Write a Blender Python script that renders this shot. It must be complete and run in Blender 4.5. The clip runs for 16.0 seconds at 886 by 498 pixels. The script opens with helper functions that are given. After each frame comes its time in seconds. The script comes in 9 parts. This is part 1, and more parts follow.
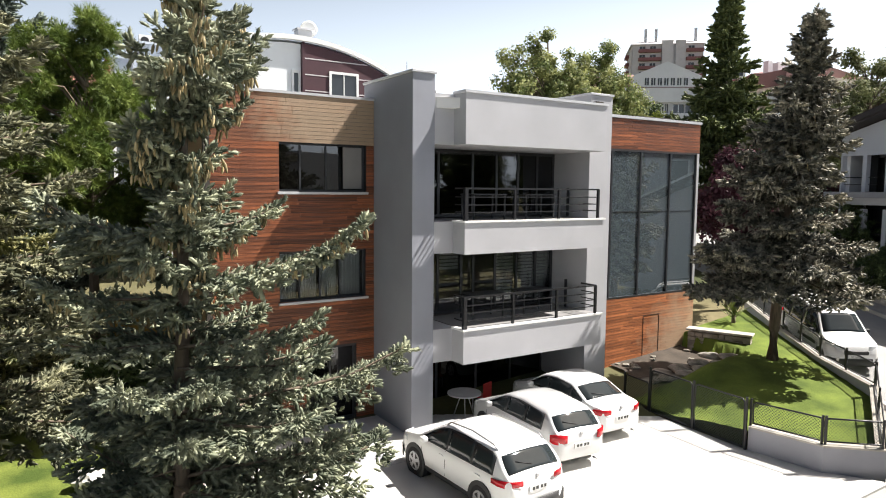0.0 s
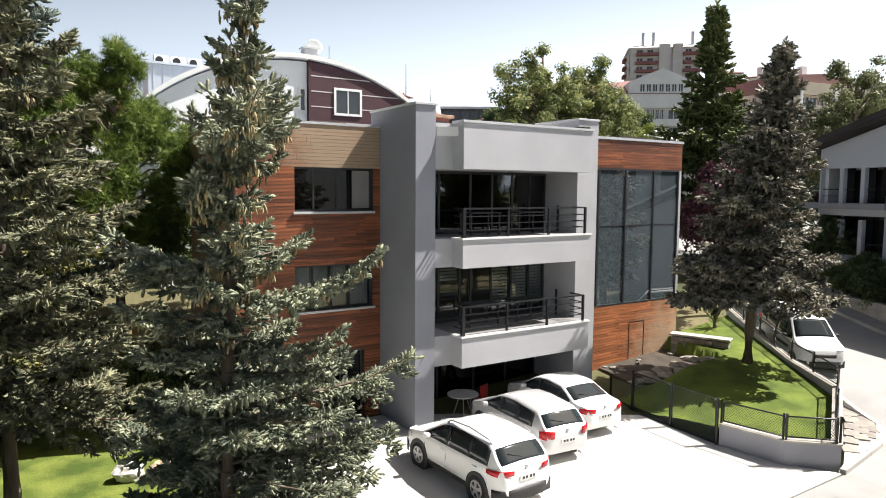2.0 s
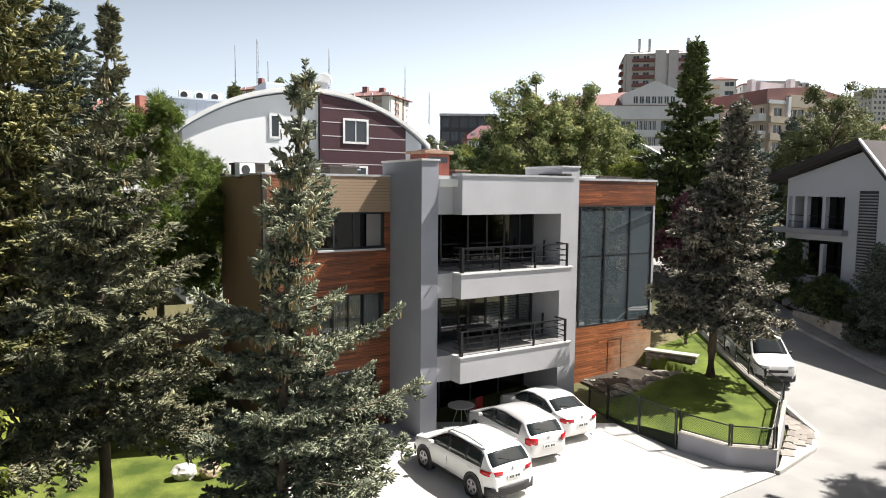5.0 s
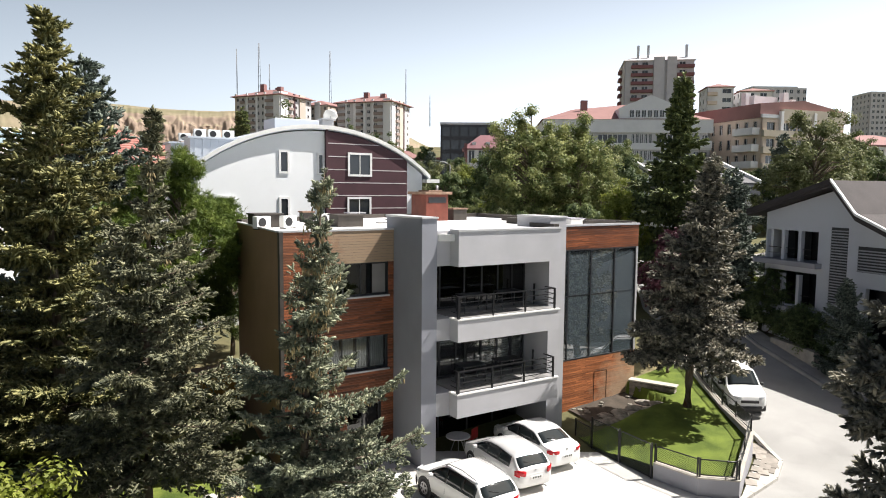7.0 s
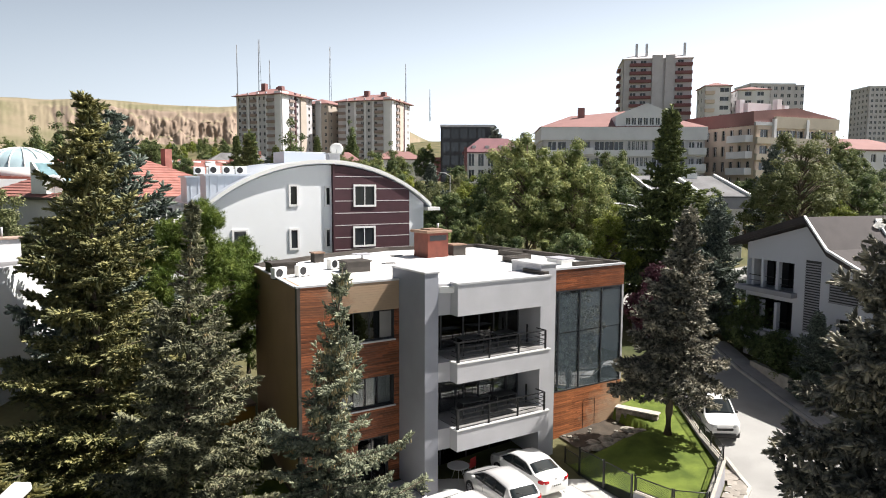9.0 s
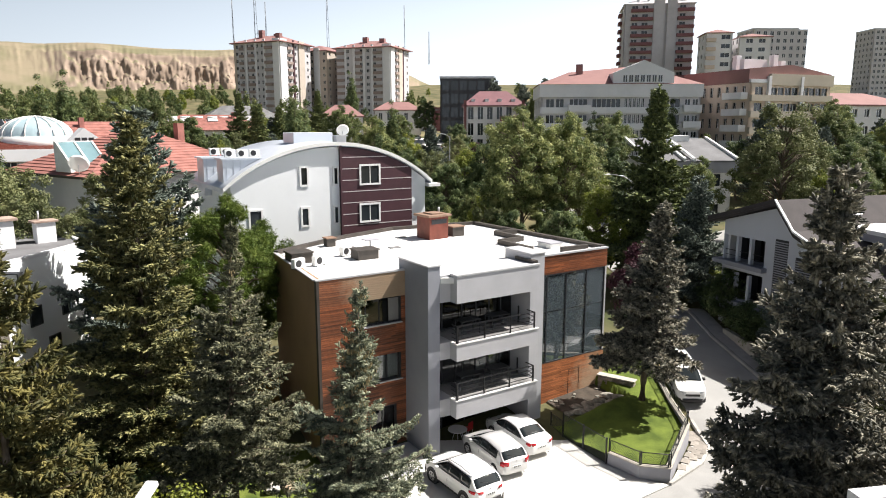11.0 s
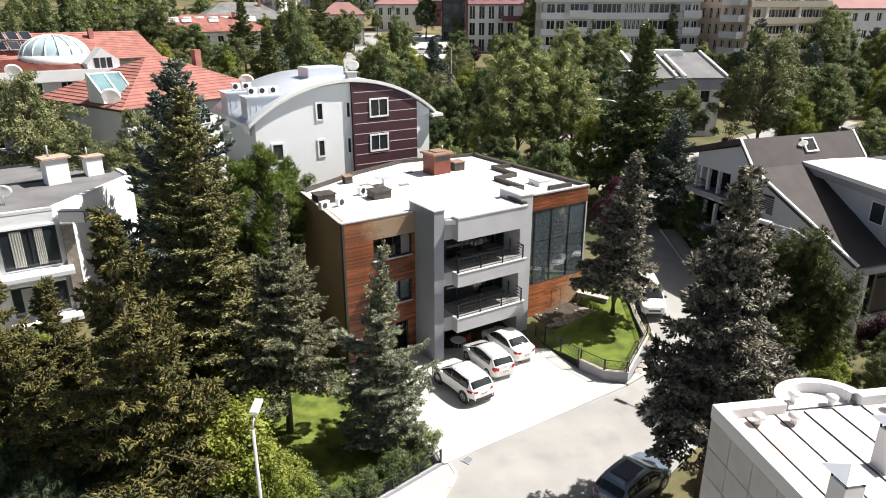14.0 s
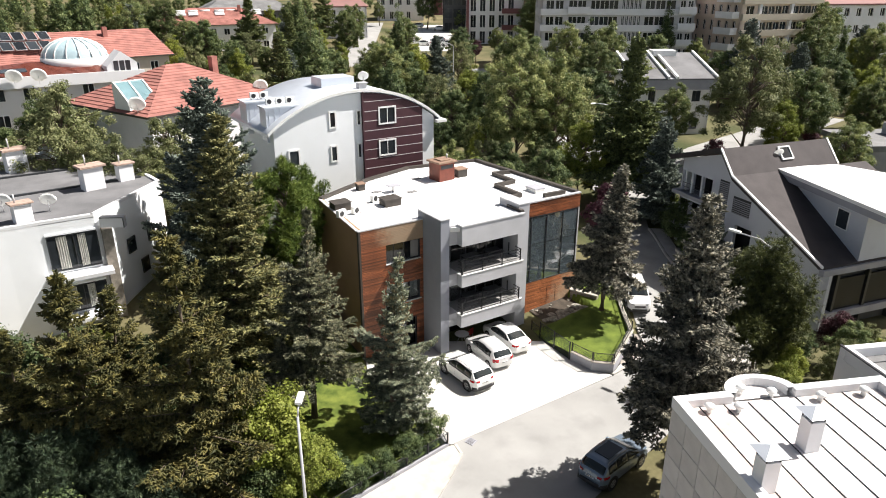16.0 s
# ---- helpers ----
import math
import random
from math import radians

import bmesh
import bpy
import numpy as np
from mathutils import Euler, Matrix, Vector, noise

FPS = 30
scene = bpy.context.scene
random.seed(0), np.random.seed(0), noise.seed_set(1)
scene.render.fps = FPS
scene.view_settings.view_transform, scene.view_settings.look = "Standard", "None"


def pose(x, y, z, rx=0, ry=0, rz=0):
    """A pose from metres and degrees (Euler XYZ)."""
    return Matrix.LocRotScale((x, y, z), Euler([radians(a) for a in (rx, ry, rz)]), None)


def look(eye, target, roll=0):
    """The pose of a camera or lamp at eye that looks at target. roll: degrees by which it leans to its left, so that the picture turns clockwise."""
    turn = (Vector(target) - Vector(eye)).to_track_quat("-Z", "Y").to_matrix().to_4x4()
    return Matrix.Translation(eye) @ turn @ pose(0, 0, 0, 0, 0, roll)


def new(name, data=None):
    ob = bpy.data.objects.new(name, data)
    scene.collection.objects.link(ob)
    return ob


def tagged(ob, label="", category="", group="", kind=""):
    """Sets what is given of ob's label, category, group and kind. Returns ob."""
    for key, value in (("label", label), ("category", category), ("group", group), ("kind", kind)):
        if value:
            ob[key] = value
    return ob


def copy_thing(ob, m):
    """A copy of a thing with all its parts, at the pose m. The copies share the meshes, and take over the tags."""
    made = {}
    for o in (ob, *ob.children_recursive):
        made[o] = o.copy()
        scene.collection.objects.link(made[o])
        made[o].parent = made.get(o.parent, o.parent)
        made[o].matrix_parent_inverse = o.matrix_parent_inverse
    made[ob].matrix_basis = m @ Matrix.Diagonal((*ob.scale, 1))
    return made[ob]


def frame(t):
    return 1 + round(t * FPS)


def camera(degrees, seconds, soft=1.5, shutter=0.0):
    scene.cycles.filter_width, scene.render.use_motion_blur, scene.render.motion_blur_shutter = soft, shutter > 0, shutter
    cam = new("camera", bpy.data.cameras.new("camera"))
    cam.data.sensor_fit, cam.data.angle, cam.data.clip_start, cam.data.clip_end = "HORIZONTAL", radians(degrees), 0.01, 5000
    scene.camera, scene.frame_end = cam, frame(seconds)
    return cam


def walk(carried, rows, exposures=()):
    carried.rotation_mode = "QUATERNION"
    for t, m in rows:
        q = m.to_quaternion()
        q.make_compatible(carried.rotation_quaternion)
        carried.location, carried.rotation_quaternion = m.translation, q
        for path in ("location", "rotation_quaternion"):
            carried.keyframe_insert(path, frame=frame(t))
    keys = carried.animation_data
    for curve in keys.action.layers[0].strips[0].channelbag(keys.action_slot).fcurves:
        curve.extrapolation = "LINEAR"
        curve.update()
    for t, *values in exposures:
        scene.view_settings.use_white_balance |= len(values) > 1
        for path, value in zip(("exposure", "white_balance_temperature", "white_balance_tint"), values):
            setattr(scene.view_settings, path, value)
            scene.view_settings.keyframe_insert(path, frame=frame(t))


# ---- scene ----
cam = camera(66.7, 16.0, soft=1.0)
PATH = [
    (0, (-0.603, -0.057, 6.723), (0.466, 1.624, 6.545), 0.5),
    (0.5, (-0.87, -0.432, 6.824), (0.199, 1.249, 6.648), 0.4),
    (1, (-1.092, -0.803, 6.959), (-0.023, 0.879, 6.784), 0.4),
    (1.5, (-1.359, -1.182, 7.119), (-0.289, 0.498, 6.944), 0.4),
    (2, (-1.608, -1.578, 7.278), (-0.537, 0.102, 7.104), 0.4),
    (2.5, (-1.846, -2.036, 7.486), (-0.777, -0.354, 7.313), 0.3),
    (3, (-2.106, -2.467, 7.707), (-1.036, -0.785, 7.534), 0.3),
    (3.5, (-2.491, -2.926, 7.96), (-1.419, -1.247, 7.785), 0.4),
    (4, (-2.837, -3.359, 8.207), (-1.761, -1.682, 8.034), 0.5),
    (6.5, (-4.444, -5.919, 10.087), (-3.371, -4.241, 9.911), 0.6),
    (7, (-4.721, -6.378, 10.787), (-3.648, -4.699, 10.614), 0.5),
    (7.5, (-5.088, -6.839, 11.523), (-4.014, -5.161, 11.349), 0.6),
    (8, (-5.361, -7.257, 12.19), (-4.287, -5.578, 12.017), 0.5),
    (10.5, (-7.524, -10.748, 15.665), (-6.462, -9.081, 15.355), 0.0),
    (11, (-7.982, -11.39, 16.415), (-6.924, -9.732, 16.05), 0.0),
    (11.5, (-8.467, -12.154, 17.132), (-7.415, -10.505, 16.712), -0.0),
    (12, (-8.962, -12.935, 17.866), (-7.917, -11.296, 17.392), 0.0),
    (12.5, (-9.475, -13.712, 18.57), (-8.438, -12.086, 18.043), 0.0),
    (13, (-9.988, -14.485, 19.308), (-8.958, -12.871, 18.729), -0.0),
    (13.5, (-10.519, -15.211, 20.051), (-9.499, -13.61, 19.421), -0.0),
    (14, (-11.093, -15.939, 20.813), (-10.083, -14.353, 20.131), -0.0),
    (14.5, (-11.672, -16.666, 21.522), (-10.671, -15.094, 20.798), -0.1),
    (15, (-12.237, -17.421, 22.235), (-11.237, -15.85, 21.506), -0.1),
    (15.5, (-12.823, -18.196, 22.951), (-11.823, -16.625, 22.22), -0.1),
    (16, (-13.401, -18.907, 23.677), (-12.401, -17.336, 22.947), -0.0),
]
walk(cam, [(t, look(eye, target, roll)) for t, eye, target, roll in PATH], [(0, 1.26), (2, 1.2), (4, 1.12), (7, 1.02), (11, 0.97), (16, 0.98)])

# ---- light ----
SUN_WAY = Vector((4.1, -1.4, 5.85)).normalized()
sun = new("sun", bpy.data.lights.new("sun", "SUN"))
sun.data.energy, sun.data.angle, sun.data.color = 5.0, radians(0.5), (1.0, 0.95, 0.895)
sun.matrix_world = look(SUN_WAY * 80, (0, 0, 0))
world = bpy.data.worlds.new("sky")
scene.world = world
world.use_nodes = True
sky = world.node_tree.nodes.new("ShaderNodeTexSky")
sky.sky_type, sky.sun_disc = "NISHITA", False
sky.sun_elevation, sky.sun_rotation = math.asin(SUN_WAY.z), math.atan2(SUN_WAY.x, SUN_WAY.y)
sky.air_density, sky.dust_density, sky.ozone_density = 1.0, 5.0, 1.0
pale = world.node_tree.nodes.new("ShaderNodeHueSaturation")
pale.inputs["Saturation"].default_value, pale.inputs["Value"].default_value = 1.05, 0.56
world.node_tree.links.new(sky.outputs[0], pale.inputs["Color"])
# summer haze: the sky pales smoothly towards the horizon, all the way round
wn, wl = world.node_tree.nodes, world.node_tree.links
away, split, low, soft_, haze, both = (wn.new("ShaderNode" + k) for k in ("TexCoord", "SeparateXYZ", "MapRange", "Math", "Mix", "Mix"))
wl.new(away.outputs["Generated"], split.inputs[0])
low.inputs[1].default_value, low.inputs[2].default_value, low.inputs[3].default_value, low.inputs[4].default_value = 0.05, 0.48, 1.0, 0.0
wl.new(split.outputs["Z"], low.inputs[0])
soft_.operation = "POWER"
soft_.inputs[1].default_value = 1.25
wl.new(low.outputs[0], soft_.inputs[0])
haze.data_type = both.data_type = "RGBA"
haze.inputs[6].default_value, haze.inputs[7].default_value = (0, 0, 0, 1), (12.0, 13.3, 14.9, 1)
# the haze is brighter on the sun's side of the sky
side_x, side_y, side_sum, side_map, side_mul = (wn.new("ShaderNode" + k) for k in ("Math", "Math", "Math", "MapRange", "Math"))
side_x.operation = side_y.operation = side_mul.operation = "MULTIPLY"
side_x.inputs[1].default_value, side_y.inputs[1].default_value = 0.93, -0.37
wl.new(split.outputs["X"], side_x.inputs[0])
wl.new(split.outputs["Y"], side_y.inputs[0])
wl.new(side_x.outputs[0], side_sum.inputs[0])
wl.new(side_y.outputs[0], side_sum.inputs[1])
side_map.inputs[1].default_value, side_map.inputs[2].default_value, side_map.inputs[3].default_value, side_map.inputs[4].default_value = -1.0, 1.0, 0.25, 1.35
wl.new(side_sum.outputs[0], side_map.inputs[0])
wl.new(soft_.outputs[0], side_mul.inputs[0])
wl.new(side_map.outputs[0], side_mul.inputs[1])
wl.new(side_mul.outputs[0], haze.inputs[0])
haze.clamp_factor = False
both.blend_type = "ADD"
both.inputs[0].default_value = 1.0
wl.new(pale.outputs[0], both.inputs[6])
wl.new(haze.outputs[2], both.inputs[7])
wl.new(both.outputs[2], wn["Background"].inputs[0])
world.node_tree.nodes["Background"].inputs[1].default_value = 0.05


# ---- materials ----
def rgb(c):
    return (*c, 1.0)


def mat(name, base, rough=0.7, metal=0.0, var=0.15, scale=3.0, bump=0.1, fine=60.0, tint=None, spec=0.5, obj_var=0.0, island=0.0, stretch=(1, 1, 1), stain=0.0):
    """A surface with two scales of colour change and a fine relief."""
    m = bpy.data.materials.new(name)
    m.use_nodes = True
    n, l = m.node_tree.nodes, m.node_tree.links
    b = n["Principled BSDF"]
    b.inputs["Roughness"].default_value, b.inputs["Metallic"].default_value = rough, metal
    b.inputs["Specular IOR Level"].default_value = spec
    tc, mp = n.new("ShaderNodeTexCoord"), n.new("ShaderNodeMapping")
    mp.inputs["Scale"].default_value = stretch
    l.new(tc.outputs["Object"], mp.inputs[0])
    big, small = n.new("ShaderNodeTexNoise"), n.new("ShaderNodeTexNoise")
    big.inputs["Scale"].default_value, big.inputs["Detail"].default_value = scale, 4
    small.inputs["Scale"].default_value, small.inputs["Detail"].default_value = fine, 3
    for t in (big, small):
        l.new(mp.outputs[0], t.inputs["Vector"])
    mix = n.new("ShaderNodeMix")
    mix.data_type = "RGBA"
    lo = tint or tuple(c * (1 - var) for c in base)
    hi = tuple(min(1, c * (1 + var)) for c in base)
    mix.inputs[6].default_value, mix.inputs[7].default_value = rgb(lo), rgb(hi)
    ramp = n.new("ShaderNodeMapRange")
    ramp.inputs[1].default_value, ramp.inputs[2].default_value = 0.32, 0.68
    l.new(big.outputs[0], ramp.inputs[0])
    l.new(ramp.outputs[0], mix.inputs[0])
    out = mix.outputs[2]
    grain = n.new("ShaderNodeMix")
    grain.data_type, grain.blend_type = "RGBA", "MULTIPLY"
    grain.inputs[0].default_value = min(1.0, var * 1.5)
    l.new(out, grain.inputs[6])
    l.new(small.outputs[0], grain.inputs[7])
    bright = n.new("ShaderNodeHueSaturation")
    bright.inputs["Value"].default_value = 1 + 0.5 * min(1.0, var * 1.5)
    l.new(grain.outputs[2], bright.inputs["Color"])
    out = bright.outputs[0]
    if obj_var or island:
        src = n.new("ShaderNodeObjectInfo").outputs["Random"] if obj_var else n.new("ShaderNodeNewGeometry").outputs["Random Per Island"]
        k = obj_var or island
        mr = n.new("ShaderNodeMapRange")
        mr.inputs[3].default_value, mr.inputs[4].default_value = 1 - k, 1 + k
        l.new(src, mr.inputs[0])
        hs = n.new("ShaderNodeHueSaturation")
        l.new(mr.outputs[0], hs.inputs["Value"])
        l.new(out, hs.inputs["Color"])
        out = hs.outputs[0]
    if stain:
        st = n.new("ShaderNodeTexNoise")
        st.inputs["Scale"].default_value, st.inputs["Detail"].default_value = 0.6, 6
        l.new(tc.outputs["Object"], st.inputs["Vector"])
        sr = n.new("ShaderNodeMapRange")
        sr.inputs[1].default_value, sr.inputs[2].default_value, sr.inputs[3].default_value, sr.inputs[4].default_value = 0.5, 0.75, 1.0, 1 - stain
        l.new(st.outputs[0], sr.inputs[0])
        hs2 = n.new("ShaderNodeHueSaturation")
        l.new(sr.outputs[0], hs2.inputs["Value"])
        l.new(out, hs2.inputs["Color"])
        out = hs2.outputs[0]
    l.new(out, b.inputs["Base Color"])
    if bump:
        bp = n.new("ShaderNodeBump")
        bp.inputs["Strength"].default_value, bp.inputs["Distance"].default_value = bump, 0.01
        l.new(small.outputs[0], bp.inputs["Height"])
        l.new(bp.outputs[0], b.inputs["Normal"])
    return m


def leaf_mat(name, base, light, scale=1.2, island=0.35, through_light=0.35, rough=0.6, each=0.12):
    """Foliage: leaf colour drifting in random patches to a lighter tone that stands for new growth and for sunlit
    tufts, with some light passing through.
    """
    m = mat(name, base, rough, 0, 0.2, scale, 0.0, 14.0, spec=0.25, island=island)
    n, l = m.node_tree.nodes, m.node_tree.links
    b = n["Principled BSDF"]
    src = b.inputs["Base Color"].links[0].from_socket
    big = n.new("ShaderNodeTexNoise")
    big.inputs["Scale"].default_value, big.inputs["Detail"].default_value = scale * 2.3, 3
    l.new(n["Texture Coordinate"].outputs["Object"], big.inputs["Vector"])
    mr = n.new("ShaderNodeMapRange")
    mr.inputs[1].default_value, mr.inputs[2].default_value = 0.42, 0.66
    l.new(big.outputs[0], mr.inputs[0])
    mx = n.new("ShaderNodeMix")
    mx.data_type = "RGBA"
    mx.inputs[7].default_value = rgb(light)
    l.new(mr.outputs[0], mx.inputs[0])
    l.new(src, mx.inputs[6])
    who, tone, hue, own = n.new("ShaderNodeObjectInfo"), n.new("ShaderNodeMapRange"), n.new("ShaderNodeMapRange"), n.new("ShaderNodeHueSaturation")
    tone.inputs[3].default_value, tone.inputs[4].default_value = 1 - each, 1 + each
    hue.inputs[3].default_value, hue.inputs[4].default_value = 0.5 + 0.04 * each, 0.5 - 0.05 * each
    for k in (tone, hue):
        l.new(who.outputs["Random"], k.inputs[0])
    l.new(tone.outputs[0], own.inputs["Value"])
    l.new(hue.outputs[0], own.inputs["Hue"])
    l.new(mx.outputs[2], own.inputs["Color"])
    l.new(own.outputs[0], b.inputs["Base Color"])
    tr = n.new("ShaderNodeBsdfTranslucent")
    l.new(own.outputs[0], tr.inputs[0])
    ms = n.new("ShaderNodeMixShader")
    ms.inputs[0].default_value = through_light
    l.new(b.outputs[0], ms.inputs[1])
    l.new(tr.outputs[0], ms.inputs[2])
    l.new(ms.outputs[0], n["Material Output"].inputs[0])
    return m


def glass_mat(name, tint, gloss=0.06, ior=1.5, sheen_film=0.0):
    m = bpy.data.materials.new(name)
    m.use_nodes = True
    n, l = m.node_tree.nodes, m.node_tree.links
    n.remove(n["Principled BSDF"])
    tr, gl, fr, ms = n.new("ShaderNodeBsdfTransparent"), n.new("ShaderNodeBsdfGlossy"), n.new("ShaderNodeFresnel"), n.new("ShaderNodeMixShader")
    tr.inputs[0].default_value = rgb(tint)
    gl.inputs["Roughness"].default_value = 0.02
    fr.inputs[0].default_value = ior
    ad = n.new("ShaderNodeMath")
    ad.inputs[1].default_value = gloss
    l.new(fr.outputs[0], ad.inputs[0])
    l.new(ad.outputs[0], ms.inputs[0])
    l.new(tr.outputs[0], ms.inputs[1])
    l.new(gl.outputs[0], ms.inputs[2])
    out = ms.outputs[0]
    if sheen_film:
        # flat blue-grey layer paints dust and the sky's pale reflection on the panes
        df, fm = n.new("ShaderNodeBsdfDiffuse"), n.new("ShaderNodeMixShader")
        df.inputs[0].default_value, fm.inputs[0].default_value = (0.42, 0.50, 0.54, 1), sheen_film
        l.new(out, fm.inputs[1])
        l.new(df.outputs[0], fm.inputs[2])
        out = fm.outputs[0]
    l.new(out, n["Material Output"].inputs[0])
    return m


M = {}
M["render_grey"] = mat("grey_render", (0.45, 0.45, 0.47), 0.85, var=0.05, scale=0.8, bump=0.25, fine=120, stain=0.06)
# the grey render again, toned darker and bluer for the pillar's shaded faces
M["pillar_shaded"] = mat("shaded_grey_render", (0.27, 0.28, 0.315), 0.85, var=0.06, scale=0.8, bump=0.25, fine=120, stain=0.06)
M["brown_wall"] = mat("brown_render", (0.33, 0.205, 0.115), 0.85, var=0.08, scale=0.5, bump=0.2, fine=90, stain=0.1)
M["coping"] = mat("pale_metal_coping", (0.52, 0.52, 0.53), 0.45, 0.2, 0.06, 2, 0.05)
M["dark_metal"] = mat("black_painted_steel", (0.012, 0.012, 0.014), 0.4, 0.0, 0.1, 4, 0.05)
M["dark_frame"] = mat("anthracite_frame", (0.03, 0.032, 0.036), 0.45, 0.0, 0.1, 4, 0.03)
M["plank"] = mat("oiled_cladding_plank", (0.27, 0.085, 0.030), 0.5, 0, 0.45, 2.2, 0.35, 30, tint=(0.060, 0.018, 0.009), obj_var=0.5, stretch=(0.35, 1, 9))
M["plank_grey"] = mat("weathered_cladding_plank", (0.26, 0.095, 0.038), 0.6, 0, 0.45, 2.0, 0.35, 30, tint=(0.09, 0.03, 0.015), obj_var=0.4, stretch=(0.35, 1, 9))
M["plank_bleached"] = mat("sunbleached_cladding_plank", (0.46, 0.165, 0.060), 0.6, 0, 0.45, 2.0, 0.35, 30, tint=(0.17, 0.052, 0.022), obj_var=0.35, stretch=(0.35, 1, 9))


def bleach(m, centre, reach, col):
    """Planks weathered pale in a ragged patch round a wet, sunny corner."""
    n, l = m.node_tree.nodes, m.node_tree.links
    b = n["Principled BSDF"]
    src = b.inputs["Base Color"].links[0].from_socket
    g, d, nz = n.new("ShaderNodeNewGeometry"), n.new("ShaderNodeVectorMath"), n.new("ShaderNodeTexNoise")
    d.operation = "DISTANCE"
    d.inputs[1].default_value = centre
    l.new(g.outputs["Position"], d.inputs[0])
    nz.inputs["Scale"].default_value, nz.inputs["Detail"].default_value = 2.4, 6
    l.new(g.outputs["Position"], nz.inputs["Vector"])
    ad = n.new("ShaderNodeMath")
    ad.operation = "MULTIPLY_ADD"
    ad.inputs[1].default_value = 2.6
    l.new(nz.outputs[0], ad.inputs[0])
    l.new(d.outputs["Value"], ad.inputs[2])
    mr = n.new("ShaderNodeMapRange")
    mr.inputs[1].default_value, mr.inputs[2].default_value, mr.inputs[3].default_value, mr.inputs[4].default_value = reach + 0.6, reach + 2.2, 0.85, 0.0
    l.new(ad.outputs[0], mr.inputs[0])
    mx = n.new("ShaderNodeMix")
    mx.data_type = "RGBA"
    mx.inputs[7].default_value = rgb(col)
    l.new(mr.outputs[0], mx.inputs[0])
    l.new(src, mx.inputs[6])
    l.new(mx.outputs[2], b.inputs["Base Color"])


bleach(M["plank_bleached"], (20.9, 16.5, 0.9), 1.6, (0.50, 0.36, 0.24))
bleach(M["plank_grey"], (7.4, 17.5, 9.0), 2.2, (0.36, 0.27, 0.18))
M["membrane"] = mat("white_roof_membrane", (0.80, 0.79, 0.77), 0.7, 0, 0.05, 0.7, 0.1, 40, stain=0.08)
M["dark_coping"] = mat("dark_brown_coping", (0.05, 0.042, 0.035), 0.6, 0, 0.2, 2, 0.1)
M["rust_metal"] = mat("red_brown_sheet_metal", (0.17, 0.045, 0.028), 0.5, 0.2, 0.2, 2, 0.1, stain=0.2)
M["rust_top"] = mat("weathered_brown_cap", (0.25, 0.16, 0.11), 0.7, 0.1, 0.2, 3, 0.1)
M["concrete"] = mat("pale_concrete_paving", (0.56, 0.55, 0.52), 0.9, 0, 0.07, 0.5, 0.25, 60, stain=0.10)
M["asphalt"] = mat("worn_pale_asphalt", (0.30, 0.296, 0.285), 0.92, 0, 0.10, 0.35, 0.4, 90, stain=0.16)
M["pave_stone"] = mat("sandy_pavement_slab", (0.27, 0.245, 0.215), 0.9, 0, 0.15, 2, 0.3, 60, obj_var=0.16)
M["soil"] = mat("dark_garden_soil", (0.06, 0.047, 0.034), 0.95, 0, 0.3, 2, 0.8, 30)
M["kerb"] = mat("kerb_stone", (0.42, 0.40, 0.37), 0.9, 0, 0.12, 2, 0.3, 60, obj_var=0.08)
M["wall_grey"] = mat("grey_garden_wall", (0.33, 0.33, 0.36), 0.9, 0, 0.07, 1, 0.2, 90, stain=0.1)
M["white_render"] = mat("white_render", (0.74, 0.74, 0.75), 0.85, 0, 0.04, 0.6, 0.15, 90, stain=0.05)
# white render darkened and blued for the gabled house's shaded street side
M["white_shaded"] = mat("shade_toned_render", (0.56, 0.575, 0.62), 0.85, 0, 0.05, 0.6, 0.15, 90, stain=0.08)
M["white_paint"] = mat("white_paint", (0.78, 0.78, 0.76), 0.55, 0, 0.04, 2, 0.05)
M["grass"] = mat("mown_grass", (0.115, 0.150, 0.026), 0.9, 0, 0.4, 0.9, 1.0, 28, tint=(0.066, 0.098, 0.017), spec=0.2)
M["grass_dry"] = mat("patchy_lawn", (0.125, 0.150, 0.030), 0.95, 0, 0.45, 1.1, 1.0, 26, tint=(0.060, 0.092, 0.017), spec=0.2)
M["earth"] = mat("dry_ground", (0.15, 0.125, 0.068), 0.95, 0, 0.3, 0.09, 0.4, 3, tint=(0.055, 0.066, 0.026), spec=0.2)
M["stone"] = mat("rough_limestone", (0.27, 0.24, 0.20), 0.9, 0, 0.25, 3, 0.6, 30, obj_var=0.2)
M["rock"] = mat("mossy_grey_rock", (0.27, 0.25, 0.215), 0.95, 0, 0.35, 4, 0.6, 22, tint=(0.13, 0.125, 0.095))
M["stone_cap"] = mat("pale_stone_cap", (0.42, 0.39, 0.34), 0.9, 0, 0.15, 3, 0.4, 30)
M["bark"] = mat("grey_brown_bark", (0.15, 0.115, 0.085), 0.95, 0, 0.35, 6, 0.8, 25, stretch=(1, 1, 0.25))
M["glass"] = glass_mat("clear_dark_glass", (0.20, 0.22, 0.23), 0.04)
M["glass_clear"] = glass_mat("clear_window_glass", (0.72, 0.75, 0.76), 0.04)
M["glass_wing"] = glass_mat("curtain_wall_glass", (0.34, 0.42, 0.47), 0.24, 1.6, 0.10)
M["win_far"] = mat("dark_window_glass", (0.03, 0.035, 0.04), 0.06, 0, 0.3, 0.2, 0.0, 2, obj_var=0.5)
M["roof_red"] = mat("red_clay_tile", (0.285, 0.118, 0.096), 0.8, 0, 0.25, 0.8, 0.4, 30, island=0.18)
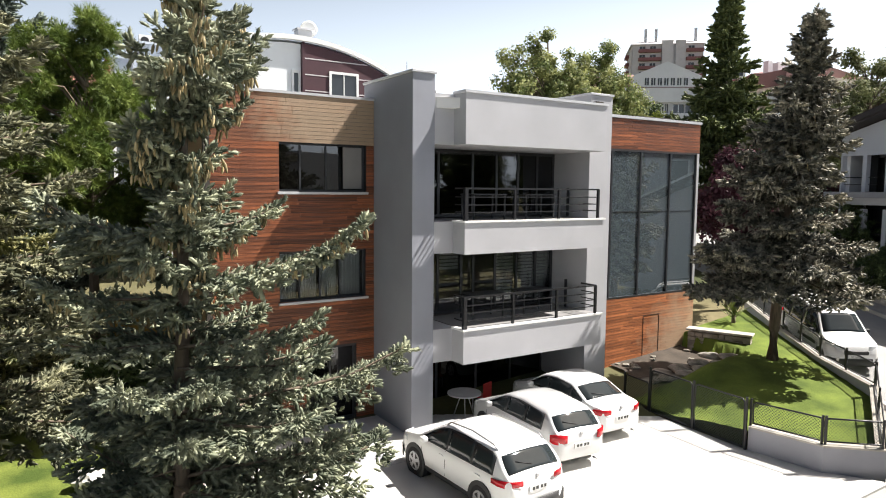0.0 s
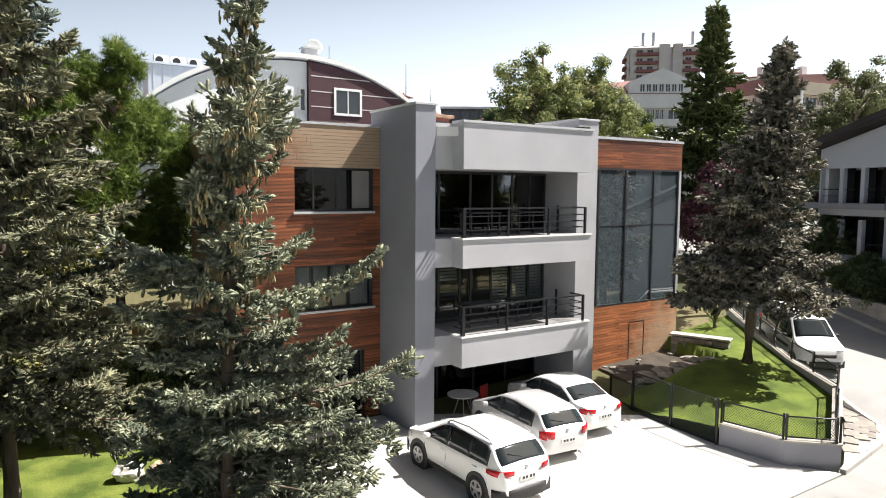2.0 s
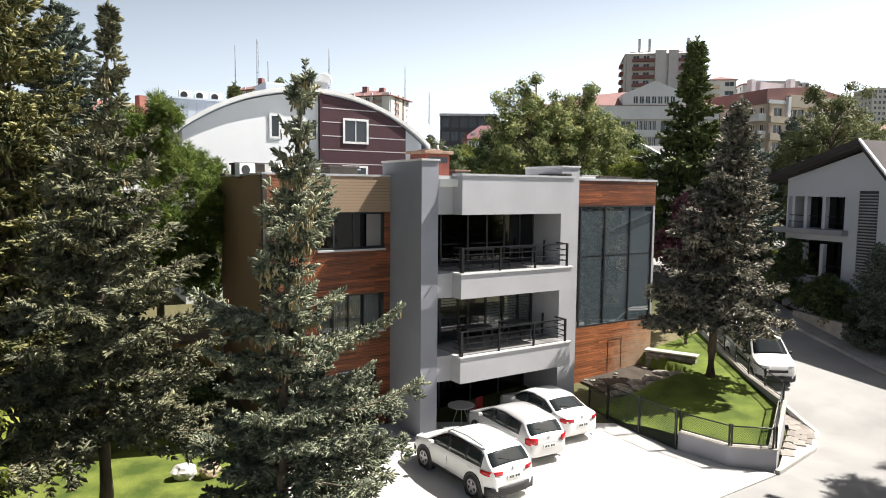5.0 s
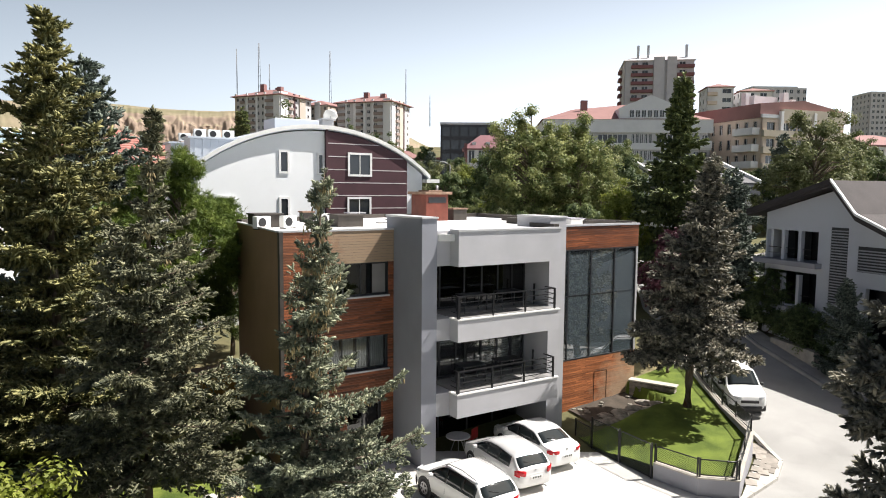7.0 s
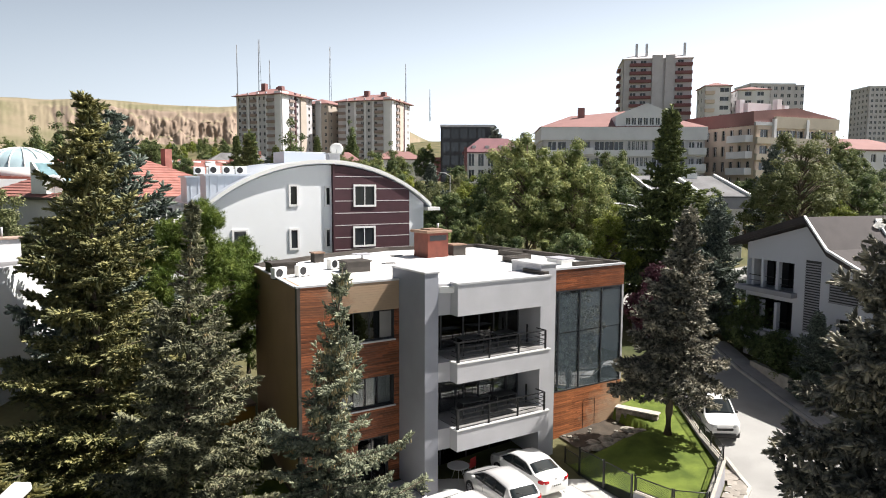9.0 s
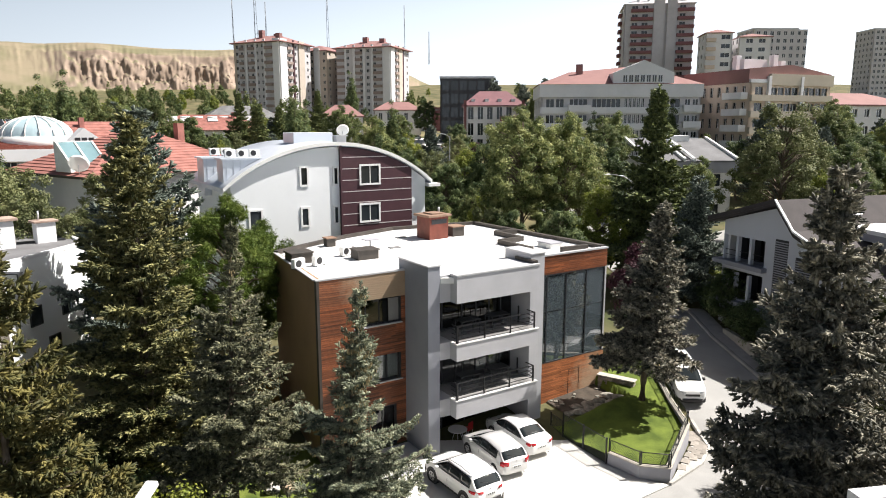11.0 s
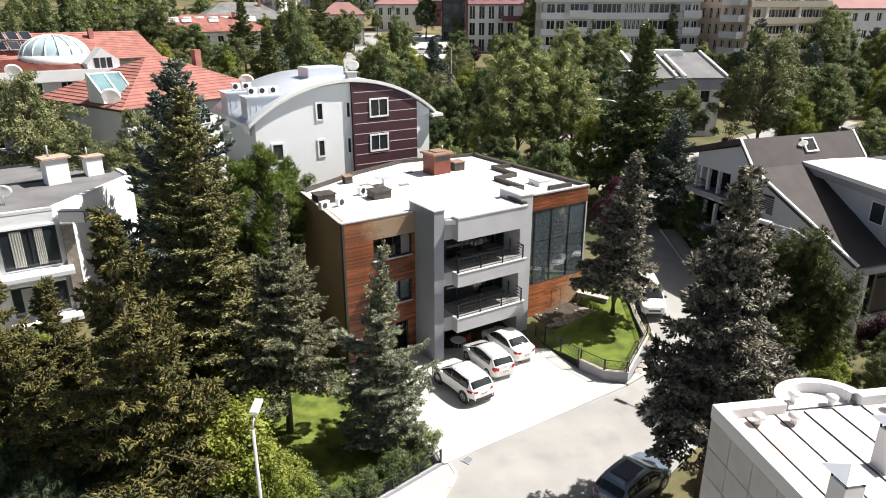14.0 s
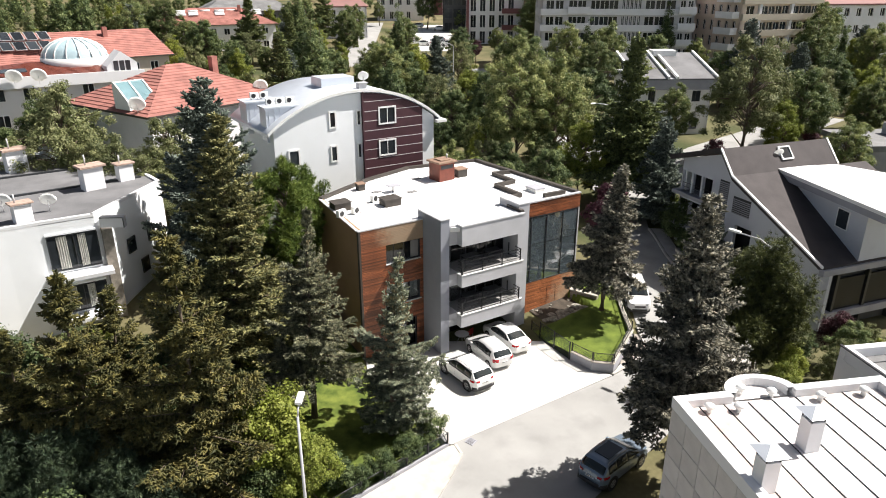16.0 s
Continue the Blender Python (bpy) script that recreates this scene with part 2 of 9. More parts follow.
M["roof_dark"] = mat("dark_brown_shingle", (0.050, 0.042, 0.042), 0.85, 0, 0.15, 0.8, 0.5, 30, island=0.10)
M["roof_grey"] = mat("grey_roof_felt", (0.19, 0.19, 0.19), 0.9, 0, 0.18, 0.5, 0.4, 40, stain=0.25)
M["zinc"] = mat("pale_zinc_sheet", (0.62, 0.66, 0.72), 0.4, 0.35, 0.05, 0.6, 0.05, 20, stain=0.05)
M["maroon"] = mat("maroon_board", (0.060, 0.020, 0.027), 0.6, 0, 0.12, 1, 0.1, 40)
M["pale_line"] = mat("pale_joint_strip", (0.55, 0.50, 0.50), 0.6, 0, 0.05, 2, 0.0)
M["frame_white"] = mat("white_window_frame", (0.80, 0.80, 0.79), 0.5, 0, 0.03, 2, 0.0)
M["curtain"] = mat("off_white_curtain", (0.72, 0.71, 0.66), 0.9, 0, 0.1, 6, 0.2, 20, stretch=(8, 8, 0.2))
# dark grey puts the low light of the rooms into the plaster colour
M["interior"] = mat("dim_toned_plaster", (0.20, 0.19, 0.18), 0.9, 0, 0.1, 1, 0.1)
M["floor_tile"] = mat("grey_floor_tile", (0.24, 0.235, 0.23), 0.6, 0, 0.08, 1, 0.1)


# ---- small builders ----
def bm_box(bm, x0, x1, y0, y1, z0, z1, bevel=0.0):
    r = bmesh.ops.create_cube(bm, size=1.0, matrix=Matrix.LocRotScale(((x0 + x1) / 2, (y0 + y1) / 2, (z0 + z1) / 2), None, (x1 - x0, y1 - y0, z1 - z0)))
    if bevel:
        es = list({e for v in r["verts"] for e in v.link_edges})
        bmesh.ops.bevel(bm, geom=es, offset=bevel, segments=2, affect="EDGES", profile=0.5)
    return bm


def boxes(*dims, bevel=0.0):
    bm = bmesh.new()
    for d in dims:
        bm_box(bm, *d, bevel=bevel)
    return bm


def bm_tube(bm, pts, radii, sides=8, caps=True):
    """A tube along points with a radius at each."""
    rings = []
    for i, p in enumerate(pts):
        p = Vector(p)
        a, b = Vector(pts[max(0, i - 1)]), Vector(pts[min(len(pts) - 1, i + 1)])
        q = (b - a).to_track_quat("Z", "Y")
        r = radii[i] if hasattr(radii, "__len__") else radii
        rings.append([bm.verts.new(p + q @ Vector((r * math.cos(6.2832 * k / sides), r * math.sin(6.2832 * k / sides), 0))) for k in range(sides)])
    for A, B in zip(rings, rings[1:]):
        for k in range(sides):
            f = bm.faces.new((A[k], A[(k + 1) % sides], B[(k + 1) % sides], B[k]))
            f.smooth = True
    if caps:
        bm.faces.new(rings[0][::-1])
        bm.faces.new(rings[-1])
    return bm


def bm_prism(bm, outline, z0, z1):
    """A flat outline (x, y) raised from z0 to z1."""
    lo, hi = [bm.verts.new((x, y, z0)) for x, y in outline], [bm.verts.new((x, y, z1)) for x, y in outline]
    n = len(outline)
    bm.faces.new(lo[::-1])
    bm.faces.new(hi)
    for i in range(n):
        bm.faces.new((lo[i], lo[(i + 1) % n], hi[(i + 1) % n], hi[i]))
    bmesh.ops.recalc_face_normals(bm, faces=bm.faces)
    return bm


def wall_openings(bm, w, h, holes, thick, m=Matrix()):
    """A wall in the xz plane from (0, 0) to (w, h), its outer face towards -y, with holes (x0, x1, z0, z1) cut through it."""
    xs = sorted({0.0, w, *[a for o in holes for a in o[:2]]})
    zs = sorted({0.0, h, *[a for o in holes for a in o[2:]]})

    def quad(*p):
        bm.faces.new([bm.verts.new(m @ Vector(q)) for q in p])

    def solid(i, j):
        if not (0 <= i < len(xs) - 1 and 0 <= j < len(zs) - 1):
            return False
        cx, cz = (xs[i] + xs[i + 1]) / 2, (zs[j] + zs[j + 1]) / 2
        return not any(o[0] < cx < o[1] and o[2] < cz < o[3] for o in holes)

    for i in range(len(xs) - 1):
        for j in range(len(zs) - 1):
            if not solid(i, j):
                continue
            a, b, c, d = xs[i], xs[i + 1], zs[j], zs[j + 1]
            quad((a, 0, c), (b, 0, c), (b, 0, d), (a, 0, d))
            quad((a, thick, c), (a, thick, d), (b, thick, d), (b, thick, c))
            if not solid(i - 1, j):
                quad((a, 0, c), (a, 0, d), (a, thick, d), (a, thick, c))
            if not solid(i + 1, j):
                quad((b, 0, c), (b, thick, c), (b, thick, d), (b, 0, d))
            if not solid(i, j - 1):
                quad((a, 0, c), (a, thick, c), (b, thick, c), (b, 0, c))
            if not solid(i, j + 1):
                quad((a, 0, d), (b, 0, d), (b, thick, d), (a, thick, d))
    bmesh.ops.remove_doubles(bm, verts=bm.verts, dist=1e-4)
    return bm


def finish(name, bm, *mats, smooth=False):
    me = bpy.data.meshes.new(name)
    bm.normal_update()
    bm.to_mesh(me)
    bm.free()
    for m in mats:
        me.materials.append(m)
    if smooth:
        me.polygons.foreach_set("use_smooth", [True] * len(me.polygons))
    return me


def part(name, bm, material, parent, label="", m=None, smooth=False):
    """One mesh under a thing or part. Its points are in the thing's own space, unless m places it."""
    me = bm if isinstance(bm, bpy.types.Mesh) else finish(name, bm, *(material if isinstance(material, (list, tuple)) else [material]), smooth=smooth)
    ob = new(name, me)
    ob.parent = parent
    if m is not None:
        ob.matrix_basis = m
    if label:
        ob["label"] = label
    return ob


def thing(name, label, category, m=None, group="", kind=""):
    ob = new(name)
    ob.empty_display_size = 0.2
    if m is not None:
        ob.matrix_basis = m
    return tagged(ob, label, category, group, kind)


def solo(name, bm, material, label, category, group="", kind="", m=None, smooth=False):
    me = bm if isinstance(bm, bpy.types.Mesh) else finish(name, bm, *(material if isinstance(material, (list, tuple)) else [material]), smooth=smooth)
    ob = new(name, me)
    if m is not None:
        ob.matrix_basis = m
    return tagged(ob, label, category, group, kind)


def mesh_arrays(name, verts, faces, material):
    """A mesh from arrays of points and of equal-sided faces."""
    me = bpy.data.meshes.new(name)
    verts, faces = np.asarray(verts, np.float32), np.asarray(faces, np.int32)
    k = faces.shape[1]
    me.vertices.add(len(verts))
    me.vertices.foreach_set("co", verts.ravel())
    me.loops.add(faces.size)
    me.loops.foreach_set("vertex_index", faces.ravel())
    me.polygons.add(len(faces))
    me.polygons.foreach_set("loop_start", np.arange(len(faces), dtype=np.int32) * k)
    me.update(calc_edges=True)
    me.materials.append(material)
    return me


def ground_z(x, y):
    """Height of the land: level by the drive, a rise behind the building, then a long gentle slope."""
    u = 0.537 * x + 0.843 * y
    k = max(0.0, u - 18.5)
    return 0.13 * min(k, 16.5) + 0.062 * max(0.0, min(k, 250.0) - 16.5) + 0.088 * max(0.0, min(k, 760.0) - 250.0)


# ---- ground, road, drive ----
def draped(outline_fn, nu, nv, lift, name, material):
    """A sheet over a (u, v) grid, laid on the land."""
    vs, fs = [], []
    for i in range(nu + 1):
        for j in range(nv + 1):
            x, y = outline_fn(i / nu, j / nv)
            vs.append((x, y, ground_z(x, y) + lift))
    for i in range(nu):
        for j in range(nv):
            a = i * (nv + 1) + j
            fs.append((a, a + nv + 1, a + nv + 2, a + 1))
    me = mesh_arrays(name, vs, fs, material)
    me.polygons.foreach_set("use_smooth", [True] * len(me.polygons))
    return me


def along(pts, s):
    """A point at share s of a line of points."""
    k = min(len(pts) - 2, int(s * (len(pts) - 1)))
    f = s * (len(pts) - 1) - k
    return tuple(a + (b - a) * f for a, b in zip(pts[k], pts[k + 1]))


def land_xy(u, v):
    a = radians(-180 + 360 * u)
    r = 3400 * v ** 3.2 + 60 * v
    return 10 + r * math.sin(a), 10 + r * math.cos(a)


solo("ground", draped(land_xy, 128, 90, -0.03, "ground", M["earth"]), None, "dry grassy land rising gently behind the houses", "ground", kind="structure")

NORTH = [(-60, -34), (-30, -16.5), (-12, -5), (-3, 1.2), (1.8, 4.4), (3.4, 5.7), (3.6, 6.75), (9, 6.9), (16, 7.0), (19.1, 7.5), (20.9, 8.3), (22.3, 10.6), (24.2, 13.2), (26.4, 16.1), (29, 20), (33, 26), (38, 31), (60, 37), (90, 40)]
SOUTH = [(-54, -42), (-26, -22.5), (-9, -11), (-1, -5.2), (3, -2.4), (6, -0.9), (8.5, -0.2), (12, 0.4), (18, 1.8), (22, 3.4), (25.6, 5.6), (28.8, 9.5), (30.4, 12.9), (32.2, 16.7), (35, 21), (38.5, 25), (43, 27), (62, 31), (92, 34)]


def road_xy(u, v):
    a, b = along(NORTH, u), along(SOUTH, u)
    return a[0] + (b[0] - a[0]) * v, a[1] + (b[1] - a[1]) * v


solo("road", draped(road_xy, 144, 8, 0.03, "road", M["asphalt"]), None, "pale worn asphalt street winding uphill", "road", kind="structure")


def lane_xy(u, v):
    p = [(36, 27.5), (40, 35), (46, 46), (58, 70), (66, 100)]
    q = [(44, 26.5), (49, 33), (54, 44), (64, 68), (72, 98)]
    a, b = along(p, u), along(q, u)
    return a[0] + (b[0] - a[0]) * v, a[1] + (b[1] - a[1]) * v


solo("side_road", draped(lane_xy, 40, 4, 0.05, "side_road", M["asphalt"]), None, "sunlit side street between trees", "road", kind="structure")

DRIVE = [(3.45, 6.75), (16.2, 7.05), (15.45, 8.25), (15.18, 9.95), (15.32, 13.3), (15.5, 14.5), (16.7, 15.55), (16.75, 17.3), (3.5, 17.3), (2.7, 15.5), (2.9, 10.5)]
drive = solo("driveway", bm_prism(bmesh.new(), DRIVE, -0.25, 0.05), M["concrete"], "pale sunlit concrete forecourt with parked cars", "driveway", kind="structure")
part("joint", boxes((3.4, 14.9, 10.39, 10.405, 0.049, 0.0525), (3.2, 14.9, 13.9, 13.915, 0.049, 0.0525)), M["wall_grey"], drive)
part("drain_cover", boxes((5.6, 7.0, 14.35, 14.75, 0.045, 0.056)), M["wall_grey"], drive, "long grey drain cover")

LAWN_L = [(-16, 4.0), (-2.5, 5.9), (3.1, 6.95), (2.9, 10.5), (2.7, 15.4), (3.4, 17.5), (3.9, 26), (-14, 24), (-22, 14)]
lm = bm_prism(bmesh.new(), LAWN_L, -0.2, 0.03)
solo("lawn", lm, M["grass_dry"], "shaded garden lawn with bare dry patches", "lawn", kind="structure")


def lawn_z(x, y):
    u = 0.537 * x + 0.843 * y
    drop = max(0.0, min(1.0, (18.6 - x) / 2.6)) * max(0.0, min(1.0, (y - 9.3) / 3.0))
    drop = max(drop, max(0.0, min(1.0, (y - 13.75) / 0.5)) * max(0.0, min(1.0, (20.8 - x) / 0.15)))
    return 0.52 + 0.085 * (u - 15.3) - (0.3 + 0.085 * (u - 15.3)) * drop


LAWN_A = [(15.22, 9.97), (15.3, 11.4), (15.36, 13.3), (15.6, 14.9), (16.2, 16.38)]
LAWN_M = [(15.5, 8.3), (17.0, 10.2), (18.3, 12.5), (19.3, 14.8), (20.0, 16.38)]
LAWN_B = [(16.55, 7.5), (20.4, 9.4), (22.0, 11.9), (23.7, 14.2), (26.0, 17.2)]


def raised_xy(u, v):
    a, m_, b = along(LAWN_A, u), along(LAWN_M, u), along(LAWN_B, u)
    return along([a, m_, b], v)


def raised_sheet():
    vs, fs, nu, nv = [], [], 40, 40
    rnd = random.Random(4)
    for i in range(nu + 1):
        for j in range(nv + 1):
            x, y = raised_xy(i / nu, j / nv)
            vs.append((x, y, lawn_z(x, y) + rnd.uniform(-0.012, 0.012)))
    for i in range(nu):
        for j in range(nv):
            a = i * (nv + 1) + j
            fs.append((a, a + 1, a + nv + 2, a + nv + 1))
    me = mesh_arrays("raised_lawn", vs, fs, M["grass"])
    me.polygons.foreach_set("use_smooth", [True] * len(me.polygons))
    return me


solo("raised_lawn", raised_sheet(), None, "bright mown grass on a sloping raised bed", "lawn", kind="structure")


def edge_box(bm, p, q, w_in, w_out, z0, z1, zq0=None, zq1=None):
    """A bar along the line p-q; w_in to its left, w_out to its right. Its far end may have other heights."""
    p, q = Vector((*p, 0)), Vector((*q, 0))
    n = Vector((-(q - p).y, (q - p).x, 0)).normalized()
    zq0, zq1 = z0 if zq0 is None else zq0, z1 if zq1 is None else zq1
    c = [p + n * w_in, p - n * w_out, q - n * w_out, q + n * w_in]
    lo = [bm.verts.new((a.x, a.y, h)) for a, h in zip(c, (z0, z0, zq0, zq0))]
    hi = [bm.verts.new((a.x, a.y, h)) for a, h in zip(c, (z1, z1, zq1, zq1))]
    fs = [lo[::-1], hi] + [(lo[i], lo[(i + 1) % 4], hi[(i + 1) % 4], hi[i]) for i in range(4)]
    made = [bm.faces.new(f) for f in fs]
    bmesh.ops.recalc_face_normals(bm, faces=made)
    return bm


# ---- the office building ----
BASE = Vector((3.47, 17.5, 0))
OFF = Matrix.Translation(-BASE)
office = thing("office_building", "three-storey office block in grey render and oiled timber cladding with balconies", "building", Matrix.Translation(BASE))


def op(name, bm, material, label="", parent=None, smooth=False):
    if parent is None:
        return part(name, bm, material, office, label, OFF, smooth)
    return part(name, bm, material, parent, label, None, smooth)


WIN_L = [(5.36 - 3.47, 7.92 - 3.47, 6.62, 7.93), (5.34 - 3.47, 7.9 - 3.47, 3.62, 4.98), (6.1 - 3.47, 7.6 - 3.47, 0.05, 2.2)]
wood_wall = op("timber_wall", wall_openings(bmesh.new(), 4.7, 9.2, WIN_L, 0.3, Matrix.Translation((3.47, 17.5, 0))), M["dark_frame"], "wall clad in horizontal oiled timber planks")
side_wall = op("side_wall", edge_box(bmesh.new(), (3.47, 17.53), (4.12, 25.4), 0.0, 0.3, 0, 9.2), M["brown_wall"], "plain brown rendered side wall")
corner = op("corner_strip", boxes((3.42, 3.56, 17.44, 17.6, 0, 9.22)), M["dark_coping"], "dark corner strip")
rear = bmesh.new()
for p, q in (((4.12, 25.4), (9.5, 28.3)), ((9.5, 28.3), (14.0, 29.8)), ((14.0, 29.8), (20.5, 28.9)), ((20.5, 28.9), (21.3, 16.7))):
    edge_box(rear, p, q, 0.0, 0.3, 0, 9.15)
op("rear_wall", rear, M["render_grey"])
pillar = op("pillar_wall", boxes((8.17, 8.84, 15.25, 18.1, 0, 9.72)), M["pillar_shaded"], "tall grey rendered fin wall")
op("pillar_coping", boxes((8.13, 8.88, 15.2, 18.14, 9.72, 9.79), bevel=0.01), M["coping"])
column = op("column_wall", boxes((14.6, 15.53, 15.37, 17.6, 0, 9.66)), M["render_grey"], "grey rendered end wall of the balconies")
op("column_coping", boxes((14.56, 15.57, 15.33, 17.6, 9.66, 9.73), bevel=0.01), M["coping"])
BALC = [(9.44, 14.67), (14.58, 14.67), (14.58, 15.36), (14.59, 16.95), (8.86, 16.95), (8.86, 15.28), (9.44, 15.24)]
for z0, z1, nm in ((1.99, 2.9, "balcony"), (4.98, 5.83, "balcony"), (7.9, 9.24, "roof_fascia")):
    slab = op(nm, bm_prism(bmesh.new(), BALC, z0, z1), M["render_grey"], "grey rendered balcony slab" if nm == "balcony" else "deep grey rendered roof fascia")
    if nm == "balcony":
        b = bmesh.new()
        for p, q in (((9.40, 14.63), (14.62, 14.63)),):
            edge_box(b, p, q, 0.16, 0.0, z1, z1 + 0.05)
        edge_box(b, (9.40, 15.24), (9.40, 14.79), 0.16, 0.0, z1, z1 + 0.05)
        part("ledge", b, M["white_paint"], slab, "pale stone ledge")
        part("balcony_floor", boxes((9.6, 14.58, 14.82, 16.9, z1 - 0.01, z1 + 0.02)), M["floor_tile"], slab)
    else:
        b = bmesh.new()
        edge_box(b, (9.40, 14.63), (14.62, 14.63), 0.28, 0.0, z1, z1 + 0.07)
        edge_box(b, (9.40, 15.24), (9.40, 14.91), 0.28, 0.0, z1, z1 + 0.07)
        part("fascia_coping", b, M["coping"], slab)

# railings: one thing for each balcony
for z in (2.95, 5.88):
    rail = thing("balcony_railing", "black painted steel balcony railing with four horizontal bars", "railing", Matrix.Translation((9.44, 14.72, z)), "balcony railings")
    for px_, w in ((0.06, 0.05), (1.71, 0.032), (3.34, 0.032), (4.92, 0.035)):
        part("post", boxes((px_ - w, px_ + w, -w, w, 0, 0.87)), M["dark_metal"], rail)
    for i, h in enumerate((0.22, 0.42, 0.63, 0.86)):
        r = 0.014 if i < 3 else 0.024
        part("bar", boxes((0.06, 4.92, -r, r, h - r, h + r)), M["dark_metal"], rail)
        part("bar", boxes((0.06 - r, 0.06 + r, 0, 0.50, h - r, h + r)), M["dark_metal"], rail)
        part("bar", boxes((4.92 - r, 4.92 + r, 0, 0.62, h - r, h + r)), M["dark_metal"], rail)
    part("post", boxes((4.89, 4.95, 1.3, 1.36, 0, 0.9)), M["dark_metal"], rail)


def glazing(name, x0, x1, z0, z1, y, xs, frame_m, glass_m, parent_m, depth=0.06, bar=0.05, mid=(), label=""):
    """A glazed opening facing -y: frame, bars and one pane for each field."""
    win = op(name, boxes((x0, x1, y, y + depth, z0, z0 + bar)), frame_m, label)
    for d in ((x0, x1, y, y + depth, z1 - bar, z1), (x0, x0 + bar, y, y + depth, z0 + bar, z1 - bar), (x1 - bar, x1, y, y + depth, z0 + bar, z1 - bar), *[(x - bar / 2, x + bar / 2, y, y + depth, z0 + bar, z1 - bar) for x in xs]):
        part("frame_bar", boxes(d), frame_m, win)
    edges = [x0 + bar, *xs, x1 - bar]
    for a, b in zip(edges, edges[1:]):
        for c, d in zip((z0 + bar, *mid), (*mid, z1 - bar)):
            pane = part("pane", boxes((a, b, y + depth * 0.4, y + depth * 0.4 + 0.008, c, d)), glass_m, win)
            pane.visible_shadow = False
    return win


glazing("window", 5.36, 7.92, 6.62, 7.93, 17.62, (6.0, 6.75), M["dark_frame"], M["glass"], None, label="dark framed window with one tilted sash")
glazing("window", 5.34, 7.9, 3.62, 4.98, 17.62, (5.95, 6.55, 7.15), M["dark_frame"], M["glass_clear"], None, label="dark framed window with pale curtains")
glazing("door", 6.1, 7.6, 0.05, 2.2, 17.65, (6.85,), M["dark_frame"], M["glass"], None, label="dark glazed door")
for z0 in (6.58, 3.58):
    op("window_sill", boxes((5.3, 7.96, 17.40, 17.66, z0 - 0.04, z0 + 0.03), bevel=0.008), M["coping"])
for z0, z1, xs in ((2.95, 4.97, (10.05, 10.9, 11.35, 12.2, 13.06, 13.85)), (5.88, 7.89, (10.05, 11.29, 12.2, 13.06, 13.85)), (0.06, 1.98, (10.3, 11.8, 13.2))):
    glazing("balcony_glazing", 8.86, 14.58, z0, z1, 16.97 if z0 > 1 else 17.4, xs, M["dark_frame"], M["glass_clear"] if 2 < z0 < 4 else M["glass"], None, bar=0.08, label="dark framed sliding glass doors")
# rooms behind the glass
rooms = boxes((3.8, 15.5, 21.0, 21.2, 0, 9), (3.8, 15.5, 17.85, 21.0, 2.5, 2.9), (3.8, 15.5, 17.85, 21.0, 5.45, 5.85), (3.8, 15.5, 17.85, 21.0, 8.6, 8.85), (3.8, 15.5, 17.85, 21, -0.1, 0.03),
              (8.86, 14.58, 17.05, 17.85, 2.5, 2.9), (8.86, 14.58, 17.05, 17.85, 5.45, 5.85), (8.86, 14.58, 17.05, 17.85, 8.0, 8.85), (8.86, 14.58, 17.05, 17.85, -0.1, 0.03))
op("interior", rooms, M["interior"], "office rooms behind the glass in dim-toned plaster")
# curtains and blinds
for x0, x1 in ((5.42, 5.9), (6.0, 6.5), (6.62, 7.1), (7.2, 7.84)):
    c = bmesh.new()
    n = 14
    pts = [(x0 + (x1 - x0) * i / n, 17.78 + 0.02 * (i % 2)) for i in range(n + 1)]
    vs = [[c.verts.new((x, y, z)) for x, y in pts] for z in (3.66, 4.94)]
    for i in range(n):
        c.faces.new((vs[0][i], vs[0][i + 1], vs[1][i + 1], vs[1][i]))
    op("curtain", c, M["curtain"], "pale pleated curtain")
for x0, x1 in ((9.0, 9.95), (10.1, 10.85), (12.3, 13.0), (13.1, 13.8), (13.9, 14.5)):
    op("blind", boxes(*[(x0, x1, 17.1, 17.13, 4.9 - 0.11 * k - 0.075, 4.9 - 0.11 * k) for k in range(16 if x0 > 12 else 6)]), M["curtain"], "white slatted blind")
op("open_sash", boxes((7.25, 7.82, 17.57, 17.61, 6.7, 7.86)), M["interior"], "open grey sash panel")

# glazed wing
WX0, WX1, WY = 15.53, 21.3, 16.4
op("wing_base", boxes((WX0, WX1, WY + 0.03, WY + 0.3, 0, 2.93)), M["dark_frame"])
op("wing_fascia", boxes((WX0, WX1, WY + 0.03, WY + 0.3, 8.13, 9.2)), M["dark_frame"])
op("wing_corner_post", boxes((WX1 - 0.12, WX1, WY, WY + 0.12, 2.95, 8.12)), M["coping"], "pale corner post")
wing_glass = glazing("curtain_wall", WX0, WX1 - 0.12, 2.94, 8.13, WY, (16.7, 18.14, 19.7), M["dark_frame"], M["glass_wing"], None, 0.1, 0.055, mid=(5.98,), label="two-storey frameless glass curtain wall")
op("glass_joint_rail", boxes((WX0, WX1 - 0.12, WY + 0.03, WY + 0.06, 5.965, 5.995)), M["dark_frame"])
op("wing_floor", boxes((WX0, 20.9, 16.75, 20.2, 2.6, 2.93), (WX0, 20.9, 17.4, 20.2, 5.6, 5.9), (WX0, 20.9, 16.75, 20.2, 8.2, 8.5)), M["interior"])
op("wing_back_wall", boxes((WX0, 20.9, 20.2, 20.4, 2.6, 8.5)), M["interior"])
op("wing_side_glass", boxes((WX1 - 0.04, WX1 - 0.03, WY + 0.13, 20.2, 2.95, 8.12)), M["glass_wing"]).visible_shadow = False

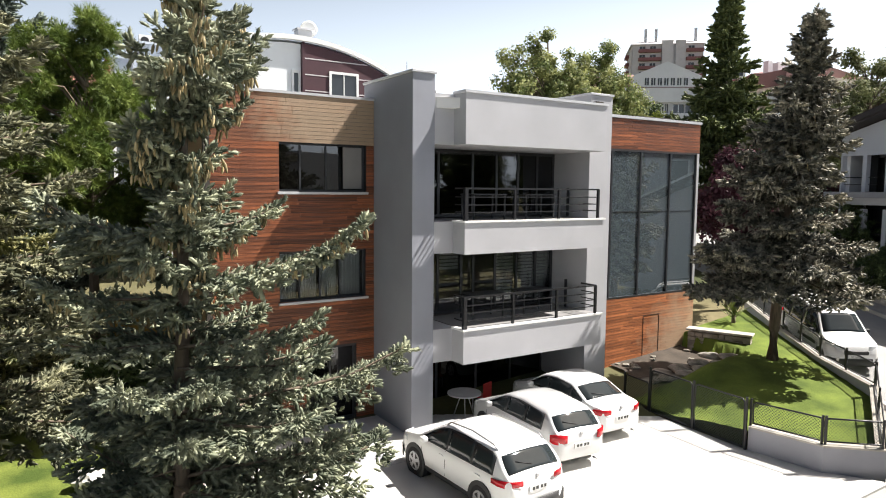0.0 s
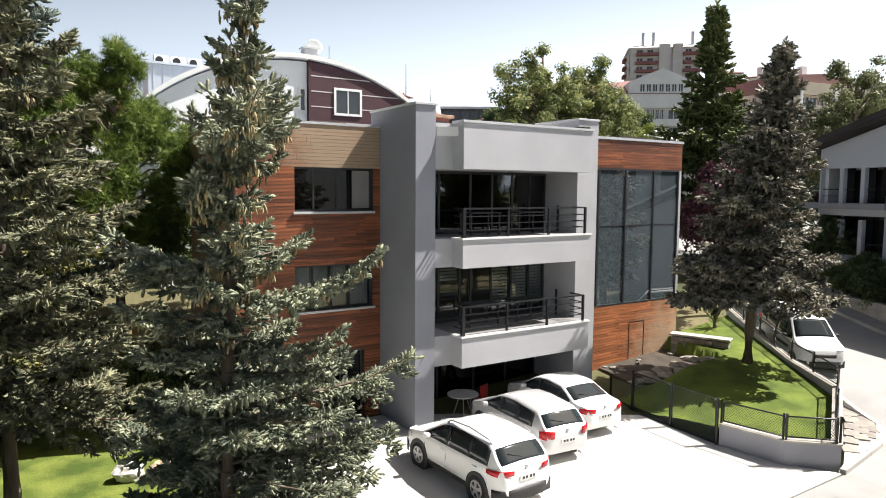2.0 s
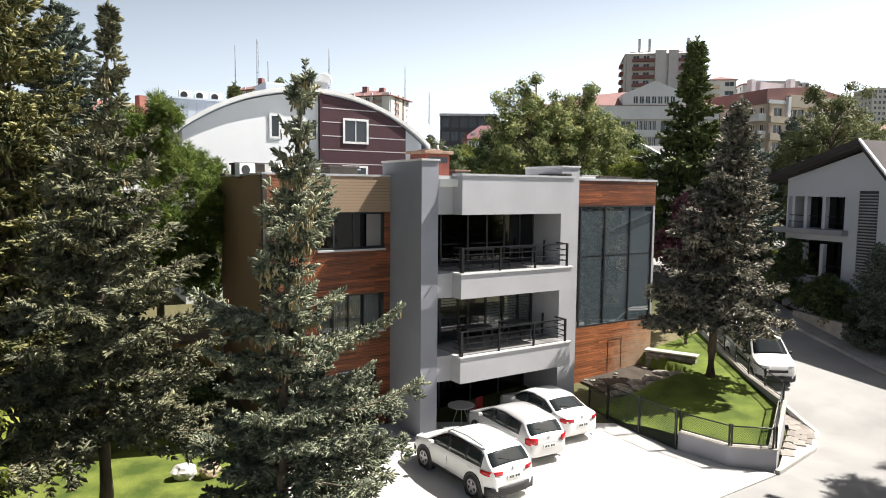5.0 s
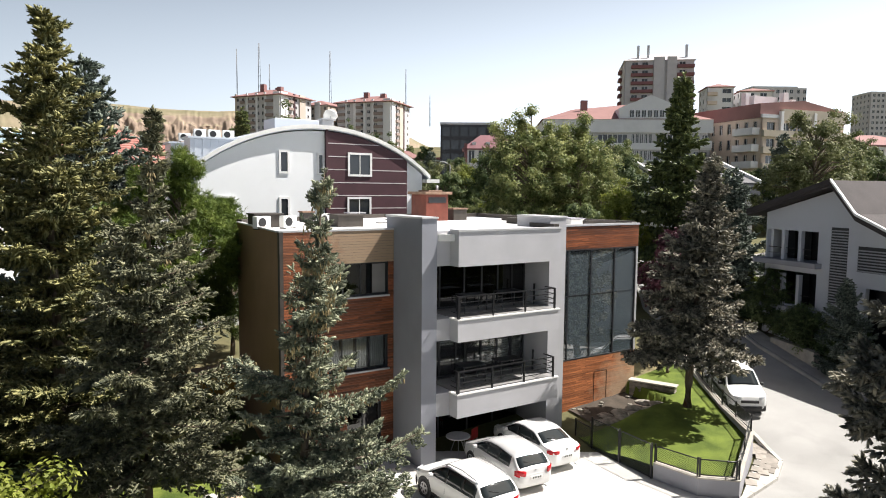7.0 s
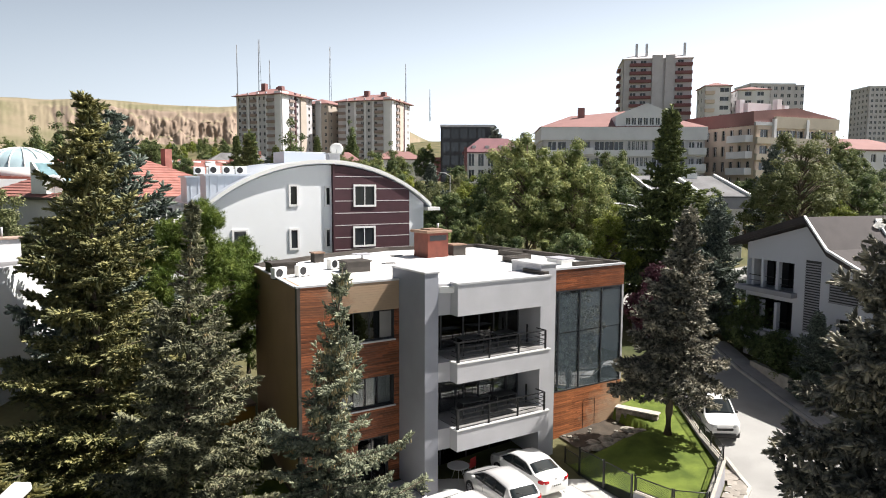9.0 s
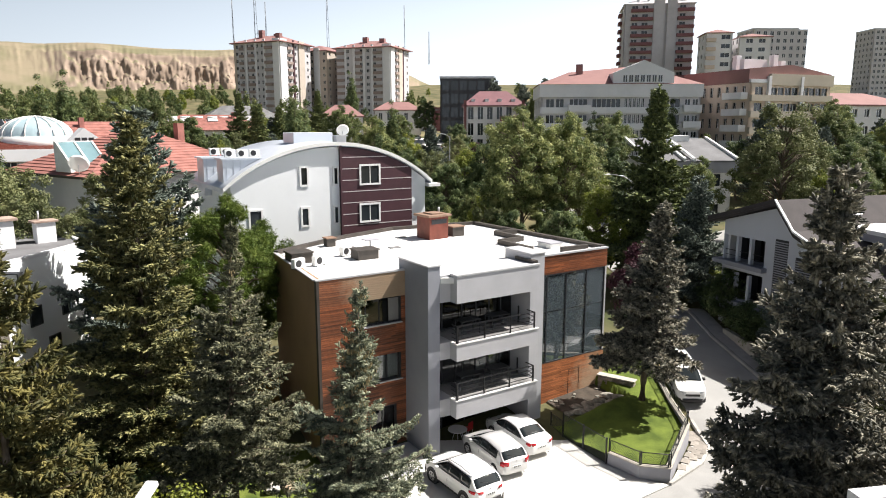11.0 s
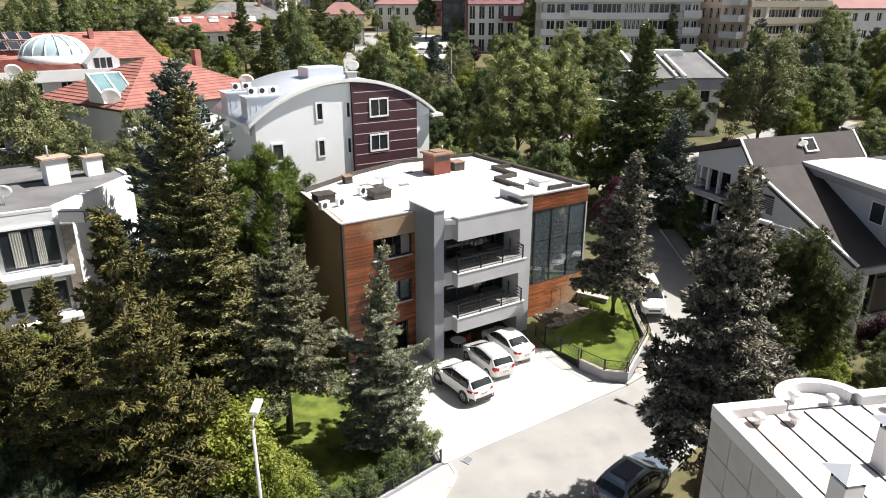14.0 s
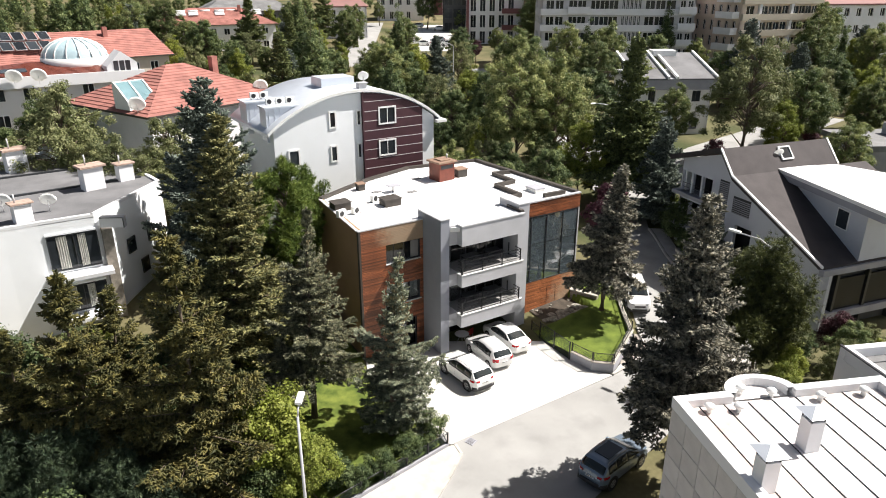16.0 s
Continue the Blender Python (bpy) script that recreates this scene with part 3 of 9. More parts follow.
# roof
ROOF = [(3.62, 17.66), (8.16, 17.66), (8.16, 18.2), (8.9, 18.2), (8.9, 16.0), (8.9, 15.26), (9.5, 14.92), (14.5, 14.92), (14.55, 17.65), (15.55, 17.65), (15.6, 16.75), (21.15, 16.55), (20.4, 28.7), (14.0, 29.6), (9.55, 28.1), (4.2, 25.3)]
op("roof", bm_prism(bmesh.new(), ROOF, 8.86, 9.13), M["membrane"], "flat roof with a bright white membrane")
for row in (((3.40, 17.44), (8.17, 17.44), 0.24, 0.0, 9.2, 9.27), ((15.57, 16.36), (21.35, 16.36), 0.26, 0.0, 9.2, 9.29), ((3.36, 17.68), (4.08, 25.4), 0.0, 0.22, 9.2, 9.26)):
    op("roof_edge", edge_box(bmesh.new(), *row), M["coping"], "pale metal roof edge")
cd = bmesh.new()
for p, q in (((4.12, 25.45), (9.5, 28.36)), ((9.5, 28.36), (14.0, 29.86)), ((14.0, 29.86), (20.55, 28.95)), ((20.55, 28.95), (21.35, 16.64))):
    edge_box(cd, p, q, 0.0, 0.32, 9.13, 9.36)
op("parapet", cd, M["dark_coping"], "dark capped rear parapet")
for p, q in (((18.9, 24.2), (20.4, 23.9)), ((18.9, 24.2), (18.9, 21.4)), ((18.9, 21.4), (17.0, 21.3)), ((17.0, 21.3), (17.0, 18.2)), ((17.0, 18.2), (15.6, 18.2)), ((18.4, 17.2), (20.3, 17.1)), ((14.62, 15.0), (14.62, 16.6))):
    op("roof_upstand", edge_box(bmesh.new(), p, q, 0.14, 0.14, 9.12, 9.42), M["dark_coping"], "dark capped upstand on the roof")


def planks(parent, x0, x1, z0, z1, y, holes, material, seed, longest=2.4, pitch=0.105, shape={}):
    """Cladding planks over a stretch of wall, cut round its openings."""
    rnd = random.Random(seed)
    rows = int(round((z1 - z0) / pitch))
    step = (z1 - z0) / rows
    for k in range(rows):
        a = z0 + k * step
        spans = [(x0, x1)]
        for o in holes:
            if o[2] < a + step * 0.6 and o[3] > a + step * 0.4:
                spans = [s for lo, hi in spans for s in ((lo, min(hi, o[0])), (max(lo, o[1]), hi)) if s[1] - s[0] > 0.05]
        for lo, hi in spans:
            x = lo
            while x < hi - 0.02:
                n = min(hi - x, rnd.uniform(0.6, 1.0) * longest)
                if hi - x - n < 0.4:
                    n = hi - x
                key = (round(n, 1), round(step, 3))
                if key not in shape:
                    shape[key] = finish("plank", boxes((-0.5 * key[0] + 0.002, 0.5 * key[0] - 0.002, -0.026, 0, 0.004, step - 0.004)), material)
                me = shape[key]
                if me.materials[0] != material:
                    key = (*key, material.name)
                    if key not in shape:
                        shape[key] = me.copy()
                        shape[key].materials[0] = material
                    me = shape[key]
                ob = part("plank", me, material, parent)
                ob.matrix_basis = Matrix.Translation((x + n / 2, y - rnd.uniform(0, 0.003), a)) @ Matrix.Diagonal((n / (key[0]), 1, 1, 1))
                x += n


# ---- trees ----
M["spruce_blue"] = leaf_mat("blue_spruce_needles", (0.076, 0.092, 0.062), (0.37, 0.39, 0.265), 1.8, 0.25, 0.03)
M["spruce_olive"] = leaf_mat("olive_grey_spruce_needles", (0.070, 0.076, 0.046), (0.36, 0.35, 0.215), 1.7, 0.25, 0.03)
M["spruce_dark"] = leaf_mat("dark_spruce_needles", (0.070, 0.071, 0.056), (0.42, 0.39, 0.30), 1.6, 0.25, 0.03)
M["spruce_ice"] = leaf_mat("ice_blue_spruce_needles", (0.062, 0.079, 0.066), (0.27, 0.315, 0.255), 1.3, 0.25, 0.03)
M["cedar"] = leaf_mat("yellow_green_needles", (0.060, 0.068, 0.028), (0.33, 0.31, 0.13), 1.3, 0.35, 0.05)
M["olive"] = leaf_mat("olive_needles", (0.042, 0.046, 0.016), (0.175, 0.155, 0.048), 1.0, 0.35, 0.05)
M["fir_green"] = leaf_mat("green_fir_needles", (0.062, 0.082, 0.030), (0.25, 0.28, 0.10), 1.3, 0.35, 0.05)
M["pine_green"] = leaf_mat("mid_green_pine_needles", (0.048, 0.060, 0.022), (0.17, 0.185, 0.06), 1.1, 0.4, 0.10)
M["pine"] = leaf_mat("pine_needles", (0.075, 0.120, 0.024), (0.16, 0.21, 0.045), 0.9, 0.4, 0.25)
M["leaf"] = leaf_mat("green_leaves", (0.090, 0.124, 0.042), (0.31, 0.335, 0.135), 0.6, 0.45, 0.36, each=0.3)
M["leaf_dark"] = leaf_mat("deep_green_leaves", (0.060, 0.092, 0.036), (0.205, 0.25, 0.098), 0.6, 0.45, 0.32, each=0.3)
M["leaf_light"] = leaf_mat("yellow_green_leaves", (0.16, 0.195, 0.030), (0.34, 0.37, 0.085), 0.7, 0.4, 0.35, each=0.15)
M["leaf_silver"] = leaf_mat("silvery_leaves", (0.12, 0.14, 0.055), (0.30, 0.31, 0.15), 0.7, 0.4, 0.25, each=0.2)
M["leaf_plum"] = leaf_mat("purple_plum_leaves", (0.045, 0.016, 0.022), (0.10, 0.035, 0.045), 0.7, 0.35, 0.25)
M["cone"] = mat("tan_cone", (0.36, 0.29, 0.15), 0.7, 0, 0.3, 8, 0.5, 60, island=0.3)


def sprig_template(needles, spread, width, rnd):
    """A shoot one unit long: a thin twig core and a brush of fine needles round it, swept forward."""
    vs, fs = [], []
    for x, r in ((0.0, 0.09), (0.35, 0.19), (0.8, 0.15), (1.05, 0.03)):
        for k in range(4):
            a = 1.5708 * k + 0.5 + x
            j = rnd.uniform(0.75, 1.25)
            vs.append((x + rnd.uniform(-0.05, 0.05), r * j * math.cos(a), r * j * math.sin(a)))
    for i in range(3):
        for k in range(4):
            a, b = 4 * i + k, 4 * i + (k + 1) % 4
            fs += [(a, b, b + 4), (a, b + 4, a + 4)]
    for i in range(needles):
        x = (i + 0.3) / needles
        a = 2.4 * i + rnd.uniform(-0.5, 0.5)
        ln = spread * rnd.uniform(0.75, 1.2) * (1.15 - 0.35 * x)
        d = Vector((rnd.uniform(0.45, 1.0) + 0.5 * x * x, math.cos(a), math.sin(a))).normalized() * ln
        side = d.cross(Vector((rnd.uniform(-1, 1), rnd.uniform(-1, 1), rnd.uniform(-1, 1)))).normalized() * width
        n = len(vs)
        o = Vector((x, 0.10 * math.cos(a), 0.10 * math.sin(a)))
        vs += [tuple(o - side), tuple(o + side), tuple(o + d)]
        fs.append((n, n + 1, n + 2))
    return np.array(vs), np.array(fs)


def spread_template(T, places):
    """Copies of template points and faces at many 3 x 4 placements, as arrays."""
    V, F = T
    P = np.asarray(places)
    out = np.einsum("mij,nj->mni", P[:, :, :3], V) + P[:, None, :, 3]
    faces = F[None] + (np.arange(len(P)) * len(V))[:, None, None]
    return out.reshape(-1, 3), faces.reshape(-1, 3)


def place_rows(pos, axis, scale, rnd_roll):
    """Placements that turn the template's x axis into each axis, scaled."""
    pos, axis = np.asarray(pos), np.asarray(axis)
    axis = axis / np.linalg.norm(axis, axis=1)[:, None]
    up = np.tile([0.0, 0.0, 1.0], (len(pos), 1))
    up[np.abs(axis[:, 2]) > 0.95] = (1, 0, 0)
    side = np.cross(up, axis)
    side /= np.linalg.norm(side, axis=1)[:, None]
    top = np.cross(axis, side)
    c, s = np.cos(rnd_roll)[:, None], np.sin(rnd_roll)[:, None]
    side, top = side * c + top * s, top * c - side * s
    sc = np.asarray(scale)[:, None]
    return np.stack([axis * sc, side * sc, top * sc, pos], axis=2)


def conifer_mesh(seed, H, R, z0, material, whorl=0.45, per=6, droop=0.25, lift=0.25, shoot=0.16, needles=14, spread=0.32, width=0.035, hang=0.3, taper=0.9, fan=0.30, gap=None, cones=0, lean=(0, 0), trunk_r=0.16, ragged=0.25, open_=0.0, clump=0.5, leader=0.0):
    """Trunk with limbs, crown of boughs that carry flat sprays of shoots, and, where asked, hanging cones: three meshes."""
    rnd = random.Random(seed)
    nr = np.random.default_rng(seed)
    bm = bmesh.new()
    n = 9
    wob = [(rnd.uniform(-0.06, 0.06), rnd.uniform(-0.06, 0.06)) for _ in range(n + 1)]

    def centre(z):
        f = max(0.0, min(1.0, z / H))
        k = min(n - 1, int(f * n))
        g = f * n - k
        return Vector((wob[k][0] * (1 - g) + wob[k + 1][0] * g + lean[0] * f * f, wob[k][1] * (1 - g) + wob[k + 1][1] * g + lean[1] * f * f, z))

    bm_tube(bm, [centre(H * i / n) for i in range(n + 1)], [trunk_r * (1 - 0.93 * i / n) * (1.25 if i == 0 else 1) for i in range(n + 1)], 8)
    rows, cone_p = [], []

    def shoot_at(p, v, k=1.0):
        rows.append((p.x, p.y, p.z, v.x + rnd.gauss(0, 0.16), v.y + rnd.gauss(0, 0.16), v.z + rnd.gauss(0, 0.16), shoot * k * rnd.uniform(0.78, 1.25)))

    z = z0
    while z < H - 0.25:
        f = (z - z0) / (H - z0)
        reach = R * (1 - f) ** taper + 0.10
        k = max(3, int(round(per * (1 - 0.3 * f))))
        a0 = rnd.uniform(0, 6.28)
        for b in range(k):
            a = a0 + 6.283 * b / k + rnd.uniform(-0.35, 0.35)
            keep, mult = gap(z, a, f, rnd) if gap else (True, 1.0)
            if not keep:
                continue
            L = reach * mult * rnd.uniform(1 - ragged * 1.6, 1 + ragged * 0.6)
            zz = z + rnd.uniform(-0.3, 0.3) * whorl
            p0 = centre(zz)
            out = Vector((math.cos(a), math.sin(a), 0))
            side = Vector((-math.sin(a), math.cos(a), 0))
            up0 = 0.55 * f + 0.08
            m = max(3, int(L / (shoot * 0.85)))
            bend = rnd.uniform(0.75, 1.3)
            pts = []
            for i in range(m + 1):
                s = i / m
                dz = L * (up0 * s - bend * droop * (1.4 - f) * s ** 1.4 + lift * s ** 3.5 * 0.6)
                pts.append(p0 + out * (L * s) + Vector((0, 0, dz)) + side * (0.06 * L * math.sin(3 * s + a)))
            if L > 0.35:
                limb = pts[::max(1, m // 4)]
                bm_tube(bm, limb, [max(0.006, 0.03 * (L / 3 + 0.3) * (1 - 0.85 * i / 5)) for i in range(len(limb))], 4, False)
            first = 0.10 if L > 0.8 else 0.0
            for i in range(m):
                s = (i + 0.5) / m
                if s < first:
                    continue
                P = pts[i]
                way = (pts[i + 1] - pts[i]).normalized()
                coarse = 1.35 if s < 0.35 else 1.0
                lat = fan * L * (min(1.0, s / 0.35) * (1.0 - s) ** 0.6 * 1.25 + 0.12) + shoot * 0.4
                for sg in (-1, 1):
                    q = (way * rnd.uniform(0.7, 1.1) + side * sg + Vector((0, 0, -0.3 * hang + rnd.uniform(-0.25, 0.2)))).normalized()
                    cross = q.cross(Vector((0, 0, 1))).normalized()
                    steps = max(1, int(round(lat / (shoot * 0.8 * coarse))))
                    for j in range(steps):
                        d = lat * (j + 0.4) / steps
                        w = P + q * d + Vector((0, 0, -0.4 * hang * d * d))
                        tip = (j + 1) / steps
                        for e in (-1, 1):
                            shoot_at(w, q * 0.8 + cross * e * 0.75 + Vector((0, 0, 0.12 - hang * rnd.uniform(0.0, 0.7))), coarse)
                        if rnd.random() < 0.35 + 0.3 * tip:
                            shoot_at(w, q * 0.7 + Vector((0, 0, 0.75)), 0.8)
                        if rnd.random() < 0.55 * hang + 0.1:
                            shoot_at(w, q * 0.25 + Vector((0, 0, -1.0)), 1.1 * coarse)
                    w = P + q * lat + Vector((0, 0, -0.4 * hang * lat * lat))
                    shoot_at(w, q, 1.05)
                    shoot_at(w, q + cross * 0.6, 0.9)
                    shoot_at(w, q - cross * 0.6, 0.9)
                shoot_at(P, way * 0.6 + Vector((0, 0, 0.7)), 0.9)
                shoot_at(P, way * 0.4 + Vector((0, 0, -0.8)), 1.1 * coarse)
                if cones and f > 0.38 and s > 0.45 and rnd.random() < cones * (0.5 + f):
                    cone_p.append(P + side * rnd.uniform(-0.5, 0.5) * lat + Vector((0, 0, -0.04)))
            end = (pts[-1] - pts[-2]).normalized()
            for j in range(6):
                shoot_at(pts[-1] - end * shoot * rnd.uniform(0, 0.8), end + Vector((rnd.uniform(-0.8, 0.8), rnd.uniform(-0.8, 0.8), rnd.uniform(-0.3, 0.5))), 1.1)
        z += whorl * rnd.uniform(0.75, 1.25) * (1 - 0.35 * f)
    # the leader: short shoots close to the stem, thinning upwards
    steps = max(4, int((0.6 + leader) / (shoot * 0.55)))
    for i in range(steps):
        c = centre(H - (0.6 + leader) * i / steps)
        for b in range(4):
            a = rnd.uniform(0, 6.28)
            shoot_at(c, Vector((math.cos(a) * 0.8, math.sin(a) * 0.8, 0.75)), 0.75)
    # shoots grow in clumps: the hollows between them stay thin
    off = Vector((seed * 3.1, seed * 1.7, seed))
    rows = np.array([r for r in rows if noise.noise(Vector((r[0], r[1], r[2] * 1.3)) / clump + off) > open_ - 0.34 + 0.1 * rnd.uniform(-1, 1)])
    T = sprig_template(needles, spread, width, rnd)
    V, F = spread_template(T, place_rows(rows[:, :3], rows[:, 3:6], rows[:, 6], nr.uniform(-3, 3, len(rows))))
    crown = mesh_arrays("crown", V, F, material)
    crown.polygons.foreach_set("use_smooth", [True] * len(crown.polygons))
    trunk = finish("trunk", bm, M["bark"])
    cone_me = None
    if cone_p:
        cv, cf = [], []
        for d, r in ((0.0, 0.008), (0.03, 0.017), (0.085, 0.016), (0.12, 0.005)):
            for k in range(5):
                cv.append((d, r * math.cos(1.2566 * k), r * math.sin(1.2566 * k)))
        for i in range(3):
            for k in range(5):
                a, b = 5 * i + k, 5 * i + (k + 1) % 5
                cf += [(a, b, b + 5), (a, b + 5, a + 5)]
        cp_, ca, cs = [], [], []
        for p in cone_p:
            for _ in range(rnd.randint(4, 9)):
                cp_.append(tuple(p + Vector((rnd.gauss(0, 0.06), rnd.gauss(0, 0.06), rnd.uniform(-0.12, 0.04)))))
                ca.append((rnd.uniform(-0.3, 0.3), rnd.uniform(-0.3, 0.3), -1)), cs.append(rnd.uniform(0.8, 1.25))
        CV, CF = spread_template((np.array(cv), np.array(cf)), place_rows(cp_, ca, cs, nr.uniform(0, 6, len(cp_))))
        cone_me = mesh_arrays("cone_bunch", CV, CF, M["cone"])
    return trunk, crown, cone_me


def plant(meshes, name, label, category, x, y, z, turn=0, size=1.0, group="", kind=""):
    t = thing(name, label, category, pose(x, y, z, 0, 0, turn) @ Matrix.Scale(size, 4), group, kind)
    for me, nm in zip(meshes, ("trunk", "crown", "cone_bunch")):
        if me:
            ob = part(nm, me, None, t)
            if nm == "cone_bunch":
                tagged(ob, "clusters of hanging tan cones", kind="stuff")
    return t


LEAF = (np.array([(0, 0, 0), (0.5, 0.34, 0.06), (1, 0, -0.1), (0.5, -0.34, 0.06)]), np.array([(0, 1, 2), (0, 2, 3)]))


def burst_template(n, rnd):
    """A tuft of long needles."""
    vs, fs = [], []
    for i in range(n):
        a, e = rnd.uniform(0, 6.28), rnd.uniform(-0.2, 0.9)
        d = Vector((0.35 + 0.65 * abs(math.sin(e)), math.cos(a) * math.cos(e) * 0.8, math.sin(a) * math.cos(e) * 0.8)).normalized() * rnd.uniform(0.7, 1.1)
        s = Vector((d.y, -d.x, d.z * 0.3)).normalized() * 0.045
        k = len(vs)
        vs += [tuple(-s), tuple(s), tuple(d)]
        fs.append((k, k + 1, k + 2))
    return np.array(vs), np.array(fs)


def broad_mesh(seed, H, R, z0, material, leaves=9000, leaf=0.16, clumps=70, clump_r=0.55, squash=1.0, trunk_r=0.14, template=None, bark="bark", shape=0.5, stems=1):
    """A leafy tree or bush: forked limbs and clumps of leaves with gaps between."""
    rnd = random.Random(seed)
    nr = np.random.default_rng(seed)
    bm = bmesh.new()
    cz, hz = (H + z0) / 2, (H - z0) / 2
    cen = []
    guard = 0
    while len(cen) < clumps and guard < clumps * 60:
        guard += 1
        a, e = rnd.uniform(0, 6.283), math.asin(rnd.uniform(-0.9, 1))
        r = rnd.uniform(0.45, 1.0) ** 0.6
        lump = 0.76 + 0.5 * noise.noise(Vector((math.cos(a) * 1.3 + seed, math.sin(a) * 1.3, e * 1.5 + seed * 0.37)))
        k = r * lump
        taper = 1 - shape * max(0.0, math.sin(e))
        p = Vector((R * k * math.cos(e) * math.cos(a) * taper, R * k * math.cos(e) * math.sin(a) * taper, cz + hz * k * math.sin(e) * 1.05))
        if all((p - q).length > clump_r * 0.55 for q in cen[-40:]):
            cen.append(p)
    fork = Vector((rnd.uniform(-0.1, 0.1) * R, rnd.uniform(-0.1, 0.1) * R, z0 + hz * 0.35))
    for s in range(stems):
        o = Vector((0.25 * math.cos(2.1 * s), 0.25 * math.sin(2.1 * s), 0)) if stems > 1 else Vector()
        bm_tube(bm, [o, (o + fork) / 2 + Vector((0.05, 0.04, 0)), fork + o, Vector((fork.x * 0.6 + o.x, fork.y * 0.6 + o.y, H * 0.86))], [trunk_r * 1.2, trunk_r, trunk_r * 0.75, trunk_r * 0.15], 7)
    for p in cen[::2]:
        st = Vector((fork.x, fork.y, max(z0 * 0.8, min(p.z - 0.25 * R, cz + hz * 0.3))))
        mid = (st + p) / 2 + Vector((0, 0, 0.12 * R))
        bm_tube(bm, [st, mid, p], [trunk_r * 0.35, trunk_r * 0.2, trunk_r * 0.06], 4, False)
    cen_a = np.array([tuple(c) for c in cen])
    idx = nr.integers(0, len(cen_a), leaves)
    d = nr.normal(size=(leaves, 3))
    d /= np.linalg.norm(d, axis=1)[:, None]
    rad = clump_r * nr.uniform(0.35, 1.12, leaves)[:, None] * nr.uniform(0.7, 1.3, len(cen_a))[idx][:, None]
    pos = cen_a[idx] + d * rad * np.array([1, 1, 0.75 * squash])
    pos[:, 2] = np.maximum(pos[:, 2], 0.05)
    ax = d * 0.8 + nr.normal(size=(leaves, 3)) * 0.6 + np.array([0, 0, 0.05])
    sizes = leaf * nr.uniform(0.6, 1.3, leaves)
    if template:
        V, F = spread_template(template, place_rows(pos, ax, sizes, nr.uniform(-1.3, 1.3, leaves)))
    else:
        # blades lie along the skin of their clump, tilted a little each
        nrm = d + np.array([0, 0, 0.45]) + nr.normal(size=(leaves, 3)) * 0.42
        nrm /= np.linalg.norm(nrm, axis=1)[:, None]
        ax = np.cross(nrm, nr.normal(size=(leaves, 3)))
        ax /= np.linalg.norm(ax, axis=1)[:, None]
        sd = np.cross(nrm, ax)
        V, F = spread_template(LEAF, np.stack([ax * sizes[:, None], sd * sizes[:, None], nrm * sizes[:, None], pos], axis=2))
    return finish("trunk", bm, M[bark]), mesh_arrays("crown", V, F, material), None


def front_gap(z, a, f, rnd):
    # sparse ragged spire with a few long arms, heavy skirts low down that reach over the drive
    toward_drive = math.cos(a - 0.1)
    if f > 0.76:
        return rnd.random() < 0.6, rnd.uniform(0.25, 0.55)
    if f > 0.36:
        return rnd.random() < 0.78, 1.05 if rnd.random() < 0.18 else rnd.uniform(0.28, 0.60)
    if toward_drive < -0.25:
        return rnd.random() < 0.75, 0.68
    if 0.05 < f < 0.30 and toward_drive > 0.6:
        return True, 1.3
    return rnd.random() < 0.85, 0.95


def always(share, top=0.75):
    """Boughs kept with an even chance, thinner at the top."""
    return lambda z, a, f, r: (r.random() < (share if f < 0.8 else top), 1.0)


plant(conifer_mesh(11, 11.2, 2.55, 1.2, M["spruce_blue"], whorl=0.52, per=8, droop=0.26, lift=0.40, shoot=0.135, needles=12, spread=0.36, width=0.03, hang=0.5, taper=0.55, fan=0.26, gap=front_gap, cones=0.75, lean=(0.0, -0.9), trunk_r=0.15, ragged=0.3, open_=0.05, clump=0.38, leader=0.6),
      "spruce_tree", "blue spruce with a ragged top and hanging tan cones", "tree", 1.15, 9.3, 0.03, 20)
plant(conifer_mesh(12, 12.8, 2.85, 3.2, M["spruce_olive"], whorl=0.60, per=7, droop=0.28, lift=0.36, shoot=0.165, needles=12, spread=0.36, width=0.03, hang=0.5, taper=0.92, gap=lambda z, a, f, r: (r.random() < 0.80, 1.0 if f < 0.68 else 0.5), cones=0.06, lean=(0.1, -0.5), trunk_r=0.17, ragged=0.3, open_=0.06, clump=0.45, leader=0.8),
      "spruce_tree", "tall olive-grey spruce standing on the garden lawn", "tree", -1.9, 13.2, 0.03, 75)
lawn_spruce = conifer_mesh(13, 11.5, 3.0, 3.3, M["spruce_dark"], whorl=0.58, per=9, droop=0.30, lift=0.25, shoot=0.21, needles=9, spread=0.38, width=0.04, hang=0.7, taper=0.95, gap=lambda z, a, f, r: (r.random() < 0.96, 0.9 if f < 0.7 else 0.75), cones=0.02, lean=(-0.15, -1.0), trunk_r=0.2, ragged=0.28, open_=0.05, clump=0.5, leader=0.8)
plant(lawn_spruce, "spruce_tree", "dark bushy spruce on the raised lawn by the street", "tree", 20.85, 12.8, 0.92, 0)
plant(conifer_mesh(14, 15.2, 3.4, 4.7, M["spruce_dark"], whorl=0.68, per=9, droop=0.38, lift=0.34, shoot=0.24, needles=9, spread=0.38, width=0.04, hang=0.8, taper=0.95, gap=lambda z, a, f, r: (r.random() < 0.86, 0.82 if f < 0.12 else 1.0), cones=0.10, lean=(0.2, 0), trunk_r=0.22, ragged=0.28, open_=0.06, clump=0.55, leader=0.8),
      "spruce_tree", "large grey-green spruce with drooping boughs beside the street", "tree", 11.1, -1.85, 0.0, 40)
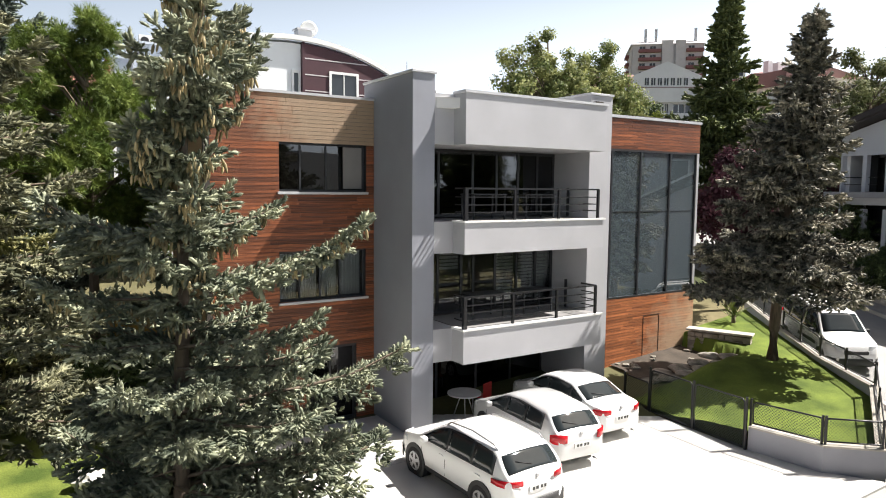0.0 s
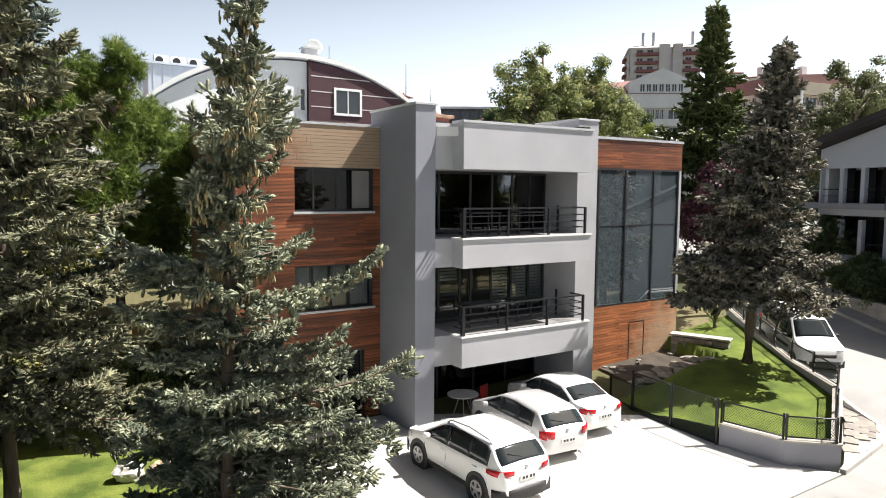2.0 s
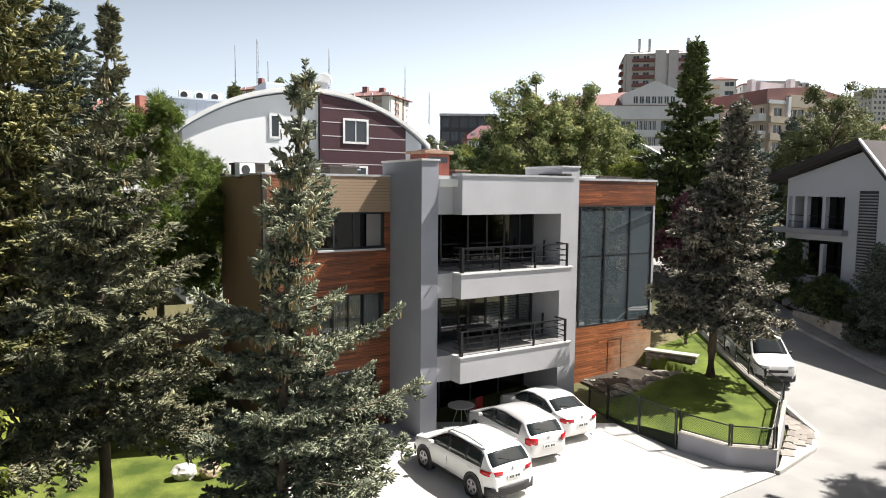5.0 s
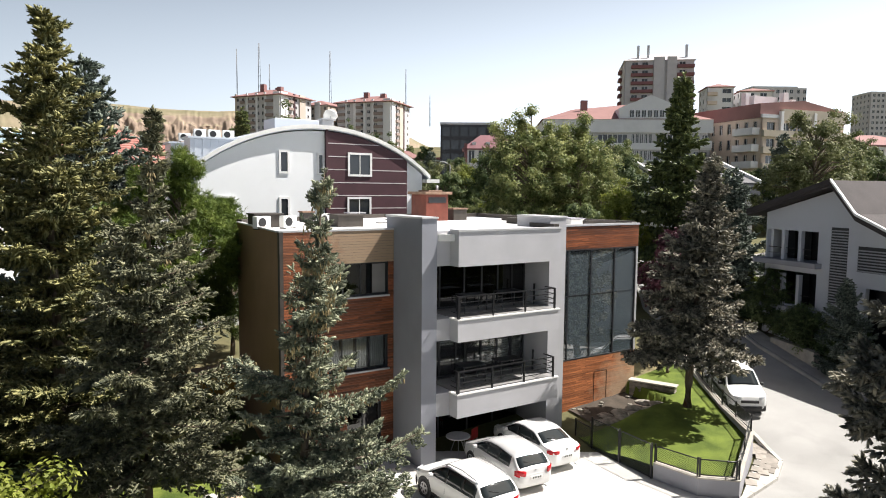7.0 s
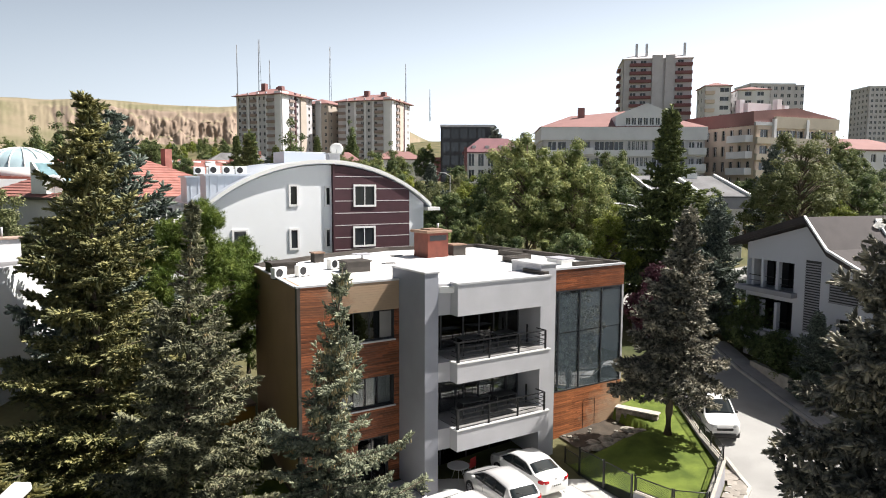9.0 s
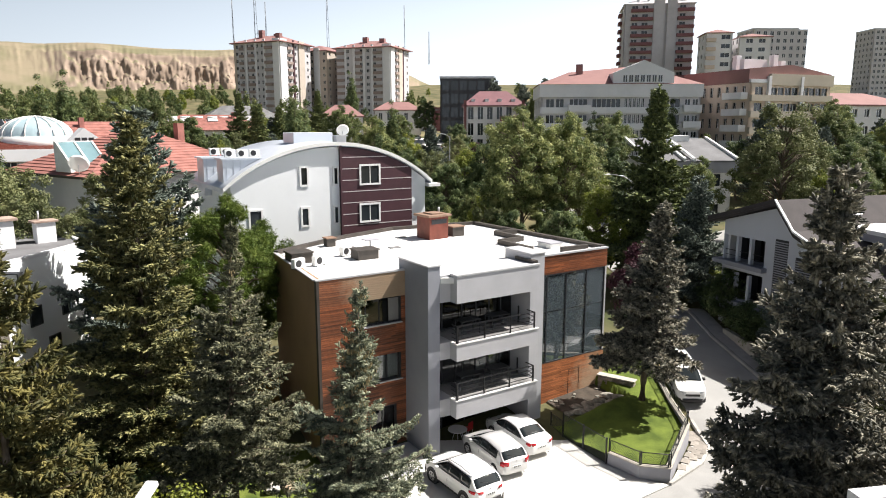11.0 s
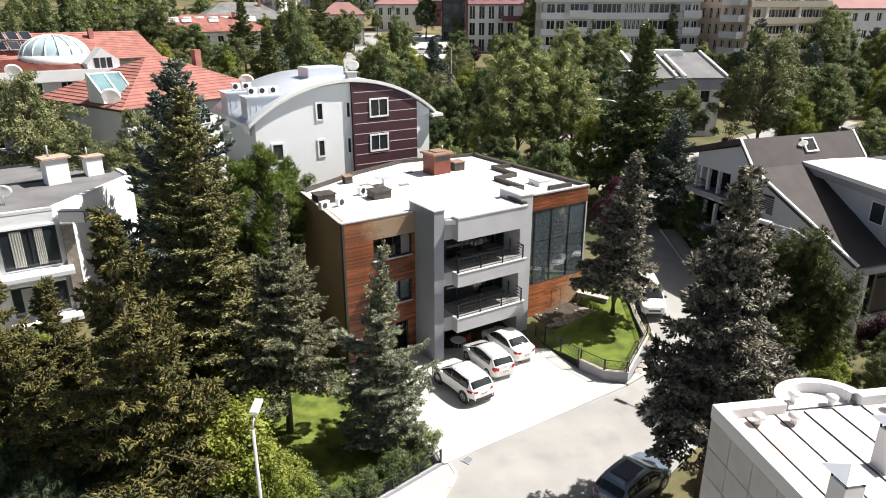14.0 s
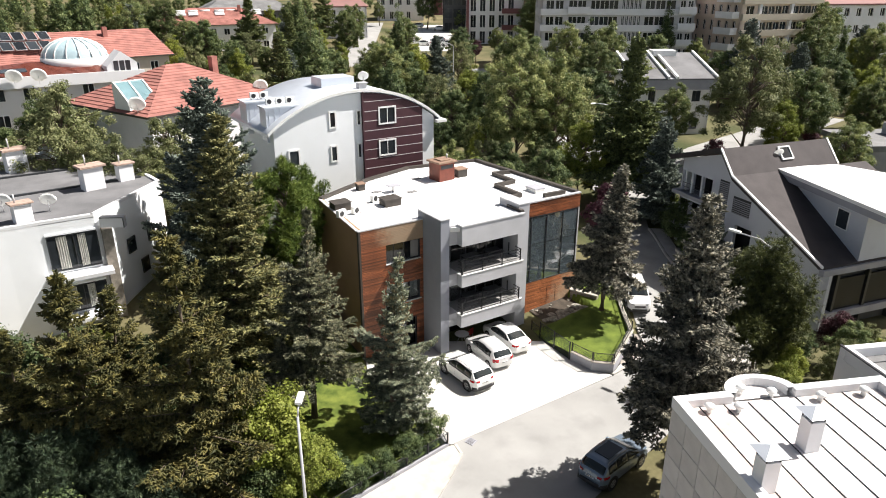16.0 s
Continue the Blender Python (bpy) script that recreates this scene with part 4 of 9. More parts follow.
cedar = conifer_mesh(15, 16.6, 4.3, 1.2, M["cedar"], whorl=0.66, per=7, droop=0.10, lift=0.12, shoot=0.27, needles=8, spread=0.38, width=0.04, hang=0.12, taper=0.8, fan=0.34, gap=always(0.86), trunk_r=0.24, ragged=0.28, open_=0.06, clump=0.8, leader=1.2)
plant(cedar, "fir_tree", "broad yellow-green fir with flat layered boughs", "tree", -3.6, 21.0, 0.1, 0)
blue_back = conifer_mesh(16, 16.2, 5.1, 1.5, M["spruce_ice"], whorl=0.7, per=6, droop=0.14, lift=0.28, shoot=0.42, needles=8, spread=0.32, width=0.05, hang=0.3, taper=0.8, gap=always(0.93), trunk_r=0.22, ragged=0.32, open_=0.0, clump=0.9, leader=1.0)
plant(blue_back, "spruce_tree", "blue-grey spruce behind the fir", "tree", -1.3, 33.2, 1.0, 0)
olive = conifer_mesh(17, 14.0, 3.9, 0.8, M["olive"], whorl=0.66, per=7, droop=0.30, lift=0.22, shoot=0.25, needles=8, spread=0.38, width=0.04, hang=1.0, taper=0.85, fan=0.32, gap=always(0.84), trunk_r=0.2, ragged=0.4, open_=0.08, clump=0.8, leader=1.0)
plant(olive, "spruce_tree", "olive-green spruce with hanging shoots", "tree", -8.9, 9.8, 0.0, 0)
plant(olive, "spruce_tree", "olive-green spruce beside the garden path", "tree", -13.2, 13.0, 0.0, 130, 0.86)
plant(olive, "spruce_tree", "smaller olive-green spruce between the tall ones", "tree", -11.3, 14.8, 0.0, 250, 0.72)
plant(olive, "spruce_tree", "low olive-green spruce at the back of the garden", "tree", -15.8, 14.6, 0.0, 20, 0.66)
tall_fir = conifer_mesh(18, 16.8, 5.2, 3.0, M["fir_green"], whorl=0.75, per=8, droop=0.20, lift=0.16, shoot=0.42, needles=8, spread=0.32, width=0.045, hang=0.3, taper=1.25, gap=always(0.86, 0.85), trunk_r=0.2, ragged=0.3, open_=0.0, clump=0.9, leader=1.6)
plant(tall_fir, "fir_tree", "tall green fir with a narrow spire", "tree", 37.2, 26.6, ground_z(37, 26.6), 0)
plant(blue_back, "spruce_tree", "blue-grey spruce by the side street", "tree", 36.9, 22.0, ground_z(36.9, 22.0), 60, 0.62)
plant(blue_back, "spruce_tree", "small blue spruce in front of the white house", "tree", 31.8, 11.6, 1.0, 160, 0.33)
plum = broad_mesh(21, 7.0, 2.2, 2.0, M["leaf_plum"], 9000, 0.17, 60, 0.5)
plant(plum, "plum_tree", "purple-leaved plum tree beside the wing", "tree", 26.3, 18.3, ground_z(26.3, 18.3) + 0.1, 0, 1.1)
pine_burst = burst_template(14, random.Random(3))
pine = broad_mesh(22, 11.4, 3.4, 1.0, M["pine"], 8000, 0.30, 80, 0.6, 1.2, 0.16, pine_burst, shape=0.55)
plant(pine, "pine_tree", "green pine with upright bright shoots beside the brown wall", "tree", 5.4, 31.5, 0.8, 0, 0.85)
tall_pine = broad_mesh(26, 13.0, 3.9, 3.2, M["pine"], 15000, 0.27, 120, 0.55, 1.2, 0.17, pine_burst, shape=0.6)
plant(tall_pine, "pine_tree", "tall green pine reaching over the corner of the roof", "tree", 1.5, 25.6, 0.4, 0)
dark_pine = broad_mesh(23, 9.6, 3.0, 0.6, M["pine_green"], 12000, 0.30, 110, 0.65, 1.2, 0.16, pine_burst, shape=0.6)
plant(dark_pine, "pine_tree", "dense green pine round the street lamp by the white house", "tree", 22.3, 1.45, 0.2, 0, 1.07)
shrub_y = broad_mesh(24, 5.2, 2.6, 0.3, M["leaf_light"], 16000, 0.15, 80, 0.5, 1.0, 0.06, shape=0.3, stems=3)
plant(shrub_y, "garden_tree", "yellow-green leafy garden tree", "tree", -5.7, 9.6, 0.0, 0, 1.08)
plant(shrub_y, "garden_tree", "yellow-green leafy garden bush behind the fence", "tree", -4.6, 6.9, 0.0, 100, 0.72)
plant(shrub_y, "garden_tree", "yellow-green bush beside the white house", "tree", -11.4, 25.6, 0.0, 200, 0.62)
shrub_g = broad_mesh(25, 1.9, 1.0, 0.05, M["leaf_dark"], 7000, 0.085, 40, 0.3, 1.0, 0.03, shape=0.1, stems=3)
for i, (x, y, s) in enumerate(((2.35, 7.1, 0.5), (3.0, 8.1, 0.95), (0.75, 6.95, 0.95), (-1.0, 6.5, 0.9), (-2.4, 6.2, 0.8), (-3.2, 7.2, 1.1))):
    plant(shrub_g, "garden_shrub", "rounded green shrub behind the garden fence", "shrub", x, y, 0.03, 77 * i, s, "fence shrubs")

tree_a = broad_mesh(31, 13.5, 4.2, 2.5, M["leaf"], 36000, 0.17, 190, 0.55, 1.0, 0.2, shape=0.35)
tree_b = broad_mesh(32, 12.0, 4.0, 1.8, M["leaf_dark"], 28000, 0.19, 150, 0.62, 1.0, 0.2, shape=0.3)
tree_c = broad_mesh(33, 11.0, 3.6, 1.5, M["leaf_light"], 26000, 0.17, 150, 0.55, 1.0, 0.18, shape=0.4)
tree_d = broad_mesh(34, 11.5, 4.6, 1.5, M["leaf_silver"], 30000, 0.165, 170, 0.58, 1.0, 0.2, shape=0.35)
poplar = broad_mesh(35, 17.0, 2.6, 1.0, M["leaf_dark"], 12000, 0.30, 110, 0.7, 1.3, 0.2, shape=0.55)
kinds = {"a": (tree_a, "leafy green deciduous tree in full leaf"), "b": (tree_b, "dense deep-green deciduous tree in full leaf"), "c": (tree_c, "sunlit yellow-green deciduous tree"), "d": (tree_d, "silvery green deciduous tree in full leaf"), "p": (poplar, "tall narrow dark green poplar"),
         "s": (blue_back, "blue-grey spruce with ragged boughs"), "f": (tall_fir, "green fir with a narrow spire"), "u": (plum, "purple-leaved plum tree with a round crown")}
GROVE = [  # kind, x, y, size
    ("a", 30.3, 36.0, 1.15), ("a", 35.5, 35.5, 1.12), ("c", 34.0, 29.5, 0.85), ("b", 27.0, 33.0, 0.62), ("c", 24.0, 34.0, 0.55), ("d", 40.0, 38.5, 1.0), ("b", 45.5, 41.0, 1.0), ("a", 41.0, 46.0, 1.05),
    ("b", 34.0, 46.0, 1.0), ("c", 37.0, 54.0, 0.95), ("a", 46.0, 56.0, 1.1), ("b", 52.0, 60.0, 1.1), ("d", 30.5, 52.0, 0.9), ("a", 57.0, 52.0, 1.0), ("c", 62.0, 47.0, 0.9), ("b", 28.0, 60.0, 0.9),
    ("p", 22.5, 70.5, 0.95), ("p", 24.5, 73.0, 0.85), ("a", 31.0, 66.0, 1.0), ("b", 37.0, 70.0, 0.9), ("c", 42.0, 76.0, 0.9), ("f", 15.0, 62.0, 0.9), ("b", 10.0, 58.0, 0.8), ("d", -10.0, 51.0, 1.2),
    ("d", -8.5, 47.5, 0.82), ("d", -4.3, 43.0, 0.78), ("d", -6.6, 45.6, 0.85), ("d", -4.6, 60.5, 0.85), ("b", -9.6, 60.0, 1.0), ("d", -2.2, 45.2, 0.95), ("u", -13.0, 60.0, 1.05), ("a", 12.5, 66.0, 0.8), ("b", 1.2, 47.4, 0.62), ("u", -19.0, 52.0, 1.0), ("b", -15.0, 57.0, 0.8), ("d", 58.6, 28.6, 1.35), ("c", 62.0, 26.0, 0.8), ("c", 58.0, 24.6, 0.30), ("c", 61.0, 23.2, 0.26), ("b", 64.0, 23.0, 0.3), ("a", 53.0, 34.0, 0.75), ("b", 68.0, 27.0, 1.0), ("d", 75.0, 30.0, 0.9),
    ("b", 82.0, 32.0, 1.0), ("a", 90.0, 40.0, 1.1), ("c", 88.0, 30.0, 0.9), ("s", 84.0, 38.0, 0.7), ("u", 51.5, 27.0, 0.75), ("u", 45.5, 22.0, 0.55), ("c", 37.5, 20.6, 0.32), ("b", 35.6, 17.8, 0.4), ("b", 33.0, 14.6, 0.28),
    ("u", 29.6, 0.2, 0.62), ("d", 30.6, -1.4, 0.3), ("c", 22.3, -0.8, 0.42), ("c", 20.2, -1.8, 0.42), ("b", 15.0, -2.2, 0.40), ("b", 18.0, -2.2, 0.36), ("d", 25.2, -2.4, 0.40), ("b", 27.6, -1.6, 0.42), ("c", 28.6, -3.4, 0.40), ("b", 26.6, 1.0, 0.30), ("a", 70.0, 62.0, 1.0), ("b", 76.0, 58.0, 1.0), ("a", 64.0, 66.0, 1.0), ("p", 95.0, 72.0, 0.8),
    ("b", 60.0, 90.0, 0.9), ("a", 52.0, 98.0, 0.95), ("c", 56.0, 104.0, 0.8), ("b", 30.0, 92.0, 1.0), ("p", 40.0, 120.0, 0.9), ("a", 46.0, 110.0, 1.0), ("b", 20.0, 118.0, 1.0), ("a", 8.0, 125.0, 1.1), ("p", -12.0, 130.0, 0.85),
    ("p", -16.0, 131.0, 0.8), ("p", -20.0, 128.0, 0.75), ("p", -2.0, 140.0, 1.05), ("p", 2.0, 142.0, 1.1), ("b", 12.0, 140.0, 1.15), ("a", 17.0, 138.0, 1.1), ("f", 32.0, 128.0, 0.9), ("f", 58.0, 150.0, 0.9), ("p", 84.0, 186.0, 1.15),
    ("b", 95.0, 160.0, 1.1), ("a", 62.0, 139.0, 0.8), ("s", 105.0, 140.0, 1.1), ("s", 112.0, 136.0, 1.0), ("s", 118.0, 134.0, 1.1), ("b", 100.0, 118.0, 1.1), ("a", 118.0, 55.0, 1.1), ("b", 124.0, 58.0, 1.2), ("c", 112.0, 44.0, 1.0),
    # trees from y -44 to -16 are unseen, added for darker reflections in glass
    ("a", 104.0, 38.0, 1.0), ("b", -26.0, 40.0, 0.9), ("a", -30.0, 60.0, 1.0), ("b", 4.0, -44.0, 1.1), ("a", 14.0, -42.0, 1.1), ("b", 24.0, -40.0, 1.2), ("d", 33.0, -36.0, 1.1), ("b", 42.0, -32.0, 1.2), ("a", 50.0, -25.0, 1.1), ("b", 57.0, -16.0, 1.2), ("b", 96.0, 100.0, 1.2), ("a", 88.0, 96.0, 1.1)]
for i, (k, x, y, s) in enumerate(GROVE):
    me, lab = kinds[k]
    plant(me, {"s": "spruce_tree", "f": "fir_tree", "u": "plum_tree", "p": "poplar_tree"}.get(k, "deciduous_tree"), lab, "tree", x, y, ground_z(x, y) - 0.1, 47 * i % 360, s, "neighbourhood trees")

# the rest of the neighbourhood's greenery, kept off streets and houses
CLEAR = [(12, 24, 13), (13, 41, 10), (38, 9, 11), (-14, 44, 13), (4, 57, 12), (-9, 84, 11), (-3, 106, 16), (9, -10, 11), (20, -10, 9), (66, 45, 9), (60, 22, 10), (87, 80, 17), (113, 66, 14), (72, 132, 22), (84, 112, 9), (92, 132, 10), (30, 158, 14), (45, 184, 14), (68, 122, 12), (74, 132, 13), (80, 146, 12), (90, 158, 10), (62, 96, 5), (67, 108, 6), (94, 132, 12)]
LINES = [NORTH, SOUTH, [(36, 27.5), (46, 46), (66, 100)], [(44, 26.5), (54, 44), (72, 98)], [(48, 118), (53, 128), (82, 181)]]
rg_ = random.Random(77)
made_ = 0
while made_ < 250:
    dist_, az_ = 42 + 170 * rg_.random() ** 1.3, radians(rg_.uniform(-14, 76))
    x, y = -8 + dist_ * math.sin(az_), -11 + dist_ * math.cos(az_)
    if any(math.dist((x, y), c[:2]) < c[2] for c in CLEAR):
        continue
    if any(math.dist((x, y), along(l, k / 60)) < 4.5 for l in LINES for k in range(61)):
        continue
    k = rg_.choice("aaabbbbccddpsfu" if dist_ > 60 else "abbcdd")
    me, lab = kinds[k]
    turn_, size_ = rg_.uniform(0, 360), rg_.uniform(0.5, 0.85)
    made_ += 1
    if math.dist((x, y), (-9, 33)) > 10:
        plant(me, {"s": "spruce_tree", "f": "fir_tree", "u": "plum_tree", "p": "poplar_tree"}.get(k, "deciduous_tree"), lab, "tree", x, y, ground_z(x, y) - 0.1, turn_, size_, "neighbourhood trees")
def woods(label, material, seed, share, slim):
    """Far woodland: many light crowns with gaps, too distant to be told apart."""
    rnd, VV, FF, off = random.Random(seed), [], [], 0
    forms = []
    for k in range(4):
        trunk_, crown_, none_ = broad_mesh(seed * 10 + k, 11 + 4 * slim, 3.9 - 1.5 * slim, 0.8, material, 1500, 0.62, 60, 0.75, 1.1, 0.2, shape=0.35 + 0.25 * slim)
        v = np.empty(len(crown_.vertices) * 3, np.float32)
        crown_.vertices.foreach_get("co", v)
        f = np.empty(len(crown_.loops), np.int32)
        crown_.loops.foreach_get("vertex_index", f)
        forms.append((v.reshape(-1, 3), f.reshape(-1, 3)))
        bpy.data.meshes.remove(crown_)
        bpy.data.meshes.remove(trunk_)
    for i in range(share):
        dist_, az_ = rnd.uniform(205, 520), radians(rnd.choice((rnd.uniform(-13, 15), rnd.uniform(-13, 62))))
        x, y = -8 + dist_ * math.sin(az_), -11 + dist_ * math.cos(az_)
        if any(math.dist((x, y), c) < 26 for c in ((95, 298), (120, 300), (140, 285), (214, 190), (212, 148), (278, 180))):
            continue
        v, f = forms[i % 4]
        ca, sa, k = math.cos(i * 1.7), math.sin(i * 1.7), rnd.uniform(0.45, 1.0)
        VV.append(np.stack([x + k * (v[:, 0] * ca - v[:, 1] * sa), y + k * (v[:, 0] * sa + v[:, 1] * ca), ground_z(x, y) - 0.3 + k * v[:, 2]], axis=1))
        FF.append(f + off)
        off += len(v)
    solo("far_woods", mesh_arrays("far_woods", np.concatenate(VV), np.concatenate(FF), material), None, label, "woods", kind="stuff")


woods("distant deep-green trees below the hill", M["leaf_dark"], 51, 170, 0.0)
woods("distant sunlit green trees among the far houses", M["leaf"], 52, 150, 0.3)
woods("distant slim dark poplars below the hill", M["fir_green"], 53, 60, 1.0)
woods("distant yellow-green trees below the hill", M["leaf_light"], 54, 60, 0.2)
for i, (x, y, s) in enumerate(((-9.5, 3.5, 1.5), (-8.0, 5.5, 1.3), (-6.6, 8.0, 1.3), (-11, 10, 1.7), (-7.5, 12.5, 1.8), (-5.0, 15.0, 1.7), (-8.5, 17.0, 2.0), (-11.5, 19.5, 1.5), (-6.5, 20.5, 1.8), (-16, 16, 2.4), (-15.5, 9.5, 2.0), (-2.8, 24.5, 1.8), (1.8, 21.0, 1.4), (-17, 26, 2.6), (-10.0, 25.0, 1.4), (-12.8, 27.6, 1.5), (-13.5, 24.4, 1.5), (-8.2, 23.4, 1.5), (-15.0, 12.0, 1.6), (-12.6, 10.6, 1.6), (-13.4, 8.2, 1.5))):
    plant(shrub_g, "garden_shrub", "dense dark green shrub under the trees", "shrub", x, y, 0.02, 61 * i, s, "garden shrubs")
for i, (x, y, k) in enumerate(((32.3, 12.0, 1.3), (33.2, 14.0, 1.5), (34.1, 15.8, 1.4), (35.2, 17.6, 1.6), (36.3, 19.4, 1.5), (34.9, 15.2, 1.5), (33.7, 12.6, 1.4))):
    plant(shrub_g, "garden_shrub", "dark green shrub below the gabled house", "shrub", x, y, ground_z(x, y) + 0.02, 83 * i, k, "street shrubs")
M["juniper"] = leaf_mat("juniper_needles", (0.024, 0.040, 0.022), (0.065, 0.09, 0.045), 1.2, 0.35, 0.05)
juniper = broad_mesh(41, 5.0, 2.6, 0.2, M["juniper"], 7000, 0.34, 80, 0.6, 1.6, 0.08, pine_burst, shape=0.5, stems=3)
for i, (x, y, k) in enumerate(((-14.6, 11.2, 1.0), (-12.6, 9.4, 0.85), (-16.6, 12.6, 0.95), (-11.0, 7.4, 0.6))):
    plant(juniper, "juniper_bush", "upright blue-green juniper at the garden edge", "shrub", x, y, 0.05, 70 * i, k, "junipers")


# ---- neighbouring houses ----
def frame_ring(x0, x1, z0, z1, y, w=0.08, d=0.07, bars=()):
    return boxes((x0 - w, x1 + w, y - d, y, z1, z1 + w), (x0 - w, x1 + w, y - d, y, z0 - w, z0), (x0 - w, x0, y - d, y, z0, z1), (x1, x1 + w, y - d, y, z0, z1), *[(b - 0.03, b + 0.03, y - d * 0.7, y, z0, z1) for b in bars])


def put_window(parent, x0, x1, z0, z1, y=0.0, frame_m=None, bars=(), label="", w=0.08):
    win = part("window", frame_ring(x0, x1, z0, z1, y, w, 0.07, bars), frame_m or M["frame_white"], parent, label)
    part("pane", boxes((x0, x1, y - 0.02, y + 0.01, z0, z1)), M["win_far"], win)
    return win


def dish(x, y, z, r=0.45, turn=150):
    """A satellite dish on a short pole."""
    t = thing("satellite_dish", "white satellite dish on a short pole", "satellite dish", pose(x, y, z, 0, 0, turn), "satellite dishes")
    b = bmesh.new()
    n, m_ = 16, 4
    tilt = Matrix.Translation((0, 0, 0.9)) @ Matrix.Rotation(radians(62), 4, "X")
    rings = [[b.verts.new(tilt @ Vector((r * k / m_ * math.cos(6.2832 * i / n), r * k / m_ * math.sin(6.2832 * i / n), 0.22 * r * (k / m_) ** 2))) for i in range(n)] for k in range(1, m_ + 1)]
    c = b.verts.new(tilt @ Vector((0, 0, 0)))
    for i in range(n):
        b.faces.new((c, rings[0][i], rings[0][(i + 1) % n]))
        for A, B in zip(rings, rings[1:]):
            b.faces.new((A[i], B[i], B[(i + 1) % n], A[(i + 1) % n]))
    bmesh.ops.solidify(b, geom=b.faces[:], thickness=0.015)
    part("reflector", b, M["white_paint"], t, smooth=True)
    part("pole", bm_tube(bmesh.new(), [(0, 0, 0), (0, 0, 0.9)], 0.025, 8), M["coping"], t)
    part("feed_arm", bm_tube(bmesh.new(), [(0, 0, 0.75), (0, -0.5 * r, 0.85), (0, -0.95 * r, 1.15)], 0.015, 6), M["coping"], t)
    return t


# house with a vaulted zinc roof
# white render raised and tinted blue for the daylight on these walls
M["daylit_render"] = mat("daylit_white_render", (0.84, 0.86, 0.875), 0.85, 0, 0.03, 0.6, 0.15, 90, stain=0.05)
BH = thing("vaulted_house", "white house with a vaulted zinc roof and a striped maroon front", "house", Matrix.Translation((13, 36.9, 1.5)))
BO = Matrix.Translation((-13, -36.9, -1.5))
AX, AR, AZ = 12.8, 13.2, 15.05 - 13.2


def arch_z(x):
    return AZ + math.sqrt(max(0.1, AR * AR - (x - AX) ** 2))


def arch_wall(x0, x1, y0, y1, z0, drop):
    b = bmesh.new()
    n = max(4, int((x1 - x0) / 0.5))
    xs = [x0 + (x1 - x0) * i / n for i in range(n + 1)]
    F = [(b.verts.new((x, y0, z0)), b.verts.new((x, y0, arch_z(x) - drop)), b.verts.new((x, y1, z0)), b.verts.new((x, y1, arch_z(x) - drop))) for x in xs]
    for p, q in zip(F, F[1:]):
        b.faces.new((p[0], q[0], q[1], p[1]))
        b.faces.new((p[2], p[3], q[3], q[2]))
        b.faces.new((p[1], q[1], q[3], p[3]))
    for p in (F[0], F[-1]):
        b.faces.new((p[0], p[1], p[3], p[2]))
    bmesh.ops.recalc_face_normals(b, faces=b.faces)
    return b


part("wall", arch_wall(4.9, 20.9, 36.68, 46.5, 0.5, 0.35), M["daylit_render"], BH, "white rendered wall", BO)
mar_wall = part("maroon_wall", arch_wall(13.3, 19.5, 36.45, 37.2, 0.5, 0.35), M["maroon"], BH, "maroon boarded front with pale joint strips", BO)
for i in range(12):
    z = 4.2 + 0.88 * i
    a = 13.3
    e = min(19.5, AX + math.sqrt(max(0.0, AR ** 2 - (z + 0.4 - AZ) ** 2)))
    if e > a + 0.5 and z < arch_z(a) - 0.4:
        part("joint_strip", boxes((a, e, 36.435, 36.46, z, z + 0.06)), M["pale_line"], mar_wall)
part("corner_trim", boxes((13.22, 13.36, 36.4, 37.0, 0.5, 14.8)), M["maroon"], mar_wall)
rb = bmesh.new()
n = 40
xs = [4.3 + (21.4 - 4.3) * i / n for i in range(n + 1)]
R4 = [[rb.verts.new((x, y, arch_z(x) + dz)) for y, dz in ((36.42, 0.0), (47.2, 0.0), (47.2, -0.28), (36.42, -0.28))] for x in xs]
for p, q in zip(R4, R4[1:]):
    for k in range(4):
        f = rb.faces.new((p[k], q[k], q[(k + 1) % 4], p[(k + 1) % 4]))
        f.smooth = k == 0
rb.faces.new(R4[0])
rb.faces.new(R4[-1][::-1])
bmesh.ops.recalc_face_normals(rb, faces=rb.faces)
vault = part("roof", rb, M["zinc"], BH, "curved pale zinc roof", BO)
rim = bmesh.new()
V4 = [[rim.verts.new((x, y, arch_z(x) + dz)) for y, dz in ((36.3, 0.04), (36.42, 0.04), (36.42, -0.22), (36.3, -0.22))] for x in xs]
for p, q in zip(V4, V4[1:]):
    for k in range(4):
        rim.faces.new((p[k], q[k], q[(k + 1) % 4], p[(k + 1) % 4]))
rim.faces.new(V4[0])
rim.faces.new(V4[-1][::-1])
bmesh.ops.recalc_face_normals(rim, faces=rim.faces)
part("verge", rim, M["white_paint"], vault, "white curved verge board")
for i in range(16):
    y = 36.6 + 0.66 * i
    sb = bmesh.new()
    for x0, x1 in zip(xs, xs[1:]):
        edge = [(x0, arch_z(x0)), (x1, arch_z(x1))]
        v = [sb.verts.new((x, y + s, z + 0.03)) for (x, z) in edge for s in (-0.015, 0.015)]
        sb.faces.new((v[0], v[2], v[3], v[1]))
    part("seam", sb, M["zinc"], vault)
